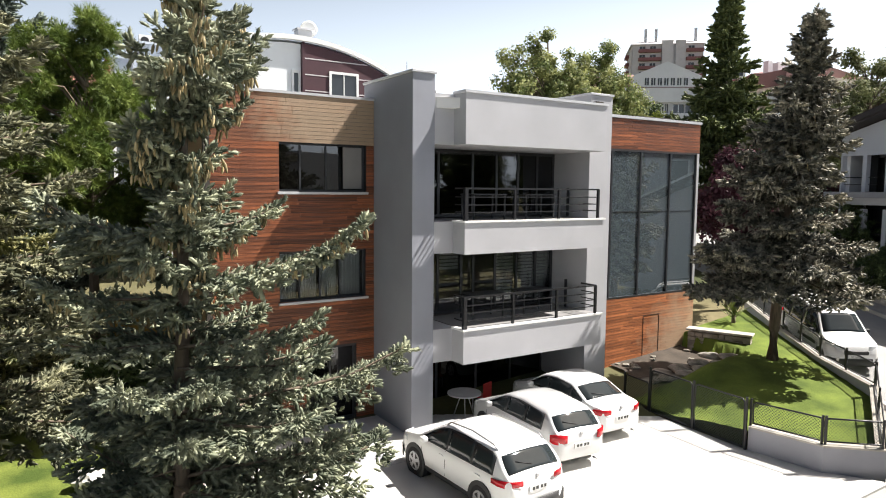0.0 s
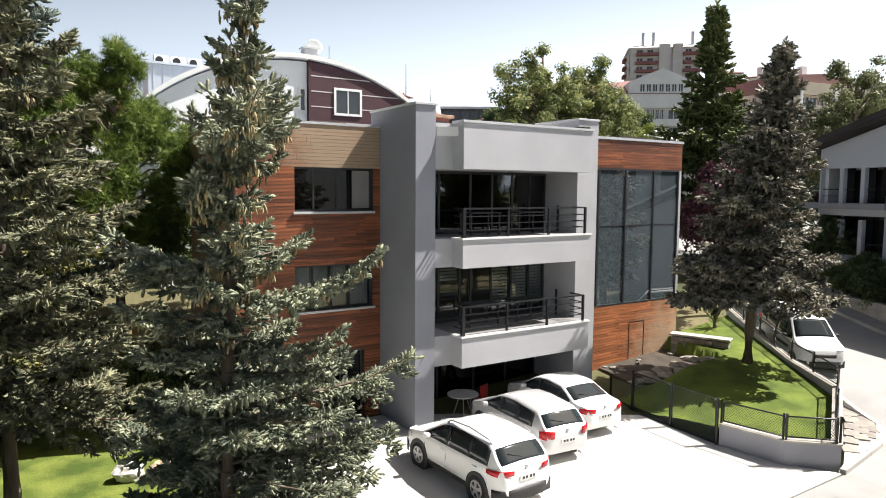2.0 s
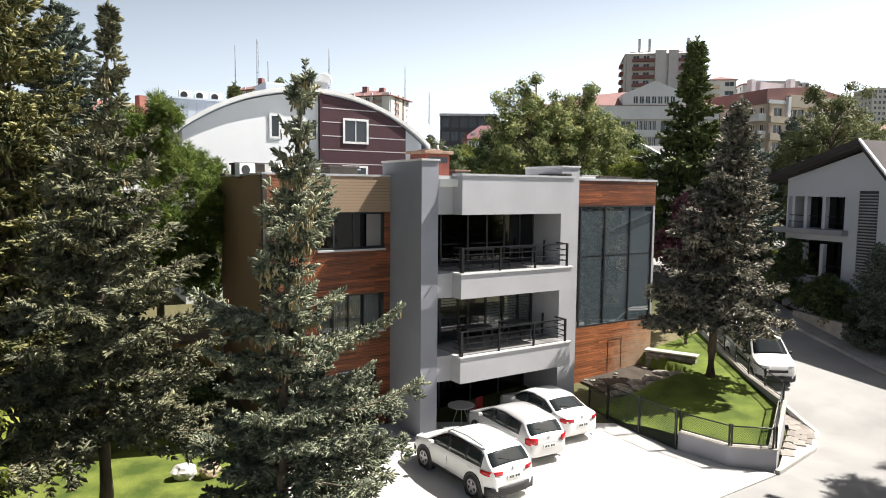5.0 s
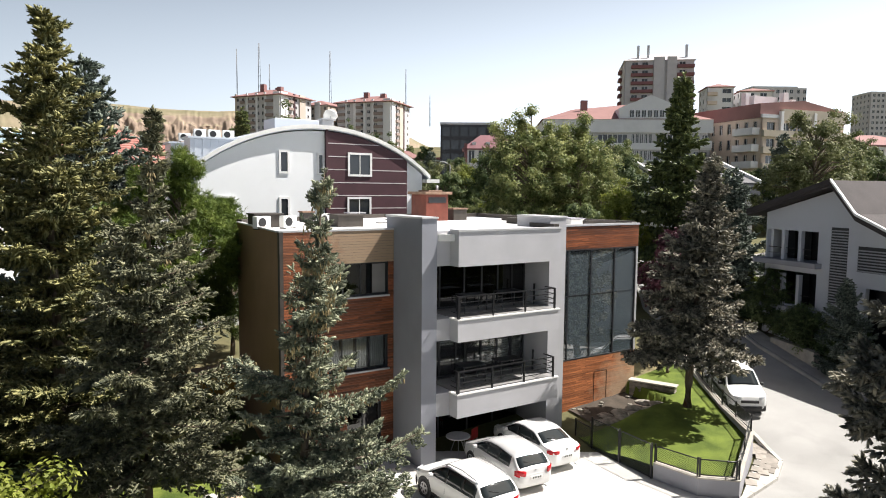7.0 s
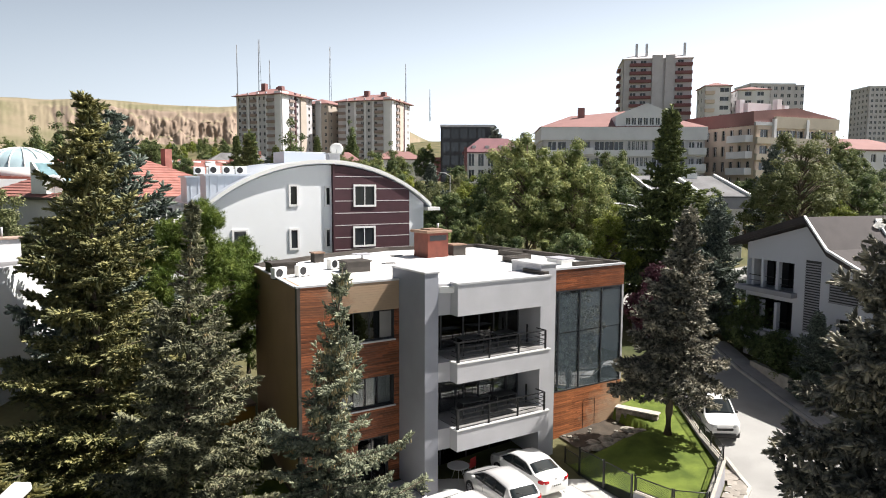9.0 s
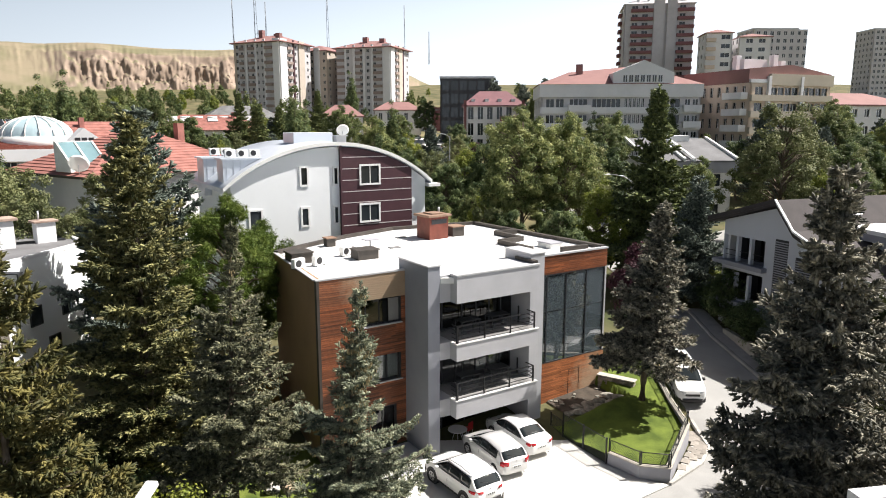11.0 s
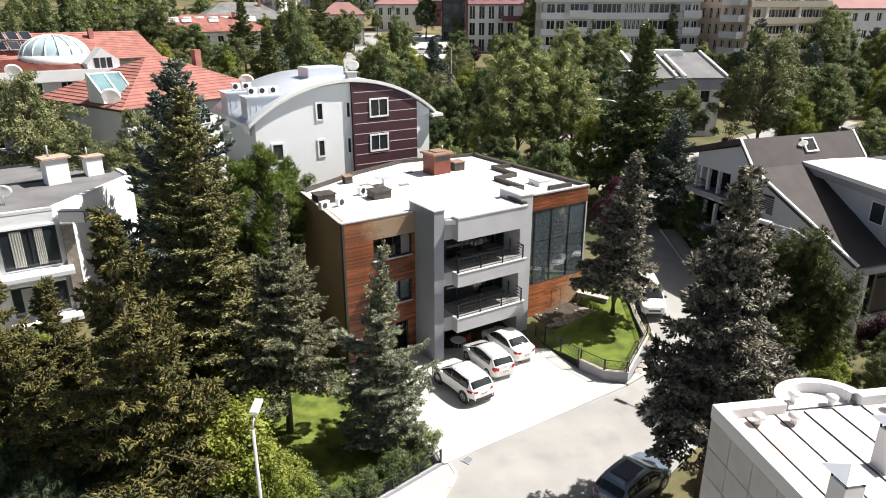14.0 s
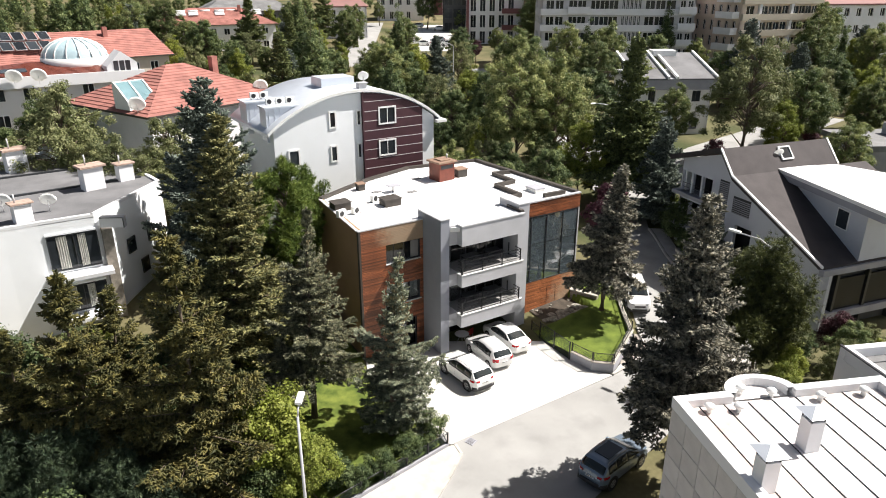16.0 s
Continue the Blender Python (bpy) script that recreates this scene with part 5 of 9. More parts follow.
for x0, x1, y0, y1, z1 in ((4.7, 8.4, 37.6, 39.2, 13.9), (4.4, 7.6, 42.0, 44.0, 13.8)):
    d = part("dormer", boxes((x0, x1, y0, y1, 11.0, z1), (x0 - 0.15, x1 + 0.15, y0 - 0.15, y1 + 0.15, z1, z1 + 0.12)), M["zinc"], BH, "flat-topped zinc dormer", BO)
    for k in range(7):
        part("dormer_rib", boxes((x0 + 0.25 + 0.5 * k, x0 + 0.28 + 0.5 * k, y0 - 0.03, y0, 11.6, z1)), M["zinc"], d)
part("skylight_box", boxes((10.9, 14.2, 40.0, 42.4, 14.9, 15.75), bevel=0.03), M["zinc"], BH, "low roof lantern clad in zinc", BO)
part("chimney", boxes((13.1, 13.9, 36.7, 37.3, 14.9, 15.5), (13.0, 14.0, 36.6, 37.4, 15.5, 15.58)), M["coping"], BH, "squat pale roof vent", BO)
part("gutter", boxes((20.9, 22.0, 36.0, 47.0, 11.35, 11.6)), M["white_paint"], BH, "", BO)
for x0, x1, z0, z1 in ((10.15, 10.6, 11.95, 13.2), (12.8, 13.05, 11.9, 13.1), (10.15, 10.6, 8.9, 10.15), (12.78, 13.03, 8.9, 10.1), (6.2, 7.0, 8.95, 10.2)):
    w_ = put_window(BH, x0, x1, z0, z1, 36.68, w=0.14)
    w_.matrix_basis = BO
for x0, x1, z0, z1 in ((14.95, 16.5, 11.85, 13.2), (14.9, 16.45, 8.9, 10.15)):
    w_ = put_window(BH, x0, x1, z0, z1, 36.45, bars=((x0 + x1) / 2,), w=0.14, label="white framed window")
    w_.matrix_basis = BO
for i, (x, y) in enumerate(((5.2, 39.0), (6.1, 39.0), (7.0, 39.0), (5.1, 43.0), (6.0, 43.0))):
    u_ = thing("air_conditioner", "white outdoor air-conditioning unit with a round fan", "air conditioner", Matrix.Translation((x, y - 0.3, 13.98)), "air conditioners")
    part("casing", boxes((0, 0.75, 0, 0.3, 0.05, 0.6), bevel=0.02), M["white_paint"], u_)
    part("fan_grille", bm_tube(bmesh.new(), [(0.28, -0.02, 0.32), (0.28, 0.0, 0.32)], 0.21, 14), M["dark_metal"], u_)
    part("foot", boxes((0.05, 0.12, 0, 0.3, 0, 0.05)), M["dark_metal"], u_)
    part("foot", boxes((0.63, 0.7, 0, 0.3, 0, 0.05)), M["dark_metal"], u_)
dish(14.3, 38.2, 15.0, 0.5, 160)

# dark-roofed white house across the street: its gable runs along local x
GM = Matrix.Translation((31.9, 1.85, 0.6)) @ Matrix.Rotation(radians(77.9), 4, "Z")
GH = thing("gabled_house", "pale gabled house with dark shingle roof and loggias", "house", GM)


# in this house's space x runs along the gable towards the back, y into the street (negative inside)
def gable(y0, y1, pts):
    b = bmesh.new()
    A, B = [b.verts.new((x, y0, z)) for x, z in pts], [b.verts.new((x, y1, z)) for x, z in pts]
    b.faces.new(A)
    b.faces.new(B[::-1])
    for i in range(len(pts)):
        j = (i + 1) % len(pts)
        b.faces.new((A[i], A[j], B[j], B[i]))
    bmesh.ops.recalc_face_normals(b, faces=b.faces)
    return b


MIR = Matrix(((-1, 0, 0, 0), (0, -1, 0, 0), (0, 0, 1, 0), (0, 0, 0, 1)))
# near-black panes: the dark inside of the openings is put into their colour
M["dark_glazing"] = mat("dark_opening_panes", (0.012, 0.013, 0.016), 0.3, 0, 0.2, 0.5, 0.0, 5, spec=0.2)
part("wall", wall_openings(bmesh.new(), 6.8, 8.0, [(0.1, 3.8, 6.15, 7.97), (0.1, 3.8, 3.45, 5.5)], 0.3, Matrix.Translation((17.0, 0, 0)) @ MIR), M["white_shaded"], GH, "white rendered gable wall with loggias")
part("wall", wall_openings(bmesh.new(), 4.6, 6.5, [(0.1, 1.9, 1.3, 5.1)], 0.3, Matrix.Translation((10.2, 0, 0)) @ MIR), M["white_shaded"], GH, "white rendered wall with a deep opening")
part("gable_wall", gable(0.0, -0.3, [(5.6, 6.5), (10.2, 6.5), (10.2, 8.0), (17.0, 8.0), (17.0, 9.0), (12.0, 10.45), (10.4, 8.6)]), M["white_shaded"], GH)
part("low_wall", gable(0.0, -0.3, [(0.9, 0.0), (5.6, 0.0), (5.6, 6.5), (0.9, 4.55)]), M["white_shaded"], GH)
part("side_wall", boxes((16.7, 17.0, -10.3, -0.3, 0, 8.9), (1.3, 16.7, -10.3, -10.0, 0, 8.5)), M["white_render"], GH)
for z in (6.0, 3.2):
    part("loggia_slab", boxes((12.9, 17.5, -1.4, 0.5, z - 0.15, z + 0.15)), M["wall_grey"], GH, "grey balcony slab")
    for x in (14.5, 15.7):
        part("loggia_pier", boxes((x - 0.11, x + 0.11, -0.3, -0.02, z + 0.15, z + 2.1)), M["white_shaded"], GH)
    for x0, x1 in ((13.25, 14.3), (14.7, 15.5), (15.9, 16.85)):
        part("loggia_window", boxes((x0, x1, -1.3, -1.2, z + 0.15, z + 2.1)), M["dark_glazing"], GH)
        part("loggia_rail", boxes((x0, x1, -0.12, -0.09, z + 0.85, z + 0.9), (x0, x1, -0.12, -0.09, z + 0.5, z + 0.53)), M["dark_metal"], GH)
part("garage_window", boxes((8.35, 10.05, -0.8, -0.7, 1.35, 5.05)), M["dark_glazing"], GH)
# black sheets stand in for the unlit rooms behind the loggias
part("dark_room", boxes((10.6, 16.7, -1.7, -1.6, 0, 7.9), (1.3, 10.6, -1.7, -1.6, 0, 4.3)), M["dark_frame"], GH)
for x0, x1, z0, z1 in ((11.3, 12.35, 3.9, 8.3), (8.8, 10.65, 5.95, 7.35)):
    lv = part("louvre", boxes((x0, x1, 0.0, 0.02, z0, z1)), M["dark_frame"], GH, "dark slatted louvre panel")
    for k in range(int((z1 - z0) / 0.16)):
        part("slat", boxes((x0, x1, 0.02, 0.07, z0 + 0.16 * k + 0.02, z0 + 0.16 * k + 0.09)), M["wall_grey"], lv)


def slope(name, a, b, y0, y1, thick, material, label=""):
    """A roof plane over the gable line a-b, from y0 in to y1."""
    bm = bmesh.new()
    (xa, za), (xb, zb) = a, b
    v = [bm.verts.new(p) for p in ((xa, y0, za), (xb, y0, zb), (xb, y1, zb), (xa, y1, za), (xa, y0, za - thick), (xb, y0, zb - thick), (xb, y1, zb - thick), (xa, y1, za - thick))]
    for f in ((0, 1, 2, 3), (7, 6, 5, 4), (0, 4, 5, 1), (1, 5, 6, 2), (2, 6, 7, 3), (3, 7, 4, 0)):
        bm.faces.new([v[i] for i in f])
    bmesh.ops.recalc_face_normals(bm, faces=bm.faces)
    return part(name, bm, material, GH, label)


slope("roof", (17.9, 9.1), (12.0, 10.95), 0.75, -10.4, 0.35, M["roof_dark"], "dark brown shingle roof plane")
slope("roof", (12.0, 10.95), (10.4, 9.1), 0.75, -10.4, 0.35, M["roof_dark"], "dark brown shingle roof plane")
slope("roof", (10.4, 9.1), (0.95, 5.0), 0.75, -13.5, 0.35, M["roof_dark"], "dark brown shingle roof plane")
for y0, y1 in ((0.83, 0.66), (-10.3, -10.46)):
    slope("verge", (12.0, 11.03), (10.4, 9.18), y0, y1, 0.14, M["white_paint"], "white verge trim")
slope("verge", (10.4, 9.18), (0.95, 5.08), 0.83, 0.66, 0.14, M["white_paint"], "white verge trim")
slope("verge", (17.9, 9.18), (12.0, 11.03), 0.83, 0.66, 0.3, M["roof_dark"], "dark verge board")
# flat-roofed dormer standing out of the long slope, its edge running askew
part("dormer_roof", bm_prism(bmesh.new(), [(11.0, -4.1), (-0.9, -1.55), (-0.9, -14.0), (10.0, -9.6)], 8.98, 9.25), M["membrane"], GH, "flat white dormer roof")
# the fascia's shade under the roof edge is put into its grey
part("dormer_fascia", bm_prism(bmesh.new(), [(10.96, -4.16), (-0.86, -1.62), (-0.86, -13.9), (9.96, -9.56)], 8.5, 8.98), M["wall_grey"], GH, "dormer fascia toned grey for shade")
part("dormer_wall", bm_prism(bmesh.new(), [(10.4, -4.55), (1.0, -2.55), (1.0, -12.9), (9.5, -9.4)], 4.9, 8.5), M["white_shaded"], GH, "white dormer wall")
DM = Matrix.Translation((3.2, -3.02, 6.75)) @ Matrix.Rotation(math.atan2(2.0, -9.4), 4, "Z")
dw = part("dormer_window", frame_ring(-0.55, 0.55, 0.0, 1.3, 0.0, 0.07), M["frame_white"], GH, "white framed dormer window", DM)
part("pane", boxes((-0.55, 0.55, -0.05, 0.01, 0.0, 1.3)), M["win_far"], dw)
part("eave", boxes((0.75, 1.15, -13.4, 0.8, 4.4, 4.85)), M["wall_grey"], GH, "deep grey eaves board")
for y0 in (-12.6, -9.6, -6.6, -3.6):
    part("terrace_window", boxes((0.96, 1.05, y0, y0 + 2.5, 1.5, 3.9)), M["dark_glazing"], GH, "glazed terrace door, darkened for the unlit porch")
    part("terrace_pier", boxes((0.85, 1.2, y0 + 2.62, y0 + 2.84, 0, 4.4)), M["dark_frame"], GH)
part("terrace_sill", boxes((0.7, 1.2, -13.0, -0.3, 0.9, 1.45)), M["wall_grey"], GH)
# dark sheet standing for the porch's unlit inside
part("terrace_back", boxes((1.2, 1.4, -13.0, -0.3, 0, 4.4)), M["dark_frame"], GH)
dish(38.75, 11.9, 10.0, 0.4, 150)
sk = thing("roof_window", "white framed roof window", "skylight", GM @ Matrix.Translation((11.35, -5.3, 10.25)) @ Matrix.Rotation(radians(-49), 4, "Y"))
part("frame", frame_ring(-0.5, 0.5, -0.5, 0.5, 0.0, 0.1, 0.12), M["frame_white"], sk, "", Matrix.Rotation(radians(-90), 4, "X") @ Matrix.Translation((0, 0, 0)))
part("pane", boxes((-0.5, 0.5, -0.5, 0.5, -0.02, 0.05)), M["win_far"], sk)
# retaining walls and plot in front of that house
rw = bmesh.new()
for p, q, z0, z1 in (((29.6, 8.6), (30.6, 10.4), 0.3, 1.25), ((31.6, 13.0), (33.4, 16.6), 0.9, 2.2)):
    edge_box(rw, p, q, 0.0, 0.35, z0, z1)
solo("retaining_wall", rw, M["stone_cap"], "low pale stone retaining wall beside the street", "wall", kind="structure")

# pale flat-roofed house in the foreground
M["felt_wall"] = mat("dark_panel_joint", (0.10, 0.095, 0.09), 0.9, 0, 0.1, 2, 0.1)
NM = Matrix.Translation((5.57, -5.28, 0)) @ Matrix.Rotation(math.atan2(-0.39, 0.92), 4, "Z")
NH = thing("flat_roofed_house", "pale stone-clad house with a white seamed metal roof", "house", NM)
nh_wall = part("wall", boxes((0.06, 11.4, -13.0, -0.06, -0.2, 8.74)), M["felt_wall"], NH, "stone-clad outer wall")
M["panel"] = mat("pale_stone_panel", (0.58, 0.55, 0.53), 0.8, 0, 0.12, 1.2, 0.2, 40, obj_var=0.10, stain=0.15)
pm = finish("panel", boxes((-0.05, 0.0, -1.088, -0.012, 0.012, 0.988), bevel=0.008), M["panel"])
for r in range(9):
    for c in range(12):
        ob = part("panel", pm, None, nh_wall)
        ob.matrix_basis = Matrix.Translation((0.06, -0.05 - 1.1 * c, 8.72 - 1.0 * (r + 1)))
M["seam_roof"] = mat("stained_white_sheet_roof", (0.66, 0.645, 0.65), 0.5, 0.1, 0.1, 0.5, 0.05, 20, tint=(0.50, 0.44, 0.40), stain=0.15)
part("roof", boxes((0.3, 11.2, -13.0, -0.3, 8.75, 8.86)), M["seam_roof"], NH, "white sheet-metal roof with rusty stains")
M["rust_sheet"] = mat("rust_stained_sheet", (0.44, 0.33, 0.285), 0.6, 0.05, 0.2, 0.9, 0.05, 20, tint=(0.62, 0.54, 0.50), stain=0.2)
for x0, x1, y0 in ((0.39, 0.9, -13.0), (0.94, 1.9, -12.0)):
    part("roof_sheet", boxes((x0, x1, y0, -0.4, 8.862, 8.868)), M["rust_sheet"], NH, "rust-stained roof sheet")
for k in range(11):
    part("roof_seam", boxes((0.908 + 1.0 * k, 0.932 + 1.0 * k, -13.0, -0.4, 8.85, 8.9)), M["dark_frame"], NH)
part("parapet", boxes((0, 0.38, -13.0, 0, 8.72, 9.2), bevel=0.02), M["white_render"], NH, "white parapet")
part("parapet", boxes((0.38, 2.3, -0.38, 0, 8.72, 9.2), bevel=0.02), M["white_render"], NH, "white parapet")
part("parapet", boxes((4.9, 8.5, -0.38, 0, 8.72, 9.2), bevel=0.02), M["white_render"], NH, "white parapet")
part("parapet", boxes((8.5, 8.9, -13, 0, 8.72, 9.2), bevel=0.02), M["white_render"], NH, "white parapet")
ar = bmesh.new()
N4 = []
for i in range(19):
    a = math.pi * i / 18
    N4.append([ar.verts.new((3.6 - r * math.cos(a), -0.2 + r * 0.78 * math.sin(a), z)) for r, z in ((1.45, 8.72), (1.45, 9.22), (1.08, 9.22), (1.08, 8.72))])
for p, q in zip(N4, N4[1:]):
    for k in range(4):
        ar.faces.new((p[k], q[k], q[(k + 1) % 4], p[(k + 1) % 4]))
bmesh.ops.recalc_face_normals(ar, faces=ar.faces)
part("curved_parapet", ar, M["white_render"], NH, "white parapet round a curved bay")
bay = bmesh.new()
bm_prism(bay, [(3.6 - 1.4 * math.cos(math.pi * i / 18), -0.2 + 1.4 * 0.78 * math.sin(math.pi * i / 18)) for i in range(19)], -0.2, 8.86)
part("bay", bay, M["panel"], NH)
for x, y in ((1.1, -0.75), (2.2, -0.9), (2.95, 0.2), (4.0, -0.2), (5.7, -0.75), (7.6, -0.7)):
    v = thing("roof_vent", "small white mushroom-capped roof vent", "roof vent", NM @ Matrix.Translation((x, y, 8.85)), "roof vents")
    part("pipe", bm_tube(bmesh.new(), [(0, 0, 0), (0, 0, 0.3)], 0.1, 12), M["white_paint"], v)
    part("cap", bm_tube(bmesh.new(), [(0, 0, 0.26), (0, 0, 0.34), (0, 0, 0.42)], [0.2, 0.19, 0.06], 14), M["white_paint"], v, smooth=True)
for x, y in ((3.35, -3.2), (0.62, -4.8)):
    v = thing("chimney", "white rendered chimney with a sheet-metal cowl", "chimney", NM @ Matrix.Translation((x, y, 8.8)), "white chimneys")
    part("shaft", boxes((-0.27, 0.27, -0.27, 0.27, 0, 1.25), bevel=0.015), M["white_render"], v)
    # near-black block puts the shade of the gap under the cowl into colour
    part("flue", boxes((-0.19, 0.19, -0.19, 0.19, 1.25, 1.4)), M["dark_metal"], v, "dark block for the shaded gap under the cowl")
    for sx in (-0.24, 0.24):
        for sy in (-0.24, 0.24):
            part("cowl_leg", boxes((sx - 0.02, sx + 0.02, sy - 0.02, sy + 0.02, 1.25, 1.52)), M["dark_metal"], v)
    cw = bmesh.new()
    a = [cw.verts.new(p) for p in ((-0.44, -0.44, 1.5), (0.44, -0.44, 1.5), (0.44, 0.44, 1.5), (-0.44, 0.44, 1.5), (0, 0, 1.74))]
    cw.faces.new(a[3::-1])
    for i in range(4):
        cw.faces.new((a[i], a[(i + 1) % 4], a[4]))
    part("cowl", cw, M["zinc"], v)
LM = NM @ Matrix.Translation((9.2, 2.6, 0))
LH = thing("low_house", "white house with a grey tiled flat roof behind a parapet", "house", LM)
part("wall", boxes((0, 12, -12, 0, -0.2, 8.5)), M["white_render"], LH)
part("roof", boxes((0.35, 11.7, -11.7, -0.35, 8.45, 8.62)), M["roof_grey"], LH)
for k in range(13):
    part("roof_course", boxes((0.4, 11.6, -0.9 - 0.8 * k, -0.86 - 0.8 * k, 8.62, 8.65)), M["dark_frame"], LH)
part("parapet", boxes((0, 12, -0.35, 0, 8.5, 9.05), bevel=0.02), M["white_render"], LH, "white parapet")
part("parapet", boxes((0, 0.35, -12, -0.35, 8.5, 9.05), bevel=0.02), M["white_render"], LH, "white parapet")
part("coping", boxes((-0.04, 0.08, -12, 0.04, 9.05, 9.1)), M["dark_metal"], LH)
part("antenna", bm_tube(bmesh.new(), [(4.2, -2.2, 8.6), (4.2, -2.2, 9.4)], 0.03, 6), M["dark_metal"], LH)

# white flat-roofed house on the other side
M["cap_stone"] = mat("pinkish_slab_cap", (0.40, 0.29, 0.235), 0.85, 0, 0.2, 3, 0.2)
M["felt_dark"] = mat("dark_roof_felt", (0.15, 0.15, 0.155), 0.9, 0, 0.2, 0.4, 0.4, 40, stain=0.2)
WH = thing("white_house", "white two-storey house with a felted flat roof and white chimneys", "house", Matrix.Translation((-8, 36, 0.6)))
WO = Matrix.Translation((8, -36, -0.6))
WOUT = [(-4.2, 39.2), (-5.2, 45.5), (-9.8, 55.0), (-13.5, 56.5), (-24, 52.0), (-24, 31.6), (-15.6, 32.3), (-13.45, 32.4), (-10.0, 32.4), (-8.46, 34.25)]
part("wall", bm_prism(bmesh.new(), WOUT, 0.0, 8.45), M["daylit_render"], WH, "white rendered wall", WO)
part("roof", bm_prism(bmesh.new(), [(x * 0.96 - 0.4, (y - 43) * 0.965 + 43) for x, y in WOUT], 8.4, 8.52), M["felt_dark"], WH, "grey felted flat roof", WO)
pp = bmesh.new()
for p, q in zip(WOUT, WOUT[1:] + WOUT[:1]):
    edge_box(pp, p, q, 0.28, 0.0, 8.4, 8.66)
part("parapet", pp, M["white_render"], WH, "white parapet", WO)
for x0, y0, x1, y1 in ((-22, 40, -5.3, 41.5), (-20, 47, -6.5, 47.6)):
    part("roof_ridge", edge_box(bmesh.new(), (x0, y0), (x1, y1), 0.12, 0.12, 8.5, 8.66), M["dark_frame"], WH, "", WO)
for z, hh in ((1.7, 1.9), (4.95, 2.5)):
    niche = part("window", frame_ring(-1.5, 1.55, 0.0, hh, -0.02, 0.07, bars=(0.1,)), M["dark_frame"], WH, "wide dark window with white curtains", WO @ pose(-11.62, 32.4, z, 0, 0, 0))
    part("pane", boxes((-1.5, 1.55, -0.02, 0.02, 0, hh)), M["win_far"], niche)
    for x0, x1 in ((-1.0, -0.35), (0.35, 0.85)):
        fold = bmesh.new()
        cols = [(x0 + (x1 - x0) * k / 15, -0.045 - 0.02 * math.sin(k * 1.9)) for k in range(16)]
        A, B = [fold.verts.new((cx, cy, 0.05)) for cx, cy in cols], [fold.verts.new((cx, cy, hh - 0.06)) for cx, cy in cols]
        for k in range(15):
            fold.faces.new((A[k], A[k + 1], B[k + 1], B[k]))
        bmesh.ops.solidify(fold, geom=fold.faces[:], thickness=0.01)
        part("curtain", fold, M["curtain"], niche)
    part("lintel", boxes((-1.62, 1.62, -0.10, 0.0, hh + 0.08, hh + 0.22)), M["daylit_render"], niche, "white lintel")
    part("balcony", boxes((-1.9, 2.2, -1.3, 0.1, -0.55, -0.25), bevel=0.02), M["white_render"], niche, "white balcony slab")
for i in range(3):
    win = part("window", frame_ring(-0.45, 0.45, 0.0, 1.1, 0, 0.06), M["dark_frame"], WH, "", WO @ pose(-5.8 - 0.9 * i, 37.35 - 1.08 * i, 4.4 - 2.2 * (i % 2), 0, 0, 49.5))
    part("pane", boxes((-0.45, 0.45, -0.03, 0.02, 0, 1.1)), M["win_far"], win)
part("stone_pier", boxes((-9.7, -9.0, 32.2, 32.9, 0, 7.4)), M["stone"], WH, "rough stone pier", WO)
part("canopy", edge_box(bmesh.new(), (-9.6, 32.5), (-8.2, 31.7), 0.25, 0.25, 7.6, 8.3), M["white_render"], WH, "white projecting beam", WO)
part("beam_cover", edge_box(bmesh.new(), (-9.6, 32.5), (-8.14, 31.67), 0.28, 0.28, 8.3, 8.36), M["dark_frame"], WH, "dark sheet cover", WO)
part("beam_end", edge_box(bmesh.new(), (-8.2, 31.7), (-8.14, 31.67), 0.26, 0.26, 7.58, 8.3), M["dark_frame"], WH, "dark end plate", WO)
for i, (x, y, s) in enumerate(((-9.1, 39.9, 1.1), (-14.0, 49.4, 1.15), (-11.3, 52.5, 0.9), (-6.5, 41.3, 0.85), (-14.2, 33.6, 0.8))):
    v = thing("chimney", "white rendered chimney with a pinkish slab cap", "chimney", pose(x, y, 8.45, 0, 0, 15), "capped chimneys")
    part("shaft", boxes((-0.7 * s, 0.7 * s, -0.5 * s, 0.5 * s, 0, 1.7 * s), bevel=0.02), M["white_render"], v)
    part("cap", boxes((-0.9 * s, 0.9 * s, -0.65 * s, 0.65 * s, 1.7 * s, 1.86 * s), bevel=0.02), M["cap_stone"], v, "weathered pinkish slab cap")
    part("flue", bm_tube(bmesh.new(), [(-0.3, 0, 1.8 * s), (-0.3, 0, 2.6 * s)], 0.06, 8), M["coping"], v)
dish(-12.5, 35.0, 8.5, 0.55, 170)
dish(-15.3, 36.5, 8.5, 0.6, 170)
dish(-11.0, 51.5, 10.0, 0.6, 170)


# ---- the town behind ----
M["tower_grey"] = mat("grey_pink_tower_render", (0.55, 0.53, 0.54), 0.85, 0, 0.06, 0.2, 0.1, 2, stain=0.1)
M["tower_white"] = mat("white_tower_render", (0.76, 0.75, 0.76), 0.85, 0, 0.05, 0.2, 0.1, 2, stain=0.06)
M["tower_beige"] = mat("beige_tower_render", (0.52, 0.45, 0.385), 0.85, 0, 0.06, 0.2, 0.1, 2, stain=0.08)
M["tower_yellow"] = mat("ochre_render", (0.64, 0.53, 0.44), 0.85, 0, 0.06, 0.2, 0.1, 2)
M["tower_maroon"] = mat("maroon_balcony_render", (0.20, 0.085, 0.085), 0.8, 0, 0.1, 0.2, 0.1, 2)
M["strip_brown"] = mat("brown_grey_balcony_render", (0.30, 0.235, 0.21), 0.85, 0, 0.1, 0.2, 0.1, 2)
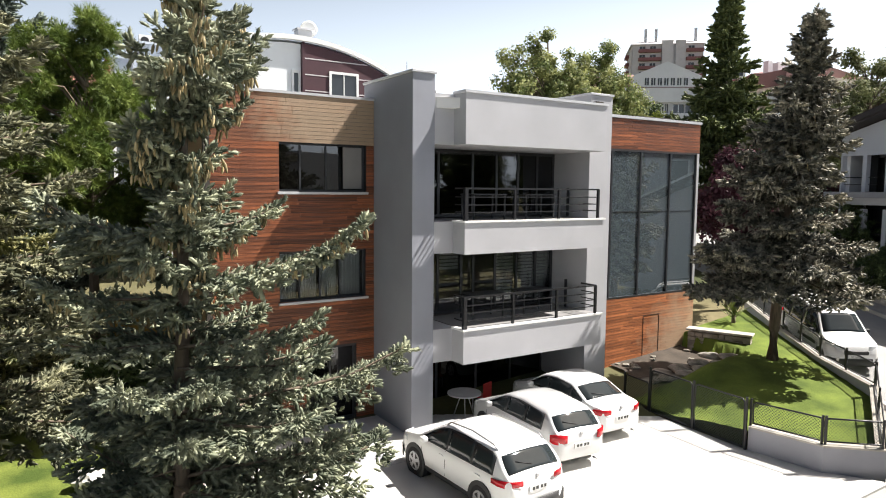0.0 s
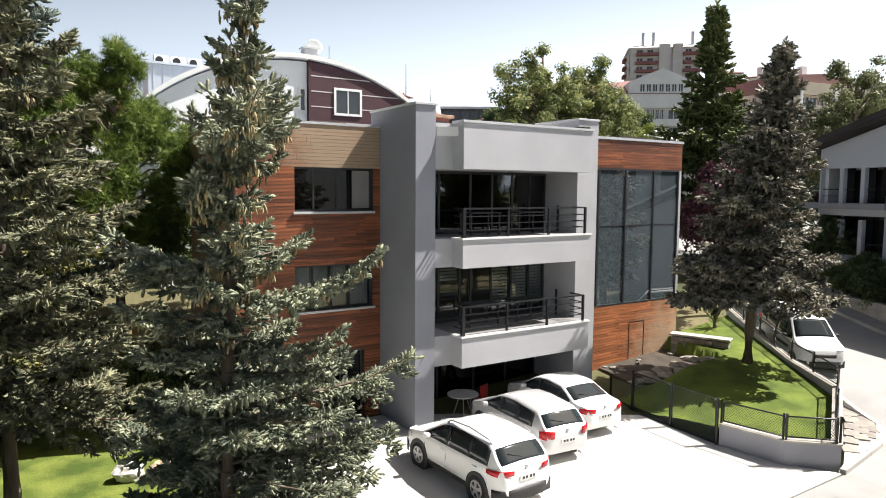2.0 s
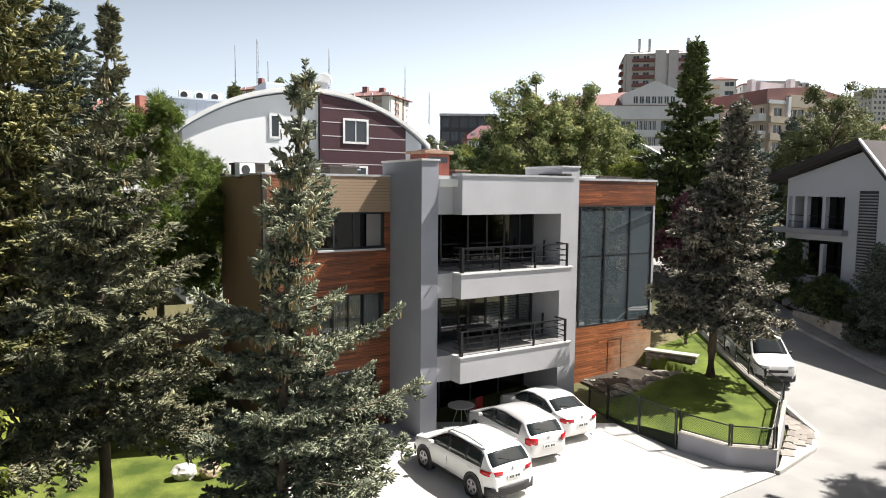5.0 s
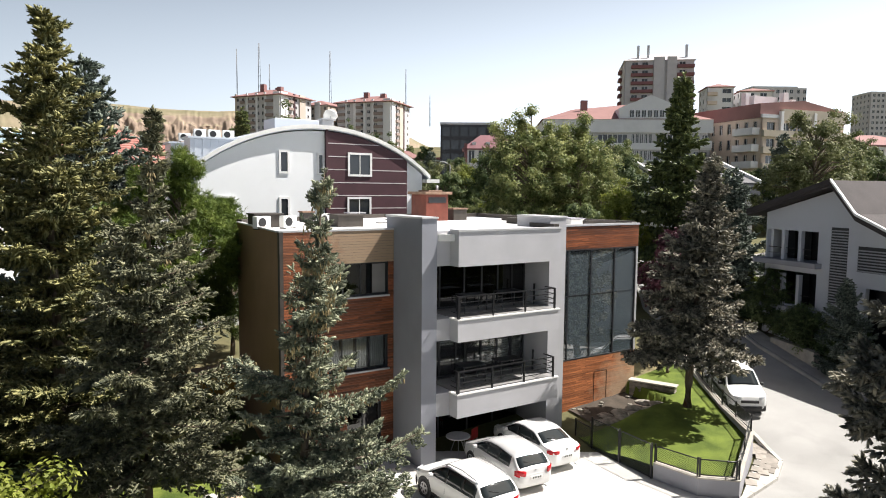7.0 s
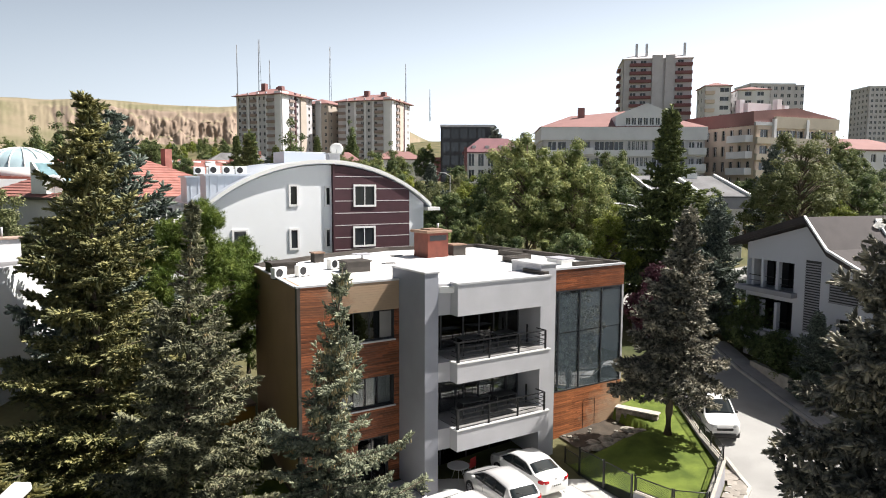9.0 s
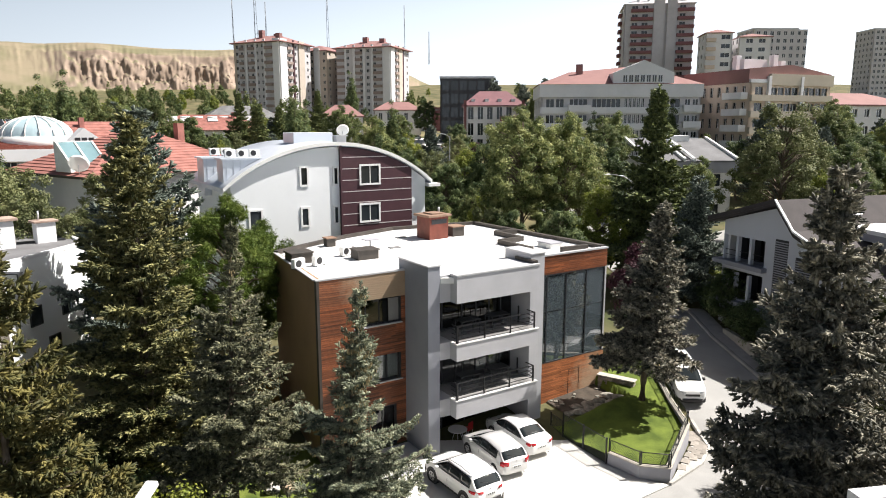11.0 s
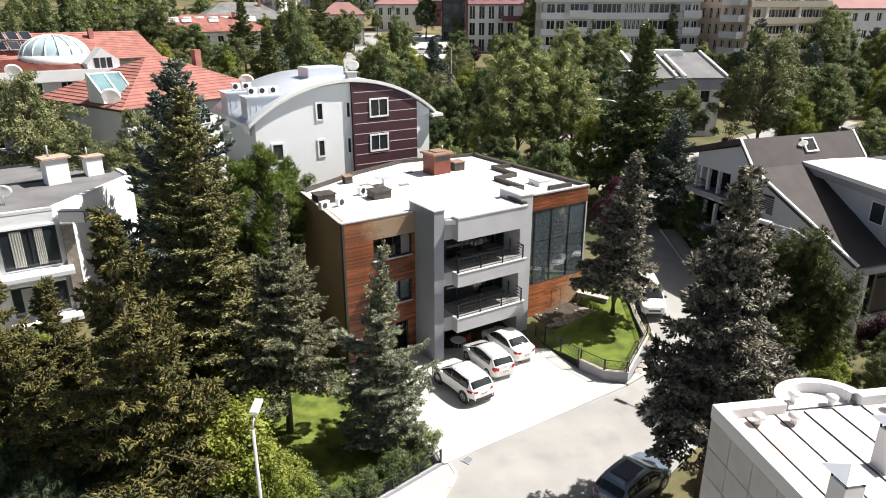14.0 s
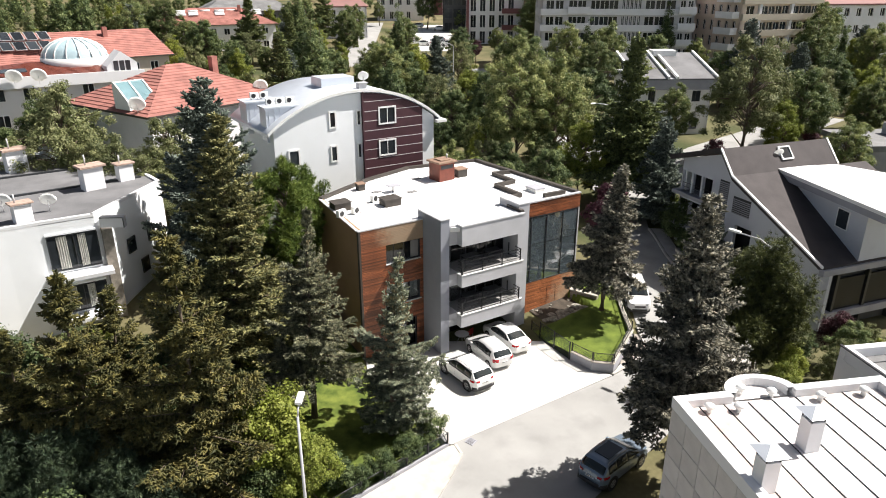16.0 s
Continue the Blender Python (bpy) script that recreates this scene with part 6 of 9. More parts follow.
M["olive_band"] = mat("olive_grey_band", (0.50, 0.44, 0.355), 0.85, 0, 0.08, 0.2, 0.1, 2)
M["pink_roof"] = mat("faded_pink_tile", (0.255, 0.135, 0.125), 0.85, 0, 0.1, 0.3, 0.2, 3)
win_cache = {}


def far_window(parent, w, h, m, frame_m):
    """A framed pane, sharing its mesh with all of that size."""
    key = (round(w, 2), round(h, 2), frame_m.name)
    if key not in win_cache:
        b = bmesh.new()
        gx, gz = [-w / 2 - 0.08, -w / 2, -0.04, 0.04, w / 2, w / 2 + 0.08], [-h / 2 - 0.08, -h / 2, h / 2, h / 2 + 0.08]
        V = [[b.verts.new((x, -0.06, z)) for z in gz] for x in gx]
        for i in range(5):
            for j in range(3):
                q = (V[i][j], V[i + 1][j], V[i + 1][j + 1], V[i][j + 1])
                if i in (1, 3) and j == 1:
                    r = [b.verts.new((v.co.x, 0.0, v.co.z)) for v in q]
                    for k in range(4):
                        b.faces.new((q[k], q[(k + 1) % 4], r[(k + 1) % 4], r[k])).material_index = 1
                    b.faces.new(r)
                else:
                    b.faces.new(q).material_index = 1
        rim_ = [V[0][0], V[5][0], V[5][3], V[0][3]]
        back = [b.verts.new((v.co.x, 0.05, v.co.z)) for v in rim_]
        for edge in ([V[i][0] for i in range(6)], [V[5][j] for j in range(4)], [V[i][3] for i in range(5, -1, -1)], [V[0][j] for j in range(3, -1, -1)]):
            k = rim_.index(edge[0])
            b.faces.new([*edge, back[(k + 1) % 4], back[k]][::-1]).material_index = 1
        win_cache[key] = finish("window", b, M["win_far"], frame_m)
    ob = part("window", win_cache[key], None, parent)
    ob.matrix_basis = m
    return ob


def apartment(name, label, x, y, yaw, W, D, z0, z1, floors, wall_m, front=(), left=(), right=(), balconies=(), frame_m=None, roof_m=None, roof_h=2.5, over=0.5, fins=(), bands=None, flat_m=None, band_depth=0.1):
    """A block of flats: front, left and right windows by bay (position, width, height share), balconies (side, from, to, depth, material)."""
    t = thing(name, label, "apartment building", pose(x, y, z0, 0, 0, yaw))
    H = z1 - z0
    fh = H / floors
    frame_m = frame_m or M["frame_white"]
    faces = (("front", W, Matrix(), front), ("left", D, Matrix.Translation((0, D, 0)) @ Matrix.Rotation(radians(-90), 4, "Z"), left), ("right", D, Matrix.Translation((W, 0, 0)) @ Matrix.Rotation(radians(90), 4, "Z"), right))
    for nm, width, fm, bays in faces:
        holes = [(c - w / 2, c + w / 2, fh * (k + 0.5 - h / 2), fh * (k + 0.5 + h / 2)) for k in range(floors) for c, w, h in bays]
        part("wall", wall_openings(bmesh.new(), width, H, holes, 0.35, fm), wall_m, t)
        for a, b, c, d in holes:
            far_window(t, b - a, d - c, fm @ Matrix.Translation(((a + b) / 2, 0.22, (c + d) / 2)), frame_m)
    part("core", boxes((0.4, W - 0.4, 0.45, D, 0, H)), M["dark_frame"], t)
    bal_cache = {}
    for side, a, b, dep, bm_ in balconies:
        fm = dict((f[0], f[2]) for f in faces)[side]
        for k in range(floors):
            key = (round(b - a, 2), dep, bm_.name)
            if key not in bal_cache:
                bal_cache[key] = finish("balcony", boxes((0, b - a, -dep, 0, -0.15, 0.05), (0, b - a, -dep, -dep + 0.12, 0.05, 1.05), (0, 0.12, -dep + 0.12, 0, 0.05, 1.05), (b - a - 0.12, b - a, -dep + 0.12, 0, 0.05, 1.05)), bm_)
            ob = part("balcony", bal_cache[key], None, t)
            ob.matrix_basis = fm @ Matrix.Translation((a, -0.01, fh * k + 0.12))
    if bands:
        for k in range(floors):
            part("band", boxes((-0.08, W + 0.08, -band_depth, 0.02, fh * k - 0.35, fh * k + fh * 0.27)), bands, t)
    for side, a, b, dep, fm_ in fins:
        fm = dict((f[0], f[2]) for f in faces)[side]
        part("fin", boxes((a, b, -dep, 0.01, 0, H + 1.2)), fm_, t).matrix_basis = fm
    if roof_m:
        r = bmesh.new()
        o = over
        lo = [r.verts.new(p) for p in ((-o, -o, H), (W + o, -o, H), (W + o, D + o, H), (-o, D + o, H))]
        lo2 = [r.verts.new((v.co.x, v.co.y, H - 0.3)) for v in lo]
        k = min(W, D) / 2 * 0.8
        hi = [r.verts.new(p) for p in ((k, D / 2, H + roof_h), (W - k, D / 2, H + roof_h))] if W >= D else [r.verts.new(p) for p in ((W / 2, k, H + roof_h), (W / 2, D - k, H + roof_h))]
        if W >= D:
            fs = ((lo[0], lo[1], hi[1], hi[0]), (lo[1], lo[2], hi[1]), (lo[2], lo[3], hi[0], hi[1]), (lo[3], lo[0], hi[0]))
        else:
            fs = ((lo[0], lo[1], hi[0]), (lo[1], lo[2], hi[1], hi[0]), (lo[2], lo[3], hi[1]), (lo[3], lo[0], hi[0], hi[1]))
        for f in fs:
            r.faces.new(f)
        for i in range(4):
            r.faces.new((lo2[i], lo2[(i + 1) % 4], lo[(i + 1) % 4], lo[i]))
        r.faces.new(lo2[::-1])
        bmesh.ops.recalc_face_normals(r, faces=r.faces)
        part("roof", r, roof_m, t)
    else:
        part("roof", boxes((-0.2, W + 0.2, -0.2, D + 0.2, H, H + 0.6)), flat_m or M["coping"], t)
    return t


def bays(a, b, n, w, h=0.5):
    return [(a + (b - a) * (i + 0.5) / n, w, h) for i in range(n)]


tA = apartment("apartment_tower", "grey apartment tower with white side bays and a pink roof", 81.0, 301.0, -58, 25, 22, 17.5, 51.6, 11, M["tower_grey"], bays(0, 17, 6, 1.3, 0.45), bays(0, 22, 4, 1.4), bays(0, 22, 5, 1.2, 0.4), [("front", 8.2, 11.4, 1.0, M["strip_brown"]), ("front", 3.2, 5.3, 0.8, M["strip_brown"]), ("front", 17.6, 21.4, 1.3, M["strip_brown"]), ("right", 5.0, 8.5, 0.8, M["strip_brown"])], roof_m=M["pink_roof"], roof_h=4.0, over=1.6, fins=[("right", 0, 4.5, 0.5, M["tower_white"]), ("right", 9, 10, 0.4, M["maroon"]), ("right", 13, 17, 0.6, M["tower_beige"]), ("front", 0.0, 1.0, 0.3, M["tower_beige"]), ("front", 6.3, 7.2, 0.35, M["tower_white"]), ("front", 11.6, 12.6, 0.35, M["tower_white"]), ("front", 16.4, 17.4, 0.4, M["tower_white"]), ("front", 21.6, 25.0, 0.5, M["tower_white"])])
for bx, by, bh in ((9, 6, 41.5), (15, 9, 40.0), (20, 4, 39.5)):
    part("chimney", boxes((bx, bx + 2.2, by, by + 2.0, 35.5, bh - 1.5)), M["pink_roof"], tA, "faded pink roof-top stair box")
tA2 = apartment("apartment_tower", "beige and white apartment tower joined behind the grey one", 111.0, 303.5, -58, 17, 24, 18.0, 50.0, 10, M["tower_beige"], bays(0, 17, 5, 1.2, 0.4), bays(0, 24, 4, 1.4), bays(0, 24, 5, 1.2, 0.4), roof_m=M["pink_roof"], roof_h=3, fins=[("front", 10, 13, 0.5, M["tower_white"]), ("right", 8, 12, 0.6, M["tower_white"])])
tB = apartment("apartment_tower", "grey-beige ten-storey apartment tower with brown balcony strips", 123.5, 286.0, -52, 27, 22, 18.0, 50.6, 11, M["tower_grey"], bays(4, 21, 5, 1.3, 0.45), bays(0, 22, 4, 1.4), bays(0, 22, 5, 1.2, 0.4), [("front", 0.5, 4.0, 1.0, M["strip_brown"]), ("front", 10, 13, 1.2, M["strip_brown"]), ("front", 19, 23, 1.3, M["strip_brown"]), ("right", 5.0, 8.5, 0.8, M["strip_brown"])], roof_m=M["pink_roof"], roof_h=4.0, over=1.6, fins=[("right", 0, 4, 0.5, M["tower_white"]), ("right", 9, 13, 0.6, M["tower_beige"]), ("right", 14, 15, 0.4, M["maroon"]), ("front", 4.2, 5.2, 0.35, M["tower_white"]), ("front", 8.4, 9.6, 0.35, M["tower_white"]), ("front", 13.4, 14.4, 0.35, M["tower_white"]), ("front", 17.6, 18.6, 0.4, M["tower_white"]), ("front", 23.4, 27.0, 0.5, M["tower_white"])])
for bx, by, bh in ((10, 7, 39.0), (19, 6, 38.0)):
    part("chimney", boxes((bx, bx + 2.4, by, by + 2.0, 33.5, bh - 1.0)), M["pink_roof"], tB, "faded pink roof-top stair box")
tM = apartment("apartment_tower", "tall grey tower with maroon wrap-round balconies", 207.5, 189.5, -42, 27, 20, 12.0, 64.0, 16, M["tower_grey"], [(4, 2.2, 0.5), (8, 2.2, 0.5), (22.5, 2.2, 0.5)], bays(0, 20, 3, 1.6, 0.45), bays(0, 20, 4, 1.6, 0.45), [("front", 2.5, 11, 1.5, M["tower_maroon"]), ("front", 20.5, 27, 1.5, M["tower_maroon"]), ("left", 4, 10, 1.4, M["tower_maroon"])], roof_m=M["tower_grey"], roof_h=4.0, fins=[("front", 11.3, 15.5, 0.8, M["tower_grey"]), ("front", 16.5, 20.2, 0.8, M["tower_grey"])])
for dx in (5, 9, 24):
    part("chimney", boxes((dx, dx + 0.9, 3, 4.2, 52, 58.5)), M["coping"], tM)
gA = apartment("apartment_block", "grey four-storey apartment block with broad parapets and strip windows", 76.0, 86.5, -36, 29, 16, 7.0, 21.6, 5, M["tower_grey"], bays(0.8, 4.4, 2, 1.4, 0.54) + bays(5.2, 8.6, 2, 1.5, 0.54) + bays(9.4, 14.6, 3, 1.6, 0.56) + bays(15.2, 19, 5, 0.45, 0.62) + bays(19.6, 25.4, 3, 1.7, 0.56) + bays(26, 28.8, 2, 0.9, 0.5), bays(0, 16, 4, 1.6), bays(0, 16, 4, 1.4), [("front", 5, 9, 1.4, M["tower_white"]), ("front", 25.8, 29, 1.2, M["tower_white"])], roof_m=None, bands=M["tower_white"], band_depth=0.45)
part("parapet", boxes((-0.3, 29.3, -0.5, 16.3, 14.3, 16.6)), M["tower_white"], gA, "broad pale parapet")
pr = bmesh.new()
pv = [pr.verts.new(p) for p in ((-0.6, -0.8, 16.6), (12, -0.6, 16.6), (16, 8, 20.2), (6, 9, 19.4), (-0.6, 16.5, 16.6), (29.4, -0.6, 16.6), (29.4, 16.5, 16.6), (20, 8, 20.2))]
for f in ((0, 1, 2, 3), (0, 3, 4), (1, 5, 7, 2), (5, 6, 7), (3, 2, 7, 6, 4)):
    pr.faces.new([pv[i] for i in f])
part("roof", pr, M["pink_roof"], gA)
part("attic", gable(-0.2, 8.0, [(13.0, 16.6), (24.0, 16.6), (24.0, 18.6), (18.5, 20.9), (13.0, 18.6)]), M["tower_white"], gA, "pale gabled attic")
for k in range(7):
    far_window(gA, 0.7, 1.2, Matrix.Translation((15.2 + 1.05 * k, -0.22, 17.6)), M["frame_white"])
part("chimney", boxes((7, 8.2, 5, 6, 17, 20.6)), M["pink_roof"], gA)
be = apartment("apartment_block", "beige six-storey apartment block with olive balcony bands and ribbon windows", 103.0, 62.0, -12, 19, 17, 6.6, 23.6, 6, M["tower_yellow"], bays(0.4, 3.6, 1, 1.8, 0.5) + bays(4.6, 11.2, 4, 1.5, 0.46) + bays(12.2, 18.4, 4, 1.42, 0.46), bays(0.5, 16.5, 8, 0.8, 0.62), bays(0, 17, 4, 1.2), [("left", 12, 16.5, 1.6, M["tower_white"])], M["frame_white"], None, bands=M["olive_band"], band_depth=0.6, fins=[("front", 3.7, 4.3, 0.5, M["tower_white"]), ("front", 11.3, 11.9, 0.5, M["tower_white"])])
part("parapet", boxes((4.2, 19.3, -0.4, 17.2, 16.6, 18.6)), M["olive_band"], be)
part("roof", gable(0.2, 17, [(-0.3, 17.0), (19.2, 17.2), (19.2, 18.8), (9.5, 20.3), (-0.3, 19.4)]), M["pink_roof"], be)
for dx, dy, h in ((3, 5, 21.5), (5, 9, 22.6), (11, 6, 22.6), (15, 8, 21.8)):
    part("chimney", boxes((dx, dx + 1.1, dy, dy + 1.1, 18.5, h)), M["tower_white"], be, "white chimney stack")
part("attic_wall", boxes((5.5, 10.5, 7, 8, 18.5, 21.8)), M["tower_white"], be)
apartment("apartment_block", "pale house with a red roof behind trees", 126.0, 62.0, -20, 22, 14, 7.0, 20.2, 4, M["tower_white"], bays(1, 21, 7, 1.1, 0.45), bays(0, 14, 4, 1.1), bays(0, 14, 4, 1.1), [("front", 0.5, 4, 1.4, M["olive_band"])], roof_m=M["pink_roof"], roof_h=2.5)
apartment("apartment_tower", "yellow and white tower in the distance", 206.0, 149.0, -40, 9, 12, 14.0, 48.5, 11, M["tower_white"], bays(3.5, 10, 1, 3.0, 0.45), bays(0, 14, 3, 1.5), bays(0, 14, 3, 1.5), [("front", 0, 3.2, 1.4, M["tower_yellow"])], roof_m=M["pink_roof"], roof_h=1.5)
apartment("apartment_tower", "white tower in the distance", 215.0, 142.0, -40, 11, 14, 14.0, 47.0, 11, M["tower_white"], bays(1.5, 10, 2, 2.2, 0.45), bays(0, 14, 3, 1.5), bays(0, 14, 3, 1.5), roof_m=M["pink_roof"], roof_h=1.5)
apartment("apartment_tower", "dark grey tower in the distance", 274.0, 176.0, -32, 20, 16, 16.0, 57.5, 13, M["tower_grey"], bays(1, 25, 8, 1.5, 0.5), bays(0, 16, 4, 1.5), bays(0, 16, 4, 1.5))
apartment("apartment_tower", "tall pale tower on the horizon", 449.0, 210.0, -34, 24, 20, 20.0, 74.0, 16, M["tower_grey"], bays(1, 23, 8, 1.5, 0.5), bays(0, 20, 5, 1.5), bays(0, 20, 5, 1.5), fins=[("front", 13, 24, 0.8, M["zinc"])])
dkb = apartment("office_block", "dark glass-fronted office block", 96.0, 153.0, -34, 15, 11, 10.5, 29.0, 5, M["dark_frame"], bays(0.3, 12.7, 5, 2.0, 0.7), bays(0, 10, 4, 2.0, 0.7), bays(0, 10, 4, 2, 0.7), frame_m=M["dark_frame"])
M["mansard"] = mat("dusty_maroon_roof_sheet", (0.19, 0.085, 0.095), 0.6, 0, 0.12, 0.4, 0.1, 3)
rdb = apartment("office_block", "pale office block with tall windows and a maroon mansard roof", 88.0, 129.5, -34, 15, 10, 9.3, 21.0, 3, M["tower_white"], bays(0.6, 12.4, 5, 1.3, 0.75), bays(0, 9, 3, 1.5, 0.75), bays(0, 9, 3, 1.2, 0.6), [("front", 9.0, 14.8, 1.5, M["tower_maroon"])], roof_m=M["mansard"], roof_h=3.6, fins=[("front", 0.0, 0.7, 0.5, M["tower_maroon"]), ("front", 14.3, 15.0, 0.5, M["tower_maroon"])])
for k in range(4):
    part("roof_window", boxes((1.9 + 3.3 * k, 2.9 + 3.3 * k, 0.9, 2.2, 12.2, 13.3)), M["frame_white"], rdb)
apartment("town_house", "low white house with a pink roof", 93.0, 188.0, -30, 15, 10, 12.4, 21.0, 2, M["tower_white"], bays(0.5, 11.5, 4, 1.1), bays(0, 9, 3, 1.1), bays(0, 9, 3, 1.1), roof_m=M["pink_roof"], roof_h=2.6)
apartment("town_house", "low white house with a pale pink roof beside the towers", 62.0, 158.0, -25, 11, 9, 10.0, 18.5, 2, M["tower_white"], bays(0.5, 10.5, 3, 1.1), bays(0, 9, 3, 1.1), bays(0, 9, 3, 1.1), roof_m=M["pink_roof"], roof_h=3.0)
apartment("town_house", "long flat pale building with a red end", 104.0, 203.0, -34, 22, 10, 13.6, 21.0, 2, M["tower_white"], bays(0.5, 19.5, 6, 1.3), bays(0, 10, 3, 1.2), bays(0, 10, 3, 1.2), fins=[("front", 17, 20, 0.2, M["tower_maroon"])])
# villa with twin grey roof planes behind the wing
vm = apartment("villa", "white villa with grey seamed roof planes edged in white", 58.6, 45.6, -30, 10.6, 10, 3.9, 11.4, 2, M["white_render"], [(2.4, 1.0, 0.4), (5.4, 1.3, 0.4), (8.6, 1.2, 0.4)], bays(0, 10, 3, 1.2), bays(0, 10, 3, 1.2), frame_m=M["dark_frame"])
part("fascia", boxes((-0.6, 11.0, -0.8, -0.3, 6.6, 8.1)), M["wall_grey"], vm, "broad blue-grey fascia")
for x0, x1 in ((-0.5, 4.3), (5.2, 11.0)):
    b = bmesh.new()
    v = [b.verts.new(p) for p in ((x0, -0.9, 8.1), (x1, -0.9, 8.1), (x1, 9, 10.6), (x0, 9, 10.6), (x0, -0.9, 7.9), (x1, -0.9, 7.9), (x1, 9, 10.3), (x0, 9, 10.3))]
    for f in ((0, 1, 2, 3), (7, 6, 5, 4), (0, 4, 5, 1), (1, 5, 6, 2), (2, 6, 7, 3), (3, 7, 4, 0)):
        b.faces.new([v[i] for i in f])
    part("roof", b, M["felt_dark"], vm, "sloping grey roof plane")
    b2 = bmesh.new()
    for xx in (x0, x1 - 0.3):
        v = [b2.verts.new(p) for p in ((xx, -1.0, 8.4), (xx + 0.3, -1.0, 8.4), (xx + 0.3, 9, 10.9), (xx, 9, 10.9), (xx, -1.0, 8.0), (xx + 0.3, -1.0, 8.0), (xx + 0.3, 9, 10.4), (xx, 9, 10.4))]
        for f in ((0, 1, 2, 3), (0, 4, 5, 1), (1, 5, 6, 2), (2, 6, 7, 3), (3, 7, 4, 0)):
            b2.faces.new([v[i] for i in f])
    part("verge", b2, M["white_paint"], vm, "white verge")
part("roof_box", boxes((4.6, 8.0, 7.5, 9.9, 10.2, 11.0)), M["white_paint"], vm)
rg = apartment("flat_house", "grey flat-roofed house at the street corner", 57.0, 13.5, -30, 14, 8, 3.2, 8.4, 2, M["wall_grey"], bays(2, 11, 2, 1.0, 0.45), bays(0, 8, 2, 1.0, 0.4), bays(0, 8, 2, 1.0, 0.4), frame_m=M["dark_frame"], flat_m=M["roof_grey"])
part("roof_box", boxes((5, 9, 2, 6, 5.8, 7.0)), M["wall_grey"], rg)


# red-roofed houses on the rise
def red_house(name, label, x, y, yaw, W, D, z0, eave, ridge, wall_m, hip=True, roof_m=None):
    t = thing(name, label, "house", pose(x, y, z0, 0, 0, yaw))
    H = eave - z0
    part("wall", boxes((0, W, 0, D, 0, H)), wall_m, t)
    o, k = 0.7, (D / 2 if hip else 0.0)
    rows = 16
    r = bmesh.new()

    def lvl(s):
        return [(-o + s * (k + o), -o + s * (D / 2 + o)), (W + o - s * (k + o), -o + s * (D / 2 + o)), (W + o - s * (k + o), D + o - s * (D / 2 + o)), (-o + s * (k + o), D + o - s * (D / 2 + o))]

    last = None
    for i in range(rows):
        a, b = lvl(i / rows), lvl((i + 1) / rows)
        za, zb = H + (ridge - eave) * i / rows + 0.06, H + (ridge - eave) * (i + 1) / rows
        A, B = [r.verts.new((*p, za)) for p in a], [r.verts.new((*p, zb)) for p in b]
        for q in range(4):
            if not hip and q in (1, 3):
                continue
            r.faces.new((A[q], A[(q + 1) % 4], B[(q + 1) % 4], B[q]))
            if last:
                r.faces.new((last[q], last[(q + 1) % 4], A[(q + 1) % 4], A[q]))
        last = B
    part("roof", r, roof_m or M["roof_red"], t, "red clay tiled roof")
    if not hip:
        for xx in (0.0, W - 0.3):
            g = bmesh.new()
            v = [g.verts.new(p) for p in ((xx, 0, H), (xx, D, H), (xx, D / 2, H + ridge - eave), (xx + 0.3, 0, H), (xx + 0.3, D, H), (xx + 0.3, D / 2, H + ridge - eave))]
            for f in ((0, 1, 2), (5, 4, 3), (0, 2, 5, 3), (1, 4, 5, 2)):
                g.faces.new([v[i] for i in f])
            part("gable_wall", g, wall_m, t)
    part("eaves_board", boxes((-o, W + o, -o, -o + 0.2, H - 0.15, H + 0.05), (-o, -o + 0.2, -o, D + o, H - 0.15, H + 0.05)), M["dark_coping"], t)
    for c, w, h in bays(1, W - 1, max(2, int(W / 3.2)), 1.2):
        far_window(t, w, 1.3, Matrix.Translation((c, -0.02, H - 1.6)), M["frame_white"])
        far_window(t, w, 1.3, Matrix.Translation((c, -0.02, max(1.0, H - 4.6))), M["frame_white"])
    part("chimney", boxes((W * 0.7, W * 0.7 + 0.7, D * 0.35, D * 0.35 + 0.7, H + 0.5, H + ridge - eave + 0.6)), M["roof_red"], t, "red brick chimney")
    return t


red_house("red_roofed_house", "pale house with a red hipped tile roof", -2.6, 49.4, 22, 16, 14, 3.0, 12.2, 15.9, M["tower_white"])
rb2 = red_house("red_roofed_house", "wide house with a maroon roof and a glass dome", -17.0, 76.0, 3, 18, 14, 4.0, 13.2, 14.6, M["white_render"], True, M["rust_metal"])
dm = bmesh.new()
bmesh.ops.create_uvsphere(dm, u_segments=16, v_segments=8, radius=3.9)
for v in list(dm.verts):
    if v.co.z < -0.01:
        dm.verts.remove(v)
for v in dm.verts:
    v.co.z *= 0.62
M["dome_glass"] = mat("pale_blue_dome_glass", (0.40, 0.52, 0.56), 0.12, 0.1, 0.1, 0.4, 0, 2)
part("glass_dome", dm, M["dome_glass"], rb2, "ribbed glass dome", Matrix.Translation((12.4, 7.5, 10.9)), smooth=True)
for i in range(8):
    a = math.pi * i / 8
    part("dome_rib", bm_tube(bmesh.new(), [(3.95 * math.cos(s) * math.cos(a), 3.95 * math.cos(s) * math.sin(a), 2.46 * math.sin(s)) for s in [math.pi * k / 12 for k in range(13)]], 0.07, 5), M["white_paint"], rb2, "", Matrix.Translation((12.4, 7.5, 10.9)))
part("dome_kerb", bm_tube(bmesh.new(), [(0, 0, -1.4), (0, 0, 0.1)], 4.1, 20), M["white_paint"], rb2, "white kerb under the dome", Matrix.Translation((12.4, 7.5, 10.9)))
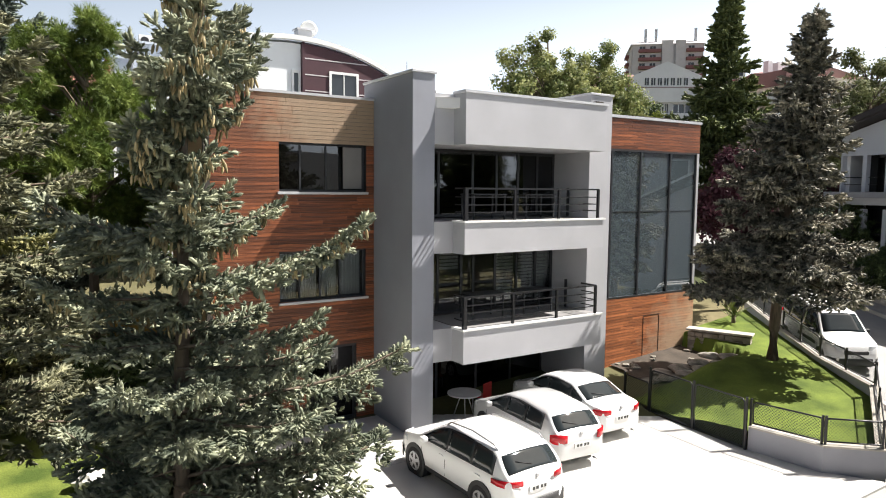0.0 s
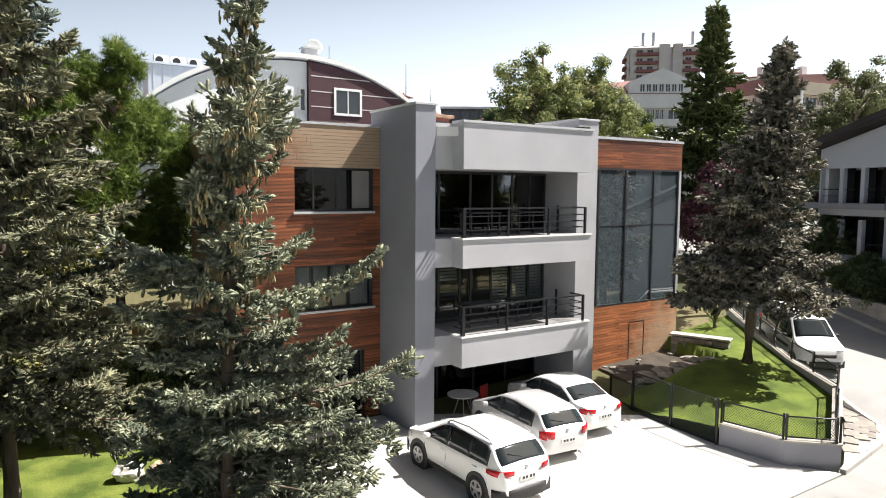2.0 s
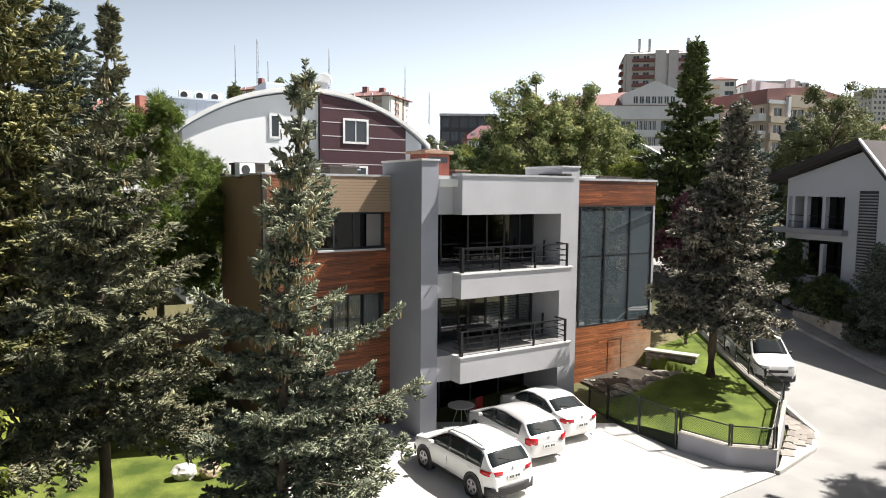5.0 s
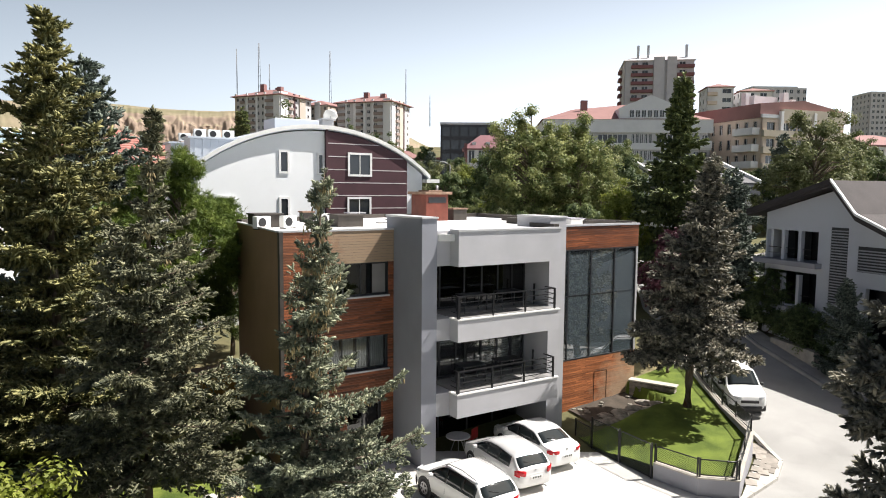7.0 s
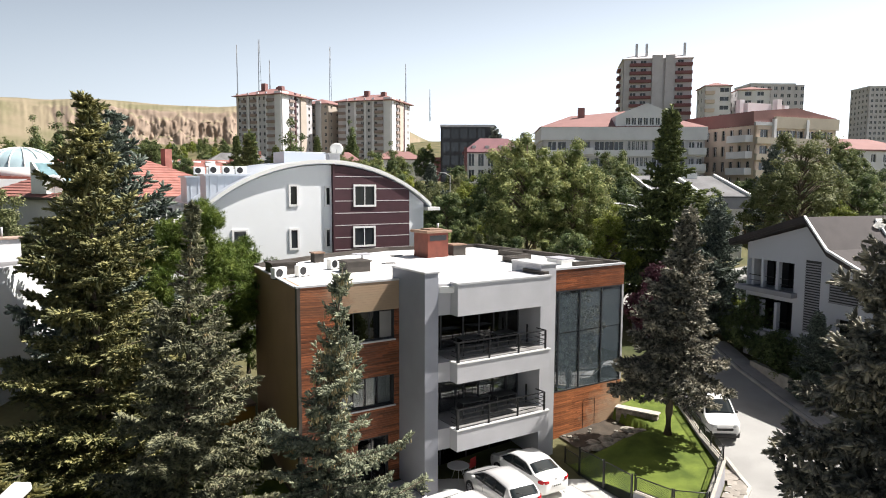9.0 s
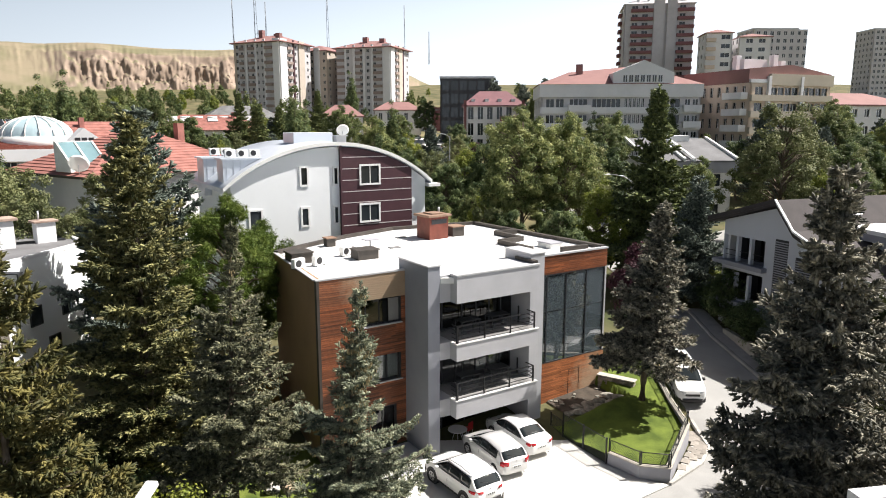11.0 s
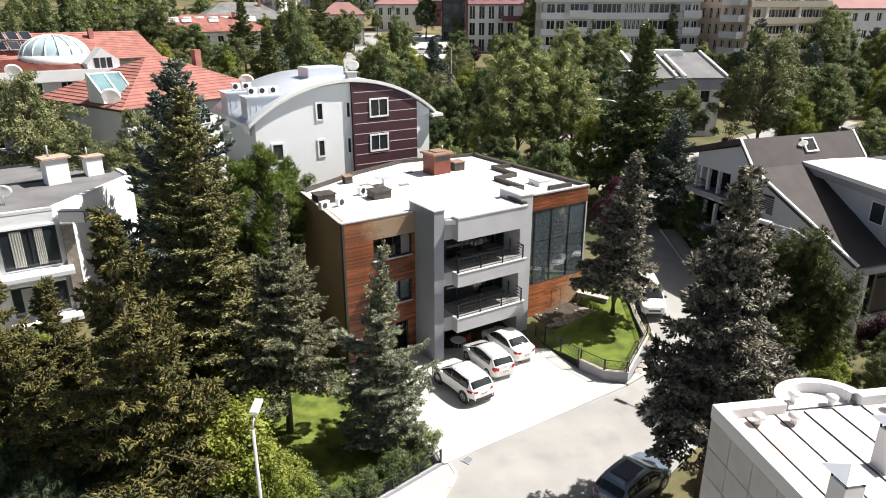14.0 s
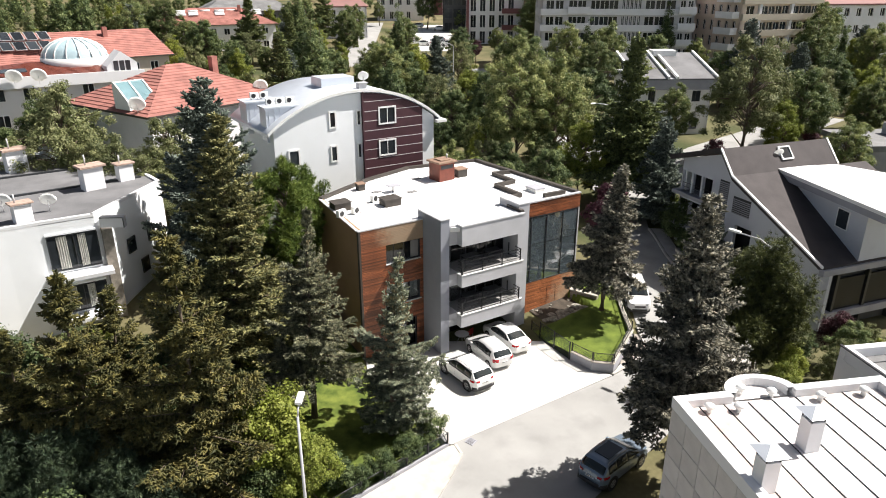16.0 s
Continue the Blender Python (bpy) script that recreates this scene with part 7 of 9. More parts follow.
part("roof_parapet", boxes((-0.9, 18.9, -0.95, -0.7, 8.4, 9.7), (-0.9, -0.65, -0.7, 14.7, 8.4, 9.7)), M["white_render"], rb2, "white parapet")
part("stair_gable", gable(-0.6, 3.0, [(14.6, 9.0), (18.2, 9.0), (18.2, 10.6), (16.4, 12.0), (14.6, 10.2)]), M["white_render"], rb2, "white gabled stair head")
for k in range(3):
    part("stair_window", boxes((15.4 + 0.7 * k, 15.95 + 0.7 * k, -0.64, -0.59, 9.3, 10.9)), M["win_far"], rb2)
part("solar_panel", boxes((1.0, 6.0, 1.0, 2.6, 10.1, 10.2)), M["win_far"], rb2, "dark solar panel", pose(0, 0, 0, 8, 0, 0))
red_house("red_roofed_house", "long red-roofed house with a gabled end", -16.0, 98.0, 12, 27, 14, 5.5, 13.0, 16.8, M["tower_beige"], False)
for i in range(10):
    s_ = thing("solar_panel", "tilted dark solar water panel on the tiled roof", "solar panel", pose(-14.5 + 1.7 * (i % 5), 100.4 + 2.3 * (i // 5), 14.75 + 1.25 * (i // 5), 28, 0, 12), "roof solar panels")
    part("frame", boxes((0, 1.45, 0, 2.2, 0, 0.1)), M["coping"], s_)
    part("panel", boxes((0.06, 1.39, 0.06, 2.14, 0.1, 0.12)), M["win_far"], s_)
fh = red_house("red_roofed_house", "white house with a red roof crowded with solar heaters", 19.0, 152.0, -8, 26, 14, 9.0, 15.0, 18.6, M["white_render"])
for i in range(7):
    s_ = thing("solar_panel", "pale solar water heater on the tiled roof", "solar panel", pose(23.0 + 3.0 * i, 153.5 + 0.6 * (i % 3), 17.0, 25, 0, -8), "roof solar panels")
    part("frame", boxes((0, 2.2, 0, 1.6, 0, 0.12)), M["coping"], s_)
    part("tank", bm_tube(bmesh.new(), [(0, 1.8, 0.2), (2.2, 1.8, 0.2)], 0.28, 8), M["white_paint"], s_)
red_house("grey_roofed_house", "house with a dark grey hipped roof", 36.0, 178.0, -5, 24, 14, 11.0, 17.0, 21.5, M["wall_grey"], True, M["roof_grey"])
for i, (x, y, z) in enumerate(((-15.0, 74.6, 12.9), (-12.5, 74.6, 12.9), (-10.0, 74.6, 12.9), (-3.4, 50.4, 12.3), (9.5, 148.0, 16.0), (12.0, 148.5, 16.2), (15.0, 149.0, 16.2), (10.2, 55.6, 12.4))):
    dish(x, y, z, 0.9 if i < 3 else 0.8, 165)
sg = thing("roof_glazing", "sloping white-framed attic glazing", "skylight", pose(-3.9, 51.6, 12.5, 0, 0, 22))
wedge = bmesh.new()
for x0, x1 in ((0.0, 0.15), (1.5, 1.65), (3.0, 3.15)):
    pts = [(0.0, 0.0), (0.0, 0.7), (2.2, 2.5), (2.5, 2.5), (2.5, 0.0)]
    A, B = [wedge.verts.new((x0, y, z)) for y, z in pts], [wedge.verts.new((x1, y, z)) for y, z in pts]
    wedge.faces.new(A)
    wedge.faces.new(B[::-1])
    for i in range(5):
        wedge.faces.new((A[i], A[(i + 1) % 5], B[(i + 1) % 5], B[i]))
bmesh.ops.recalc_face_normals(wedge, faces=wedge.faces)
for d in ((0.15, 3.0, 0.0, 0.12, 0.55, 0.68), (0.15, 3.0, 2.25, 2.5, 2.38, 2.5), (0.15, 3.0, 0.0, 0.12, 0.0, 0.12)):
    bm_box(wedge, *d)
part("frame", wedge, M["frame_white"], sg)
M["attic_glass"] = mat("pale_blue_attic_glass", (0.30, 0.46, 0.50), 0.1, 0, 0.1, 0.4, 0, 2)
for x0 in (0.15, 1.65):
    pane_ = bmesh.new()
    q_ = [pane_.verts.new(p) for p in ((x0, 0.05, 0.62), (x0 + 1.35, 0.05, 0.62), (x0 + 1.35, 2.25, 2.42), (x0, 2.25, 2.42))]
    pane_.faces.new(q_)
    bmesh.ops.solidify(pane_, geom=pane_.faces[:], thickness=0.03)
    part("pane", pane_, M["attic_glass"], sg)
    part("pane", boxes((x0, x0 + 1.35, 0.04, 0.07, 0.12, 0.55)), M["attic_glass"], sg)

# quarried hill on the horizon
M["hill"] = mat("quarried_hill_rock", (0.32, 0.250, 0.200), 0.95, 0, 0.12, 0.06, 0.5, 0.4, tint=(0.25, 0.19, 0.145), spec=0.1)
hn, hl = M["hill"].node_tree.nodes, M["hill"].node_tree.links
h_src = hn["Principled BSDF"].inputs["Base Color"].links[0].from_socket
h_geo, h_sep, h_flat, h_mix = hn.new("ShaderNodeNewGeometry"), hn.new("ShaderNodeSeparateXYZ"), hn.new("ShaderNodeMapRange"), hn.new("ShaderNodeMix")
h_turf, h_patch, h_band = hn.new("ShaderNodeTexNoise"), hn.new("ShaderNodeMapRange"), hn.new("ShaderNodeMix")
h_mix.data_type = h_band.data_type = "RGBA"
h_turf.inputs["Scale"].default_value, h_turf.inputs["Detail"].default_value = 0.025, 8
h_patch.inputs[1].default_value, h_patch.inputs[2].default_value = 0.42, 0.62
h_band.inputs[6].default_value, h_band.inputs[7].default_value = (0.250, 0.210, 0.145, 1), (0.175, 0.162, 0.098, 1)
h_flat.inputs[1].default_value, h_flat.inputs[2].default_value = 0.66, 0.86
hl.new(h_geo.outputs["Position"], h_turf.inputs["Vector"])
hl.new(h_turf.outputs[0], h_patch.inputs[0])
hl.new(h_patch.outputs[0], h_band.inputs[0])
hl.new(h_geo.outputs["Normal"], h_sep.inputs[0])
hl.new(h_sep.outputs["Z"], h_flat.inputs[0])
hl.new(h_flat.outputs[0], h_mix.inputs[0])
hl.new(h_src, h_mix.inputs[6])
hl.new(h_band.outputs[2], h_mix.inputs[7])
hl.new(h_mix.outputs[2], hn["Principled BSDF"].inputs["Base Color"])


def hill_mesh():
    """A smooth dry plateau whose near side is quarried into a ragged, fluted face above screes."""
    vs, fs, na, nv = [], [], 620, 64
    drop = [(-60, 24), (-9, 8), (-2, 0), (24, 0), (27, 8), (30, 22), (32.5, 38), (36, 58), (90, 62)]
    for i in range(na + 1):
        az = -14 + 52.0 * i / na
        k = next(q for q in range(len(drop) - 1) if az <= drop[q + 1][0])
        f = (az - drop[k][0]) / (drop[k + 1][0] - drop[k][0])
        top = 94.0 - drop[k][1] - (drop[k + 1][1] - drop[k][1]) * f + 1.6 * math.sin(az * 0.33 + 0.6) + 1.2 * noise.noise(Vector((az * 0.5, 1.3, 0)))
        cut = max(0.0, min(1.0, (az - 1.5) / 5.0)) * max(0.0, min(1.0, (31 - az) / 5.0))
        cut = cut * cut * (3 - 2 * cut)
        spur = noise.fractal(Vector((az * 0.9, 8.0, 0)), 0.9, 2.0, 5)
        lip = 0.86 + 0.035 * noise.noise(Vector((az * 0.7, 4.0, 2.0))) + 0.012 * noise.noise(Vector((az * 4.0, 4.0, 2.0)))
        for j in range(nv + 1):
            v = j / nv
            rough = noise.fractal(Vector((az * 2.2, v * 4.0, 2.0)), 0.75, 2.1, 6)
            flute = noise.fractal(Vector((az * 4.0 + 0.5 * rough, v * 9.0, 6.0)), 0.8, 2.0, 5)
            base_ = top * 0.50
            if v < 0.28:
                s = v / 0.28
                r, z = 620 + 55 * s, 30 + (base_ - 30) * s ** 1.1 + 1.2 * rough * s
            elif v < 0.76:
                s = (v - 0.28) / 0.48
                run = 24 * cut + 62 * (1 - cut)
                ledge = s + 0.05 * cut * math.sin(s * 12.5 + 3 * spur)
                r = 675 + run * s + cut * (5.0 * spur + 4.5 * rough + 2.6 * flute) * math.sin(math.pi * min(1, s * 1.15)) ** 0.6 + 1.5 * rough * (1 - cut)
                z = base_ + (top * lip - base_) * ledge + 1.0 * rough * (1 - s)
            else:
                s = (v - 0.76) / 0.24
                run = 24 * cut + 62 * (1 - cut)
                r, z = 675 + run + 78 * s, top * lip + (top - top * lip) * math.sin(s * math.pi / 2) + 0.5 * rough * (1 - s)
            vs.append((-8 + r * math.sin(radians(az)), -11 + r * math.cos(radians(az)), z))
    for i in range(na):
        for j in range(nv):
            a = i * (nv + 1) + j
            fs.append((a, a + nv + 1, a + nv + 2, a + 1))
    return mesh_arrays("hill", vs, fs, M["hill"])


solo("hill", hill_mesh(), None, "bare tan hill with a quarried rock face", "hill", kind="structure")
for i, (az, r, h, w) in enumerate(((15.9, 640, 62, 0.5), (17.6, 630, 66, 1.6), (18.4, 640, 50, 0.6), (23.2, 640, 64, 1.2), (29.4, 640, 50, 0.5), (31.4, 660, 30, 0.5))):
    x, y = -8 + r * math.sin(radians(az)), -11 + r * math.cos(radians(az))
    m_ = thing("radio_mast", "thin lattice radio mast on the ridge", "mast", Matrix.Translation((x, y, 72)), "radio masts")
    for sx, sy in ((-1, -1), (1, -1), (0, 1)):
        part("leg", bm_tube(bmesh.new(), [(sx * w, sy * w, 0), (sx * w * 0.3, sy * w * 0.3, h)], 0.16, 4), M["dark_frame"], m_)
    for k in range(8):
        z, q = h * (k + 0.5) / 8, w * (1 - 0.7 * (k + 0.5) / 8)
        part("brace", bm_tube(bmesh.new(), [(-q, -q, z), (q, -q, z + 1.5), (0, q, z)], 0.08, 4), M["dark_frame"], m_)


# ---- cars ----
def paint(name, c, metal=0.0, rough=0.28):
    m = mat(name, c, rough, metal, 0.02, 1.0, 0.0, 40)
    b = m.node_tree.nodes["Principled BSDF"]
    b.inputs["Coat Weight"].default_value, b.inputs["Coat Roughness"].default_value = 0.6, 0.06
    return m


M["car_white"] = paint("white_car_paint", (0.78, 0.78, 0.77))
M["car_silver"] = paint("silver_white_car_paint", (0.60, 0.60, 0.60), 0.25)
M["car_blue"] = paint("blue_grey_car_paint", (0.20, 0.25, 0.31), 0.45)
M["car_glass"] = mat("tinted_car_glass", (0.024, 0.03, 0.032), 0.05, 0, 0.1, 1, 0, 5, spec=0.5)
M["plastic"] = mat("black_plastic_trim", (0.02, 0.02, 0.021), 0.6, 0, 0.1, 4, 0.1)
M["rubber"] = mat("tyre_rubber", (0.018, 0.018, 0.018), 0.85, 0, 0.1, 8, 0.3)
M["alloy"] = mat("silver_alloy", (0.45, 0.45, 0.46), 0.35, 0.7, 0.05, 4, 0)
M["tail_red"] = mat("red_lamp_lens", (0.42, 0.010, 0.016), 0.15, 0, 0.05, 4, 0)
M["lamp_clear"] = mat("clear_lamp_lens", (0.62, 0.64, 0.66), 0.12, 0.2, 0.05, 4, 0)
M["plate"] = mat("white_plate", (0.72, 0.72, 0.70), 0.5, 0, 0.02, 4, 0)
M["plate_mark"] = mat("dark_plate_mark", (0.05, 0.05, 0.05), 0.6, 0, 0.02, 4, 0)
WHEEL = {}


def wheel_meshes(r):
    if r not in WHEEL:
        b = bmesh.new()
        bm_tube(b, [(0, y, 0) for y in (-0.10, -0.085, 0.085, 0.10)], [r * 0.88, r, r, r * 0.88], 22)
        tyre = finish("tyre", b, M["rubber"])
        b = bmesh.new()
        bm_tube(b, [(0, -0.108, 0), (0, -0.098, 0)], [r * 0.62, r * 0.68], 22)
        for k in range(5):
            a = 1.2566 * k
            q = Matrix.Rotation(a, 4, "Y")
            v = [b.verts.new(q @ Vector(p)) for p in ((-0.035, -0.118, 0.03), (0.035, -0.118, 0.03), (0.05, -0.112, r * 0.62), (-0.05, -0.112, r * 0.62))]
            b.faces.new(v)
        rim = finish("rim", b, M["alloy"])
        # near-black quads stand for the dark between the spokes
        b = bmesh.new()
        for k in range(5):
            q = Matrix.Rotation(1.2566 * (k + 0.5), 4, "Y")
            v = [b.verts.new(q @ Vector(p)) for p in ((-0.02, -0.1105, 0.08), (0.02, -0.1105, 0.08), (0.075, -0.1105, r * 0.52), (-0.075, -0.1105, r * 0.52))]
            b.faces.new(v)
        gap_ = finish("rim_gap", b, M["plastic"])
        WHEEL[r] = (tyre, rim, gap_)
    return WHEEL[r]


def car(label, paint_m, m, prof, belt, W=1.80, wheel_r=0.34, axle_f=1.32, axle_r=-1.33, clear=0.22, glass=(), screen=(0.35, 1.15), rear=(-2.0, -1.6), lamp=(0.30, 0.13), cladding=False, rails=False, van=False, name="car", category="car"):
    """A car along +x. prof: the roof line as (x, z); belt: height of the sill under the windows, rear and front;
    glass: stretches of the side windows; screen and rear: stretches of the windscreen and rear window; lamp: length and height of the tail lamps."""
    t = thing(name, label, category, m, "parked cars")
    h, w, top = prof[-1][0], W / 2, max(p[1] for p in prof)
    px, pz = [p[0] for p in prof], [p[1] for p in prof]

    def roof_z(x):
        return float(sum(np.interp(x + d, px, pz) for d in (-0.04, 0.0, 0.04)) / 3)

    def half_w(x):
        e = min(1.0, max(0.0, (h - abs(x)) / 0.42))
        return w * (1 - 0.05 * (abs(x) / h) ** 4) * (0.72 + 0.28 * math.sqrt(max(0.0, 1 - (1 - e) ** 2)))

    def floor_z(x):
        e = min(1.0, (h - abs(x)) / 0.5)
        return clear + 0.16 * (1 - e) ** 2

    def sill_z(x):
        return min(belt[0] + (belt[1] - belt[0]) * (x + h) / (2 * h), roof_z(x) - 0.02)

    tumble = 0.20 if van else 0.30

    def side_y(x, z):
        """Half width of the body at a height."""
        b, zs, zb = half_w(x), sill_z(x), floor_z(x)
        if z >= zs:
            return b * 0.955 - tumble * (z - zs) - 0.05 * (z - zs) ** 2
        f = (z - zb) / max(0.05, zs - zb)
        return b * float(np.interp(f, (0, 0.12, 0.42, 0.62, 0.85, 1.0), (0.90, 0.975, 1.0, 0.985, 0.99, 0.955)))

    def top_z(x, f):
        """The top surface across its width, f from -1 to 1."""
        return roof_z(x) + 0.035 * (1 - f * f)

    ends = [h - d for d in (0.0, 0.015, 0.04, 0.08, 0.14, 0.22, 0.32)]
    xs = sorted({round(x, 3) for x in [*ends, *[-q for q in ends], *px, *np.linspace(-h + 0.4, h - 0.4, 34)] if -h <= x <= h})
    b = bmesh.new()
    rings = []
    for x in xs:
        zb, zs, zt = floor_z(x), sill_z(x), roof_z(x)
        half = [(0.0, zb), (side_y(x, zb) * 0.9, zb)]
        half += [(side_y(x, zb + (zs - zb) * f), zb + (zs - zb) * f) for f in (0.06, 0.2, 0.42, 0.62, 0.85, 1.0)]
        half += [(side_y(x, zs + (zt - zs) * f), zs + (zt - zs) * f) for f in (0.3, 0.6, 0.88)]
        yc = side_y(x, zt)
        half += [(yc - 0.035, zt - 0.003), (yc * 0.55, top_z(x, 0.6)), (0.0, top_z(x, 0))]
        rings.append([b.verts.new((x, y, z)) for y, z in half] + [b.verts.new((x, -y, z)) for y, z in half[-2:0:-1]])
    k = len(rings[0])
    for A, B in zip(rings, rings[1:]):
        for i in range(k):
            b.faces.new((A[i], A[(i + 1) % k], B[(i + 1) % k], B[i]))
    b.faces.new(rings[0])
    b.faces.new(rings[-1][::-1])
    bmesh.ops.recalc_face_normals(b, faces=b.faces)
    part("body", b, paint_m, t, smooth=True)

    def sheet(nm, grid, out, material, lab="", proud=0.007):
        """A thin pane or lens over a grid of points, standing a little proud of the body."""
        g = bmesh.new()
        V = [[g.verts.new(Vector(p) + out * proud) for p in row] for row in grid]
        for A, B in zip(V, V[1:]):
            for i in range(len(A) - 1):
                g.faces.new((A[i], A[i + 1], B[i + 1], B[i]))
        bmesh.ops.recalc_face_normals(g, faces=g.faces)
        if sum((f.normal.dot(out) for f in g.faces), 0.0) < 0:
            bmesh.ops.reverse_faces(g, faces=g.faces)
        bmesh.ops.solidify(g, geom=g.faces[:], thickness=0.02)
        return part(nm, g, material, t, lab, smooth=True)

    def flank(nm, x0, x1, lo, hi, sg, material, lab="", n=8, out=None):
        """A sheet on the flank between two heights given as functions of x."""
        grid = []
        for i in range(n + 1):
            x = x0 + (x1 - x0) * i / n
            za, zb_ = lo(x), hi(x)
            if zb_ - za < 0.012:
                continue
            grid.append([(x, sg * side_y(x, za + (zb_ - za) * f), za + (zb_ - za) * f) for f in (0, 0.33, 0.66, 1)])
        if len(grid) > 1:
            return sheet(nm, grid, out or Vector((0, sg, 0.15)).normalized(), material, lab)

    for sg in (1, -1):
        flank("window_trim", glass[0][0] - 0.06, glass[-1][1] + 0.05, lambda x: sill_z(x) + 0.005, lambda x: roof_z(x) - 0.055, sg, M["plastic"], n=18, out=Vector((0, sg * 0.4, 0.05)))
        for x0, x1 in glass:
            flank("side_window", x0, x1, lambda x: sill_z(x) + 0.03, lambda x: min(top - 0.11, roof_z(x) - 0.085), sg, M["car_glass"], n=10)
    for nm, (x0, x1), dx in (("windscreen", screen, 1), ("rear_window", rear, -1)):
        grid = [[(x, f * (side_y(x, roof_z(x)) - 0.075), top_z(x, f)) for f in (-1, -0.6, -0.2, 0.2, 0.6, 1)] for x in [x0 + (x1 - x0) * i / 8 for i in range(9)]]
        sheet(nm, grid, Vector((0.75 * dx, 0, 0.66)), M["car_glass"])
    # wheels and arches
    tyre, rim, gap_ = wheel_meshes(wheel_r)
    for x in (axle_f, axle_r):
        for sg in (1, -1):
            # black disc on the uncut body stands for the shaded wheel well
            a = bmesh.new()
            bm_tube(a, [(x, sg * (w - 0.26), wheel_r), (x, sg * (side_y(x, wheel_r + 0.1) + 0.022), wheel_r)], wheel_r + (0.085 if cladding else 0.03), 28)
            part("wheel_arch", a, M["plastic"], t)
            wl = part("wheel", tyre, None, t, m=pose(x, sg * (side_y(x, wheel_r) - 0.06), wheel_r, 0, 0, 0 if sg < 0 else 180))
            part("rim", rim, None, wl)
            part("rim_gap", gap_, None, wl)
    if cladding or van:
        for sg in (1, -1):
            flank("sill_cladding", axle_r, axle_f, lambda x: floor_z(x) + 0.01, lambda x: floor_z(x) + (0.17 if cladding else 0.09), sg, M["plastic"], n=10)
        for dx, nm in ((-1, "rear_bumper"), (1, "front_bumper")):
            grid = []
            for f in (-1, -0.9, -0.7, -0.35, 0, 0.35, 0.7, 0.9, 1):
                x = dx * (h - 0.34 * max(0.0, abs(f) - 0.62) / 0.38)
                y = half_w(x) * (1.012 if abs(f) > 0.62 else abs(f) / 0.62) * (1 if f > 0 else -1)
                grid.append([(x + dx * 0.012, y, z) for z in (clear + 0.06, clear + 0.2, clear + (0.30 if van else 0.34))])
            sheet(nm, grid, Vector((dx, 0, 0)), M["plastic"], proud=0.03)
    if rails:
        for sg in (1, -1):
            x0, x1 = rear[1] + 0.12, screen[0] - 0.12
            part("roof_rail", bm_tube(bmesh.new(), [(x, sg * (side_y(x, roof_z(x)) - 0.06), roof_z(x) + dz) for x, dz in ((x0, 0.0), (x0 + 0.14, 0.065), ((x0 + x1) / 2, 0.085), (x1 - 0.14, 0.065), (x1, 0.0))], 0.02, 6), M["plastic"] if van else M["alloy"], t)
    tz = belt[0] - 0.10
    ln, ht = lamp
    for sg in (1, -1):
        # tail lamp: from the flank round the corner on to the tail
        grid = []
        for f in (0.0, 0.25, 0.5, 0.75, 1.0):
            x = -h + 0.004 + ln * 1.15 * (1 - f) ** 1.6
            y = side_y(x, tz) - 0.30 * ln * f ** 3
            q = ht / 2 * (0.35 + 0.65 * math.sin(math.pi * (0.18 + 0.62 * f)))
            grid.append([(x, sg * y, tz + q * v) for v in (-1, 0, 1)])
        sheet("tail_light", grid, Vector((-0.7, sg * 0.72, 0.1)), M["tail_red"], "red tail light", 0.026)
        grid = []
        nz = roof_z(h - 0.25) - 0.07
        for f in (0.0, 0.3, 0.6, 1.0):
            x = h - 0.01 - 0.46 * (1 - f) ** 1.5
            y = side_y(x, nz) - 0.16 * f ** 3
            grid.append([(x, sg * y, nz + q_ - 0.03 * f) for q_ in (-0.075, 0.0, 0.06)])
        sheet("headlight", grid, Vector((0.7, sg * 0.7, 0.15)), M["lamp_clear"], "clear headlight")
        mx, mz = screen[1] - 0.38, sill_z(screen[1] - 0.38)
        my = side_y(mx, mz)
        mr = part("mirror", boxes((mx - 0.09, mx + 0.09, min(sg * (my + 0.05), sg * (my + 0.22)), max(sg * (my + 0.05), sg * (my + 0.22)), mz + 0.01, mz + 0.15), bevel=0.035), M["plastic"] if van else paint_m, t, smooth=True)
        part("mirror_arm", boxes((mx - 0.03, mx + 0.04, min(sg * (my - 0.04), sg * (my + 0.08)), max(sg * (my - 0.04), sg * (my + 0.08)), mz + 0.0, mz + 0.04)), M["plastic"], mr)
        for x in (glass[0][0] + 0.42, glass[-1][0] + 0.14):
            y = side_y(x, sill_z(x) - 0.13)
            part("door_handle", boxes((x - 0.10, x + 0.08, sg * y - 0.012, sg * y + 0.022 if sg > 0 else sg * y + 0.012, sill_z(x) - 0.15, sill_z(x) - 0.12) if sg > 0 else (x - 0.10, x + 0.08, sg * y - 0.022, sg * y + 0.012, sill_z(x) - 0.15, sill_z(x) - 0.12), bevel=0.008), M["plastic"] if van else paint_m, t)
        for x in (glass[-1][0] - 0.02, screen[1] - 0.12):
            flank("door_gap", x, x + 0.012, lambda q: clear + 0.20, lambda q: sill_z(q) - 0.01, sg, M["plastic"], n=1, out=Vector((0, sg * 0.45, 0)))
    for dx, zz in ((-1, (tz - 0.20) if not cladding else tz - 0.16), (1, clear + 0.26)):
        x0, x1 = sorted((dx * (h - 0.01), dx * (h + 0.022)))
        pl = part("number_plate", boxes((x0, x1, -0.26, 0.26, zz - 0.06, zz + 0.06)), M["plate"], t, "white number plate")
        x0, x1 = sorted((dx * (h + 0.02), dx * (h + 0.026)))
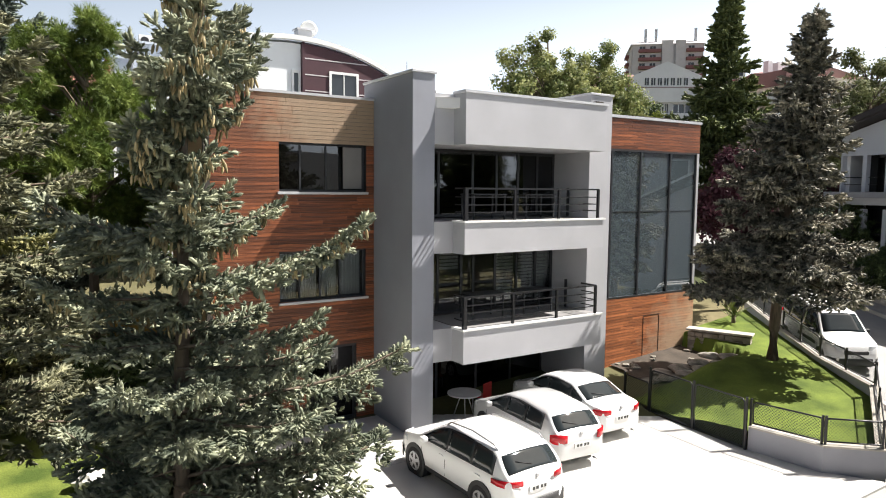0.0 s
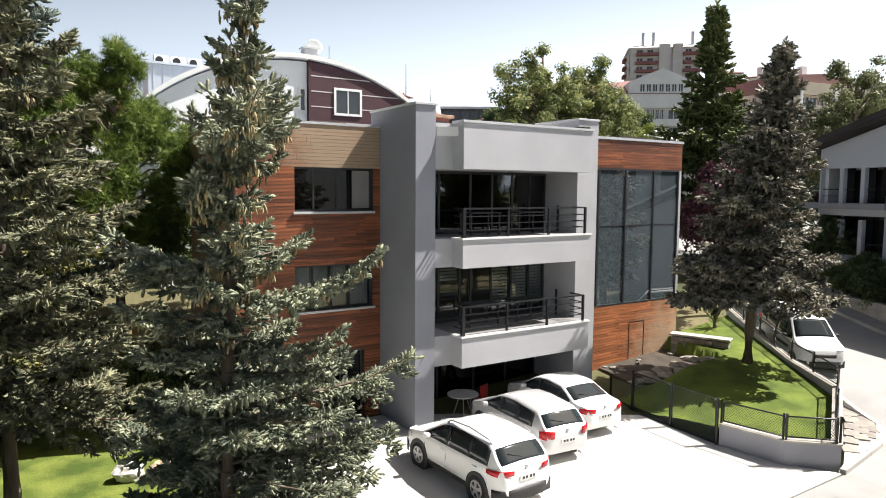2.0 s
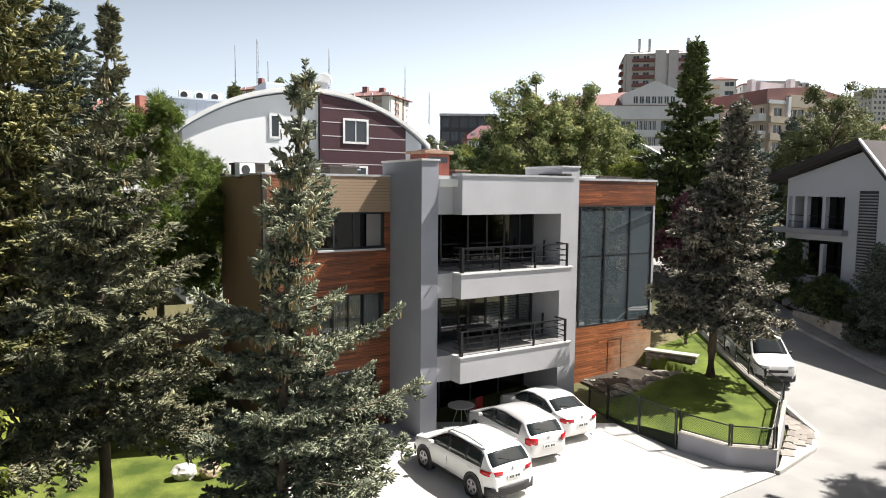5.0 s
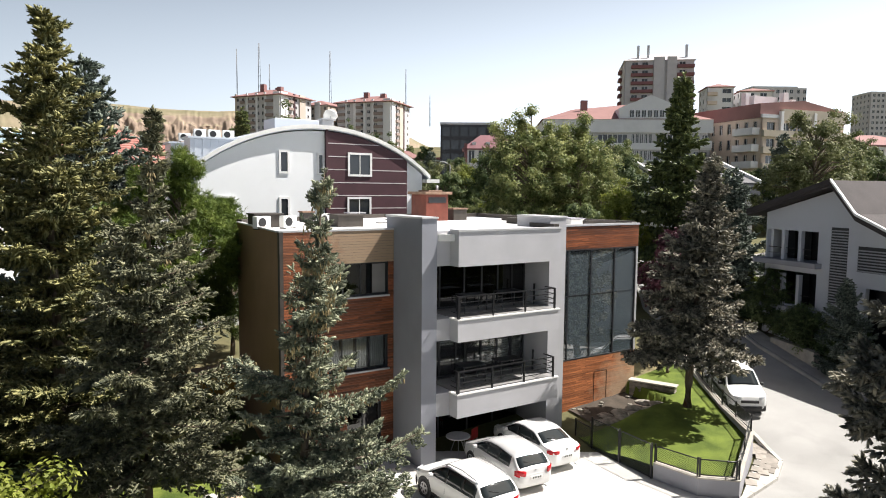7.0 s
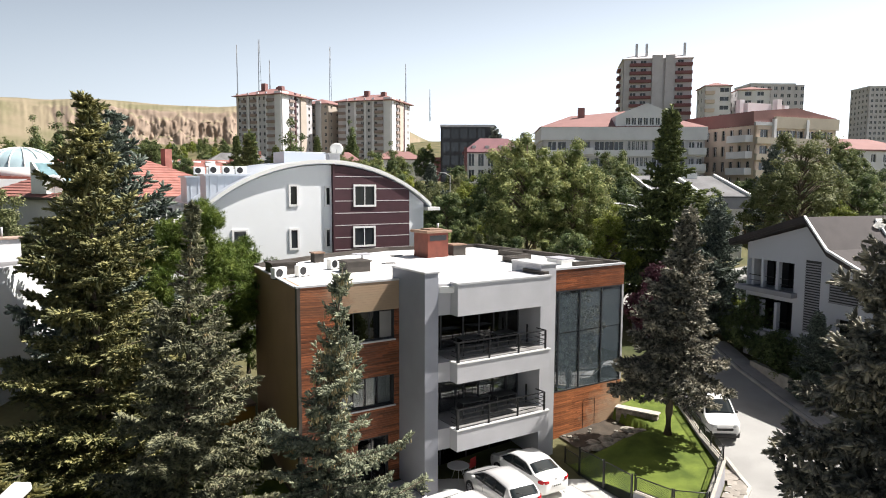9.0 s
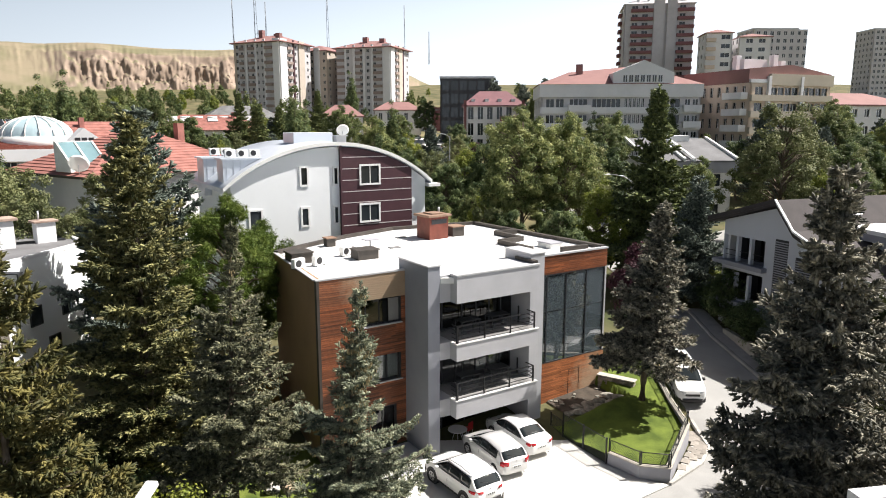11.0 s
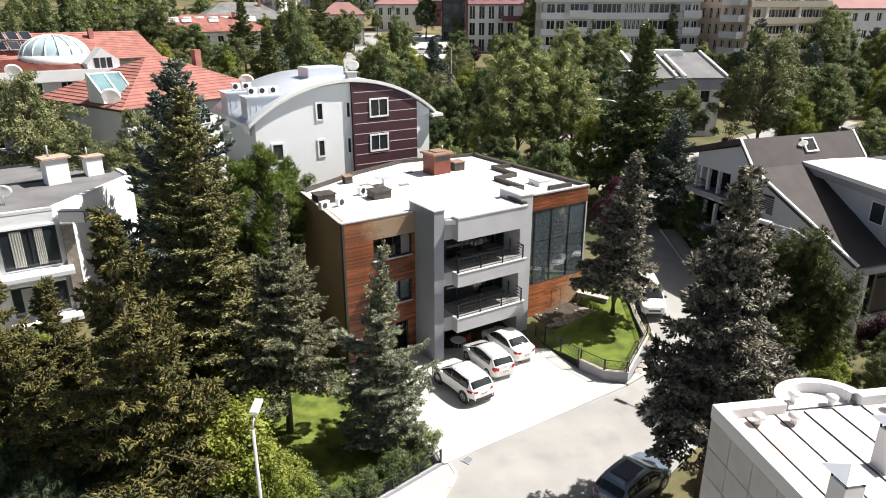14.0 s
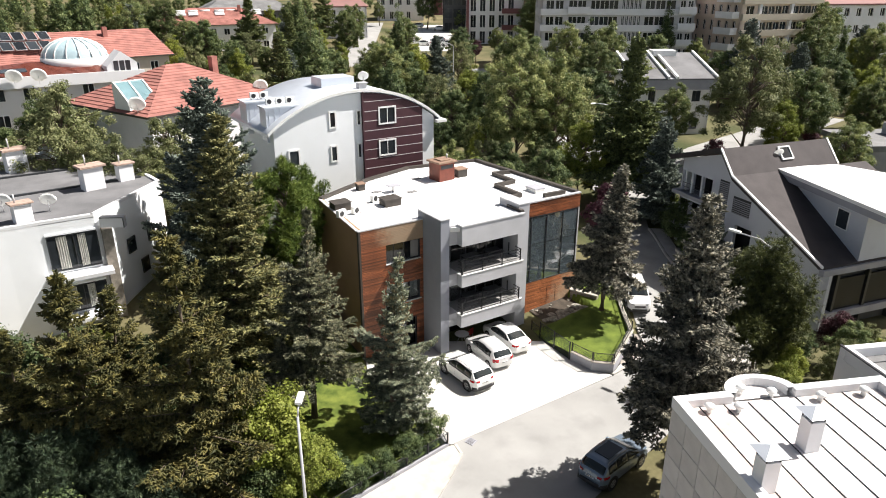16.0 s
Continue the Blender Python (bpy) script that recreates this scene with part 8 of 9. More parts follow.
        for y0, y1 in ((-0.2, -0.14), (-0.11, -0.04), (0.02, 0.09), (0.12, 0.19)):
            part("plate_bar", boxes((x0, x1, y0, y1, zz - 0.035, zz + 0.035)), M["plate_mark"], pl)
    part("badge", bm_tube(bmesh.new(), [(-h + 0.035, 0, tz + 0.07), (-h + 0.12, 0, tz + 0.07)], 0.04, 12), M["alloy"], t)
    gz = roof_z(h - 0.1) - 0.16
    part("grille", boxes((h - 0.10, h + 0.012, -0.40, 0.40, gz - 0.07, gz + 0.06), bevel=0.02), M["plastic"], t)
    part("exhaust", bm_tube(bmesh.new(), [(-h + 0.15, -0.5, clear + 0.02), (-h + 0.01, -0.5, clear + 0.02)], 0.03, 8), M["alloy"], t)
    wx = rear[0] + 0.05
    part("wiper", bm_tube(bmesh.new(), [(wx, 0.02, top_z(wx, 0) + 0.02), (wx + 0.10, 0.40, top_z(wx + 0.10, 0.5) + 0.02)], 0.01, 5), M["plastic"], t)
    return t


SUV_LINE = ((-2.19, 0.62), (-2.175, 0.86), (-2.13, 1.02), (-2.06, 1.10), (-1.70, 1.47), (-1.58, 1.55), (-0.6, 1.61), (0.1, 1.585), (0.36, 1.53), (1.18, 1.07), (1.38, 1.02), (1.86, 0.93), (2.06, 0.85), (2.15, 0.72), (2.19, 0.55))
HATCH_LINE = ((-2.08, 0.55), (-2.07, 0.82), (-2.02, 0.95), (-1.95, 1.0), (-1.58, 1.35), (-1.46, 1.41), (-0.4, 1.475), (0.15, 1.44), (0.38, 1.39), (1.22, 0.98), (1.42, 0.92), (1.82, 0.81), (1.98, 0.73), (2.05, 0.6), (2.08, 0.48))
SEDAN_LINE = ((-2.17, 0.52), (-2.155, 0.80), (-2.10, 0.95), (-2.0, 1.0), (-1.62, 1.03), (-1.48, 1.06), (-0.92, 1.35), (-0.76, 1.41), (-0.1, 1.46), (0.28, 1.43), (0.5, 1.38), (1.26, 0.97), (1.46, 0.91), (1.92, 0.79), (2.07, 0.71), (2.14, 0.58), (2.17, 0.46))
VAN_LINE = ((-2.12, 0.60), (-2.11, 1.05), (-2.07, 1.45), (-1.98, 1.72), (-1.86, 1.79), (-0.5, 1.83), (0.4, 1.79), (0.62, 1.72), (1.26, 1.15), (1.46, 1.06), (1.9, 0.95), (2.04, 0.86), (2.10, 0.70), (2.12, 0.5))
SUV_KIT = dict(belt=(1.06, 1.0), W=1.84, wheel_r=0.36, clear=0.22, glass=((-1.62, -0.98), (-0.90, -0.02), (0.05, 1.02)), screen=(0.40, 1.16), rear=(-2.03, -1.72), lamp=(0.46, 0.15), cladding=True, rails=True)


DZ = 0.05
suv = car("white crossover car with black lower cladding and roof rails", M["car_white"], pose(7.98, 11.95, DZ, 0, 0, 92) @ Matrix.Diagonal((0.94, 0.94, 0.93, 1)), SUV_LINE, **SUV_KIT)
hatch = car("silver-white hatchback car parked beside the crossover", M["car_silver"], pose(10.73, 13.25, DZ, 0, 0, 86) @ Matrix.Diagonal((0.95, 0.95, 0.95, 1)), HATCH_LINE, (0.97, 0.92), 1.72, 0.31, 1.25, -1.28, 0.19, ((-1.38, -0.72), (-0.64, 0.12), (0.18, 1.04)), (0.42, 1.2), (-1.92, -1.6), (0.24, 0.26))
sedan = car("white saloon car parked half under the balcony", M["car_white"], pose(12.95, 14.17, DZ, 0, 0, 88) @ Matrix.Diagonal((0.94, 0.94, 0.94, 1)), SEDAN_LINE, (0.98, 0.92), 1.71, 0.31, 1.28, -1.25, 0.19, ((-1.28, -0.85), (-0.78, 0.16), (0.22, 1.08)), (0.54, 1.24), (-1.46, -0.94), (0.30, 0.17))
van = car("white passenger van with black bumpers parked uphill", M["car_white"], pose(24.58, 13.1, ground_z(24.58, 13.1) + 0.03, 0, 5, -125.6), VAN_LINE, (1.10, 1.04), 1.72, 0.32, 1.38, -1.32, 0.20, ((-1.88, -1.22), (-1.14, -0.2), (-0.12, 1.1)), (0.66, 1.24), (-2.06, -1.99), (0.16, 0.34), van=True, rails=True, name="van", category="van")
suv2 = car("dark blue-grey estate SUV with a glass roof by the kerb", M["car_blue"], pose(9.5, 0.5, 0.04, 0, 0, 10) @ Matrix.Diagonal((0.96, 0.94, 0.94, 1)), SUV_LINE, **SUV_KIT)
part("sunroof", boxes((-1.25, 0.05, -0.46, 0.46, 1.60, 1.652)), M["car_glass"], suv2, "dark glass sunroof")
for sg in (1, -1):
    part("side_stripe", boxes((-0.3, 1.0, sg * 0.86 - 0.004 if sg > 0 else -0.866, sg * 0.86 + 0.006 if sg > 0 else -0.856, 0.66, 0.78)), M["plastic"], van, "dark decal marks")
for i, (x, y, a, k) in enumerate(((94.3, 164.7, 150, 0), (96.1, 155.4, 150, 1), (83.3, 135.8, 150, 0), (82.2, 129.3, 150, 1), (82.5, 123.4, 150, 0), (89.9, 167.5, -20, 0), (85.5, 157.2, -20, 0), (81.0, 148.8, -20, 1), (76.5, 139.1, -20, 0), (77.0, 132.5, 150, 1), (91.2, 116.8, 150, 0), (50.5, 38, 60, 0), (47, 33, 240, 1))):
    c_ = copy_thing(hatch if k == 0 else sedan, pose(x, y, ground_z(x, y) + 0.08, 0, 0, a))
    c_["label"] = "white car in the distant car park" if i < 11 else "pale car on the side street"
solo("far_street", draped(lambda u, v: (46 + 40 * u + 6 * v, 116 + 68 * u - 2 * v), 24, 3, 0.03, "far_street", M["asphalt"]), None, "pale street climbing beside the car park", "road", kind="structure")
solo("car_park", draped(lambda u, v: (69 + 12 * u + 24 * v, 127 - 7 * u + 46 * v), 14, 14, 0.04, "car_park", M["concrete"]), None, "pale gravel car park beyond the trees", "car park", kind="structure")

# ---- fences, walls, lamps ----
M["mesh_wire"] = mat("dark_green_wire", (0.012, 0.03, 0.018), 0.5, 0, 0.1, 4, 0)


def wire_panel(L, h, pitch=0.08, r=0.0045):
    """A diamond wire mesh filling L by h, in the xz plane."""
    b = bmesh.new()
    n = int((L + h) / pitch)
    for i in range(n + 1):
        for sg in (1, -1):
            s = i * pitch
            x0, x1 = (s - h, s) if sg > 0 else (s, s - h)
            z0, z1 = 0.0, h
            pts = []
            for x, z in ((x0, z0), (x1, z1)):
                if x < 0:
                    z, x = (z + (0 - x) if z == z0 else z - (0 - x)), 0.0
                if x > L:
                    z, x = (z + (x - L) if z == z0 else z - (x - L)), L
                pts.append((x, z))
            if abs(pts[0][0] - pts[1][0]) < 0.01:
                continue
            (xa, za), (xb, zb) = pts
            d = Vector((xb - xa, 0, zb - za)).normalized()
            q = Vector((-d.z, 0, d.x)) * r
            b.faces.new([b.verts.new(Vector(p) + o) for p, o in (((xa, 0, za), q), ((xb, 0, zb), q), ((xb, 0, zb), -q), ((xa, 0, za), -q))])
    return b


def fence_panel(p, q, zp, zq, h, label, posts=(True, True), group="fence panels", wire=True):
    p, q = Vector((*p, zp)), Vector((*q, zq))
    L = (q - p).to_2d().length
    yaw = math.degrees(math.atan2(q.y - p.y, q.x - p.x))
    t = thing("fence_panel", label, "fence", pose(p.x, p.y, p.z, 0, 0, yaw), group)
    sh = Matrix.Identity(4)
    sh[2][0] = (zq - zp) / L
    fr = bm_tube(bmesh.new(), [(0.06, 0, 0.06), (0.06, 0, h - 0.06), (0.12, 0, h), (L - 0.12, 0, h), (L - 0.06, 0, h - 0.06), (L - 0.06, 0, 0.06), (0.06, 0, 0.06)], 0.022, 6)
    fr.transform(sh)
    part("panel_frame", fr, M["dark_metal"], t)
    if wire:
        wb_ = wire_panel(L - 0.12, h - 0.06)
        wb_.transform(sh @ Matrix.Translation((0.06, 0, 0.04)))
        part("wire_mesh", wb_, M["mesh_wire"], t)
    if posts[0]:
        part("post", boxes((-0.027, 0.027, -0.027, 0.027, -0.05, h + 0.08), bevel=0.006), M["dark_metal"], t)
    if posts[1]:
        part("post", boxes((L - 0.027, L + 0.027, -0.027, 0.027, zq - zp - 0.05, zq - zp + h + 0.08), bevel=0.006), M["dark_metal"], t)
    return t


# low wall round the raised lawn
WL = [((15.18, 9.97), 0.04, 0.64), ((15.40, 8.18), 0.0, 0.68), ((16.42, 7.22), 0.0, 0.68), ((20.35, 9.25), 0.0, 1.10), ((22.1, 11.8), 0.35, 1.20), ((23.85, 14.15), 0.7, 1.5), ((26.2, 17.2), 1.2, 1.95)]
lw = bmesh.new()
for (p, a0, a1), (q, b0, b1) in zip(WL, WL[1:]):
    edge_box(lw, p, q, 0.22, 0.0, min(a0, b0) - 0.3, a1, min(a0, b0) - 0.3, b1)
garden_wall = solo("lawn_wall", lw, M["wall_grey"], "low grey rendered wall round the raised lawn", "wall", kind="structure")
cpw = bmesh.new()
for (p, a0, a1), (q, b0, b1) in zip(WL, WL[1:]):
    edge_box(cpw, p, q, 0.25, 0.03, a1, a1 + 0.045, b1, b1 + 0.045)
part("wall_coping", cpw, M["stone_cap"], garden_wall, "pale stone coping")


def inset(p, q, d=0.11):
    p, q = Vector(p), Vector(q)
    n = Vector((-(q - p).y, (q - p).x)).normalized()
    return tuple(p + n * d), tuple(q + n * d)


lab_f = "black framed chain-link fence panel on the low wall"
for (p, a0, a1), (q, b0, b1) in zip(WL, WL[1:]):
    pi, qi = inset(p, q)
    L = math.dist(pi, qi)
    k = max(1, round(L / 1.9))
    for i in range(k):
        s0, s1 = i / k, (i + 1) / k
        A = tuple(x + (y - x) * s0 for x, y in zip(pi, qi))
        B = tuple(x + (y - x) * s1 for x, y in zip(pi, qi))
        fence_panel(A, B, a1 + 0.05 + (b1 - a1) * s0, a1 + 0.05 + (b1 - a1) * s1, 0.62, lab_f, (True, i == k - 1))
GL = [((15.14, 10.02), 0.05), ((15.24, 11.7), 0.05), ((15.32, 13.3), 0.05), ((15.5, 14.45), 0.05)]
for (p, a), (q, b_) in zip(GL, GL[1:]):
    fence_panel(p, q, a, b_, 1.32 if q[1] < 14 else 0.9, "tall black chain-link gate panel beside the drive")
# stone walls and slabs by the wing
rnd = random.Random(8)


def rubble(name, label, p, q, z0, z1, thick):
    """A dry stone wall of uneven blocks between p and q."""
    p, q = Vector((*p, 0)), Vector((*q, 0))
    L = (q - p).length
    t = thing(name, label, "stone wall", pose(p.x, p.y, z0, 0, 0, math.degrees(math.atan2(q.y - p.y, q.x - p.x))), kind="structure")
    z = 0.0
    while z < z1 - z0 - 0.05:
        hh = rnd.uniform(0.13, 0.22)
        x = 0.0
        while x < L:
            ww = rnd.uniform(0.2, 0.42)
            b = boxes((x, min(L, x + ww - 0.012), rnd.uniform(-0.03, 0.02), thick, z, min(z1 - z0, z + hh) - 0.01), bevel=0.02)
            part("stone", b, M["stone"], t)
            x += ww
        z += hh
    part("cap", boxes((-0.06, L + 0.06, -0.08, thick + 0.08, z1 - z0, z1 - z0 + 0.08), bevel=0.015), M["stone_cap"], t, "pale stone cap")
    return t


rubble("stone_wall", "rough stone retaining wall with a pale cap at the foot of the wing", (20.65, 16.1), (21.55, 14.1), 0.5, 1.5, 0.4)
for i, (x, y, z, r) in enumerate(((20.1, 13.9, 1.0, 20), (19.4, 13.75, 0.85, 35), (18.8, 14.0, 0.72, 10), (18.2, 14.2, 0.6, 50), (17.7, 14.5, 0.45, 0), (17.3, 14.9, 0.35, 25), (19.9, 14.55, 0.92, 70), (19.2, 14.5, 0.78, 15), (18.55, 14.75, 0.62, 40), (17.95, 15.05, 0.48, 80), (17.45, 15.5, 0.36, 30))):
    b = bmesh.new()
    bmesh.ops.create_icosphere(b, subdivisions=2, radius=0.42)
    for v in b.verts:
        v.co = Vector((v.co.x * 1.1, v.co.y * 0.95, v.co.z * 0.24)) * (1 + 0.22 * noise.noise(v.co * 3 + Vector((i, 0, 0))))
    solo("garden_rock", b, M["rock"], "flat pale rock bedded in the lawn edge", "rock", "rockery stones", m=pose(x, y, z + 0.02, 0, 0, r))
for i, (x, y) in enumerate(((0.55, 16.3), (1.25, 16.05))):
    b = bmesh.new()
    bmesh.ops.create_icosphere(b, subdivisions=3, radius=0.34)
    for v in b.verts:
        v.co = Vector((v.co.x, v.co.y * 0.8, v.co.z * 0.75)) * (1 + 0.4 * noise.noise(v.co * 2.6 + Vector((i * 3, 1, 0))) + 0.25 * noise.noise(v.co * 7 + Vector((i, 5, 0))))
    solo("garden_rock", b, mat("white_rock" if i == 0 else "tan_rock", (0.55, 0.53, 0.50) if i == 0 else (0.42, 0.32, 0.22), 0.9, 0, 0.2, 3, 0.5, 25), "white boulder on the lawn" if i == 0 else "tan boulder on the lawn", "rock", m=pose(x, y, 0.2, 0, 0, 30 * i))
# garden boundary by the street
GBW = [((-14.0, 3.6), 0.3), ((-8.0, 4.7), 0.3), ((-2.5, 5.62), 0.3), ((3.25, 6.62), 0.3), ((3.42, 7.6), 0.3)]
gb = bmesh.new()
for (p, a), (q, b_) in zip(GBW, GBW[1:]):
    edge_box(gb, p, q, 0.2, 0.0, -0.1, a)
solo("garden_wall", gb, M["wall_grey"], "low pale wall along the garden front", "wall", kind="structure")
for (p, a), (q, b_) in zip(GBW, GBW[1:]):
    L = math.dist(p, q)
    k = max(1, round(L / 1.6))
    pi, qi = inset(p, q, 0.1)
    for i in range(k):
        A = tuple(x + (y - x) * i / k for x, y in zip(pi, qi))
        B = tuple(x + (y - x) * (i + 1) / k for x, y in zip(pi, qi))
        fence_panel(A, B, 0.32, 0.32, 0.6, "black framed chain-link panel on the garden wall", (True, i == k - 1), wire=i >= k - 3)
# pavements: slabs with kerbs
pav = solo("pavement", bm_prism(bmesh.new(), [(-14.0, 3.55), (-2.5, 5.6), (3.25, 6.6), (3.62, 6.5), (3.5, 5.75), (1.85, 4.5), (-3.0, 1.35), (-12.0, -4.8), (-20, -9.0), (-22, 2)], -0.1, 0.13), M["kerb"], "pale pavement beside the garden wall", "pavement", kind="structure")
pv2 = solo("pavement", bm_prism(bmesh.new(), [(16.1, 7.1), (19.1, 7.55), (20.75, 8.4), (21.9, 10.3), (22.15, 11.7), (20.6, 9.15), (16.7, 7.28)], -0.1, 0.12), M["kerb"], "cracked slab pavement round the lawn wall", "pavement", kind="structure")
sb_ = finish("paving_slab", boxes((-0.27, 0.27, -0.2, 0.2, 0, 0.035), bevel=0.01), M["pave_stone"])
for i in range(11):
    for j in range(3):
        s = (i + 0.5) / 11
        a, c_ = along([(16.9, 7.3), (20.55, 9.12), (22.05, 11.6)], s), along([(17.2, 7.2), (19.1, 7.6), (20.8, 8.45), (22.0, 10.4)], s)
        f = (j + 0.5) / 3
        wd = math.dist(a, c_)
        if wd < 0.35 * (j + 1):
            continue
        ob = part("paving_slab", sb_, None, pv2)
        ob.matrix_basis = pose(a[0] + (c_[0] - a[0]) * f, a[1] + (c_[1] - a[1]) * f, 0.12 + rnd.uniform(-0.01, 0.006), rnd.uniform(-1.5, 1.5), rnd.uniform(-1.5, 1.5), 35 + rnd.uniform(-9, 9))


def kerb_line(pts, h, label):
    t = thing("kerb", label, "kerb", Matrix.Translation((*pts[0], 0)), kind="structure")
    for p, q in zip(pts, pts[1:]):
        L = math.dist(p, q)
        k = max(1, round(L / 1.0))
        for i in range(k):
            A = [x + (y - x) * (i + 0.01) / k for x, y in zip(p, q)]
            B = [x + (y - x) * (i + 0.99) / k for x, y in zip(p, q)]
            ga, gb_ = ground_z(*A), ground_z(*B)
            part("kerb_stone", edge_box(bmesh.new(), A, B, 0.08, 0.08, ga - 0.1, ga + h, gb_ - 0.1, gb_ + h), M["kerb"], t).matrix_basis = Matrix.Translation((-pts[0][0], -pts[0][1], 0))
    return t


kerb_line([(-12, -4.8), (-3, 1.3), (1.85, 4.45), (3.45, 5.7), (3.6, 6.5)], 0.16, "row of pale kerb stones")
kerb_line([(16.2, 7.05), (19.1, 7.5), (20.8, 8.3), (22.2, 10.5)], 0.15, "row of pale kerb stones")
kerb_line([(18, 1.7), (22, 3.3), (25.6, 5.5), (28.9, 9.5), (30.5, 12.9), (32.3, 16.7), (35, 21)], 0.18, "row of pale kerb stones")


def verge_xy(u, v):
    a = along([(18, 1.6), (22, 3.2), (25.7, 5.4), (29.0, 9.4), (30.6, 12.8), (32.4, 16.6), (35.1, 20.9)], u)
    b_ = along([(19, -0.2), (23.5, 1.6), (27.2, 4.2), (30.3, 8.6), (31.8, 12.2), (33.4, 16.0), (36.0, 20.2)], u)
    return a[0] + (b_[0] - a[0]) * v, a[1] + (b_[1] - a[1]) * v


solo("far_pavement", draped(verge_xy, 40, 3, 0.16, "far_pavement", M["kerb"]), None, "pale pavement beside the white house", "pavement", kind="structure")

# street lamps
sl = thing("street_lamp", "grey steel street lamp with a flat pale head", "street lamp", Matrix.Translation((-6.62, 1.9, -0.28)))
part("pole", bm_tube(bmesh.new(), [(0, 0, 0), (0, 0, 4), (0, 0, 8.9)], [0.09, 0.07, 0.05], 10), M["coping"], sl)
part("arm", bm_tube(bmesh.new(), [(0, 0, 8.85), (0.05, 0.05, 9.15), (0.2, 0.25, 9.3)], 0.035, 8), M["coping"], sl)
part("head", boxes((-0.13, 0.13, 0.0, 0.62, -0.06, 0.07), bevel=0.03), M["white_paint"], sl, "flat pale lamp head", pose(0.1, 0.12, 9.35, 10, 0, -35))
s2 = thing("street_lamp", "grey curved-arm street lamp across the road", "street lamp", Matrix.Translation((22.2, 1.1, 0.0)))
part("pole", bm_tube(bmesh.new(), [(0, 0, 0), (0, 0, 8.6), (-0.05, 0.35, 9.5), (-0.2, 1.1, 9.85), (-0.5, 2.3, 9.95)], [0.09, 0.07, 0.05, 0.045, 0.04], 8), M["coping"], s2)
part("head", boxes((-0.13, 0.13, -0.1, 0.62, -0.06, 0.07), bevel=0.03), M["white_paint"], s2, "flat pale lamp head", pose(-0.5, 2.3, 9.98, 4, 0, 13))
for x, y, hh in ((49.0, 76.0, 9.0), (42.5, 34.0, 8.0)):
    s3 = thing("street_lamp", "slim grey street lamp among the trees", "street lamp", Matrix.Translation((x, y, ground_z(x, y) - 0.1)))
    part("pole", bm_tube(bmesh.new(), [(0, 0, 0), (0, 0, hh), (-0.6, 0.3, hh + 0.4), (-2.0, 0.8, hh + 0.6)], [0.1, 0.06, 0.05, 0.04], 8), M["coping"], s3)
    part("head", boxes((-0.5, 0.3, -0.12, 0.12, -0.06, 0.06), bevel=0.03), M["white_paint"], s3, "", Matrix.Translation((-2.2, 0.85, hh + 0.6)))

# ---- things on the roof and under the balconies ----
ch = thing("roof_chimney", "red-brown sheet-metal chimney housing with a brown cap", "chimney", pose(14.75, 25.5, 9.12, 0, 0, 5))
part("casing", boxes((-0.75, 0.75, -0.7, 0.7, 0, 1.45), bevel=0.02), M["rust_metal"], ch)
part("cap", boxes((-0.92, 0.92, -0.86, 0.86, 1.45, 1.6), bevel=0.03), M["rust_top"], ch, "weathered brown cap")
part("vent_slot", boxes((-0.6, 0.6, -0.72, -0.69, 1.0, 1.3)), M["dark_frame"], ch)
part("cap_stone", boxes((-0.45, 0.5, -0.5, 0.45, 1.6, 1.68), bevel=0.02), M["rust_top"], ch)
part("flue", bm_tube(bmesh.new(), [(0.65, 0.2, 1.6), (0.65, 0.2, 1.95)], 0.07, 8), M["coping"], ch)
for x, y, w_, d_, h_, lab in ((16.5, 25.5, 0.45, 0.45, 0.62, "small brown roof chimney with a flat cap"), (8.0, 21.7, 0.62, 0.5, 0.5, "low dark roof vent box with a capped top"), (4.55, 22.6, 0.6, 0.5, 0.55, "low dark roof vent box near the edge"), (7.85, 26.2, 0.28, 0.28, 0.5, "slim dark roof vent")):
    v = thing("roof_vent", lab, "roof vent", Matrix.Translation((x, y, 9.12)), "roof vents")
    part("box", boxes((-w_, w_, -d_, d_, 0, h_), bevel=0.015), M["dark_coping"], v)
    part("lid", boxes((-w_ - 0.06, w_ + 0.06, -d_ - 0.06, d_ + 0.06, h_, h_ + 0.07), bevel=0.01), M["rust_top"] if w_ < 0.5 else M["dark_coping"], v)
for x, y in ((5.1, 21.2), (7.4, 22.9), (3.9, 21.0)):
    v = thing("air_conditioner", "white outdoor air-conditioning unit on the roof", "air conditioner", pose(x, y, 9.12, 0, 0, 20), "roof air conditioners")
    part("casing", boxes((-0.35, 0.35, -0.15, 0.15, 0.05, 0.55), bevel=0.02), M["white_paint"], v)
    part("fan_grille", bm_tube(bmesh.new(), [(-0.08, -0.165, 0.3), (-0.08, -0.15, 0.3)], 0.19, 14), M["dark_metal"], v)
    part("foot", boxes((-0.3, -0.24, -0.15, 0.15, 0, 0.05)), M["dark_metal"], v)
    part("foot", boxes((0.24, 0.3, -0.15, 0.15, 0, 0.05)), M["dark_metal"], v)
v = thing("roof_vent", "T-shaped roof vent with a flat plate", "roof vent", Matrix.Translation((9.7, 24.4, 9.12)))
part("pipe", bm_tube(bmesh.new(), [(0, 0, 0), (0, 0, 0.5)], 0.07, 8), M["coping"], v)
part("plate", boxes((-0.45, 0.45, -0.35, 0.35, 0.5, 0.55)), M["wall_grey"], v)
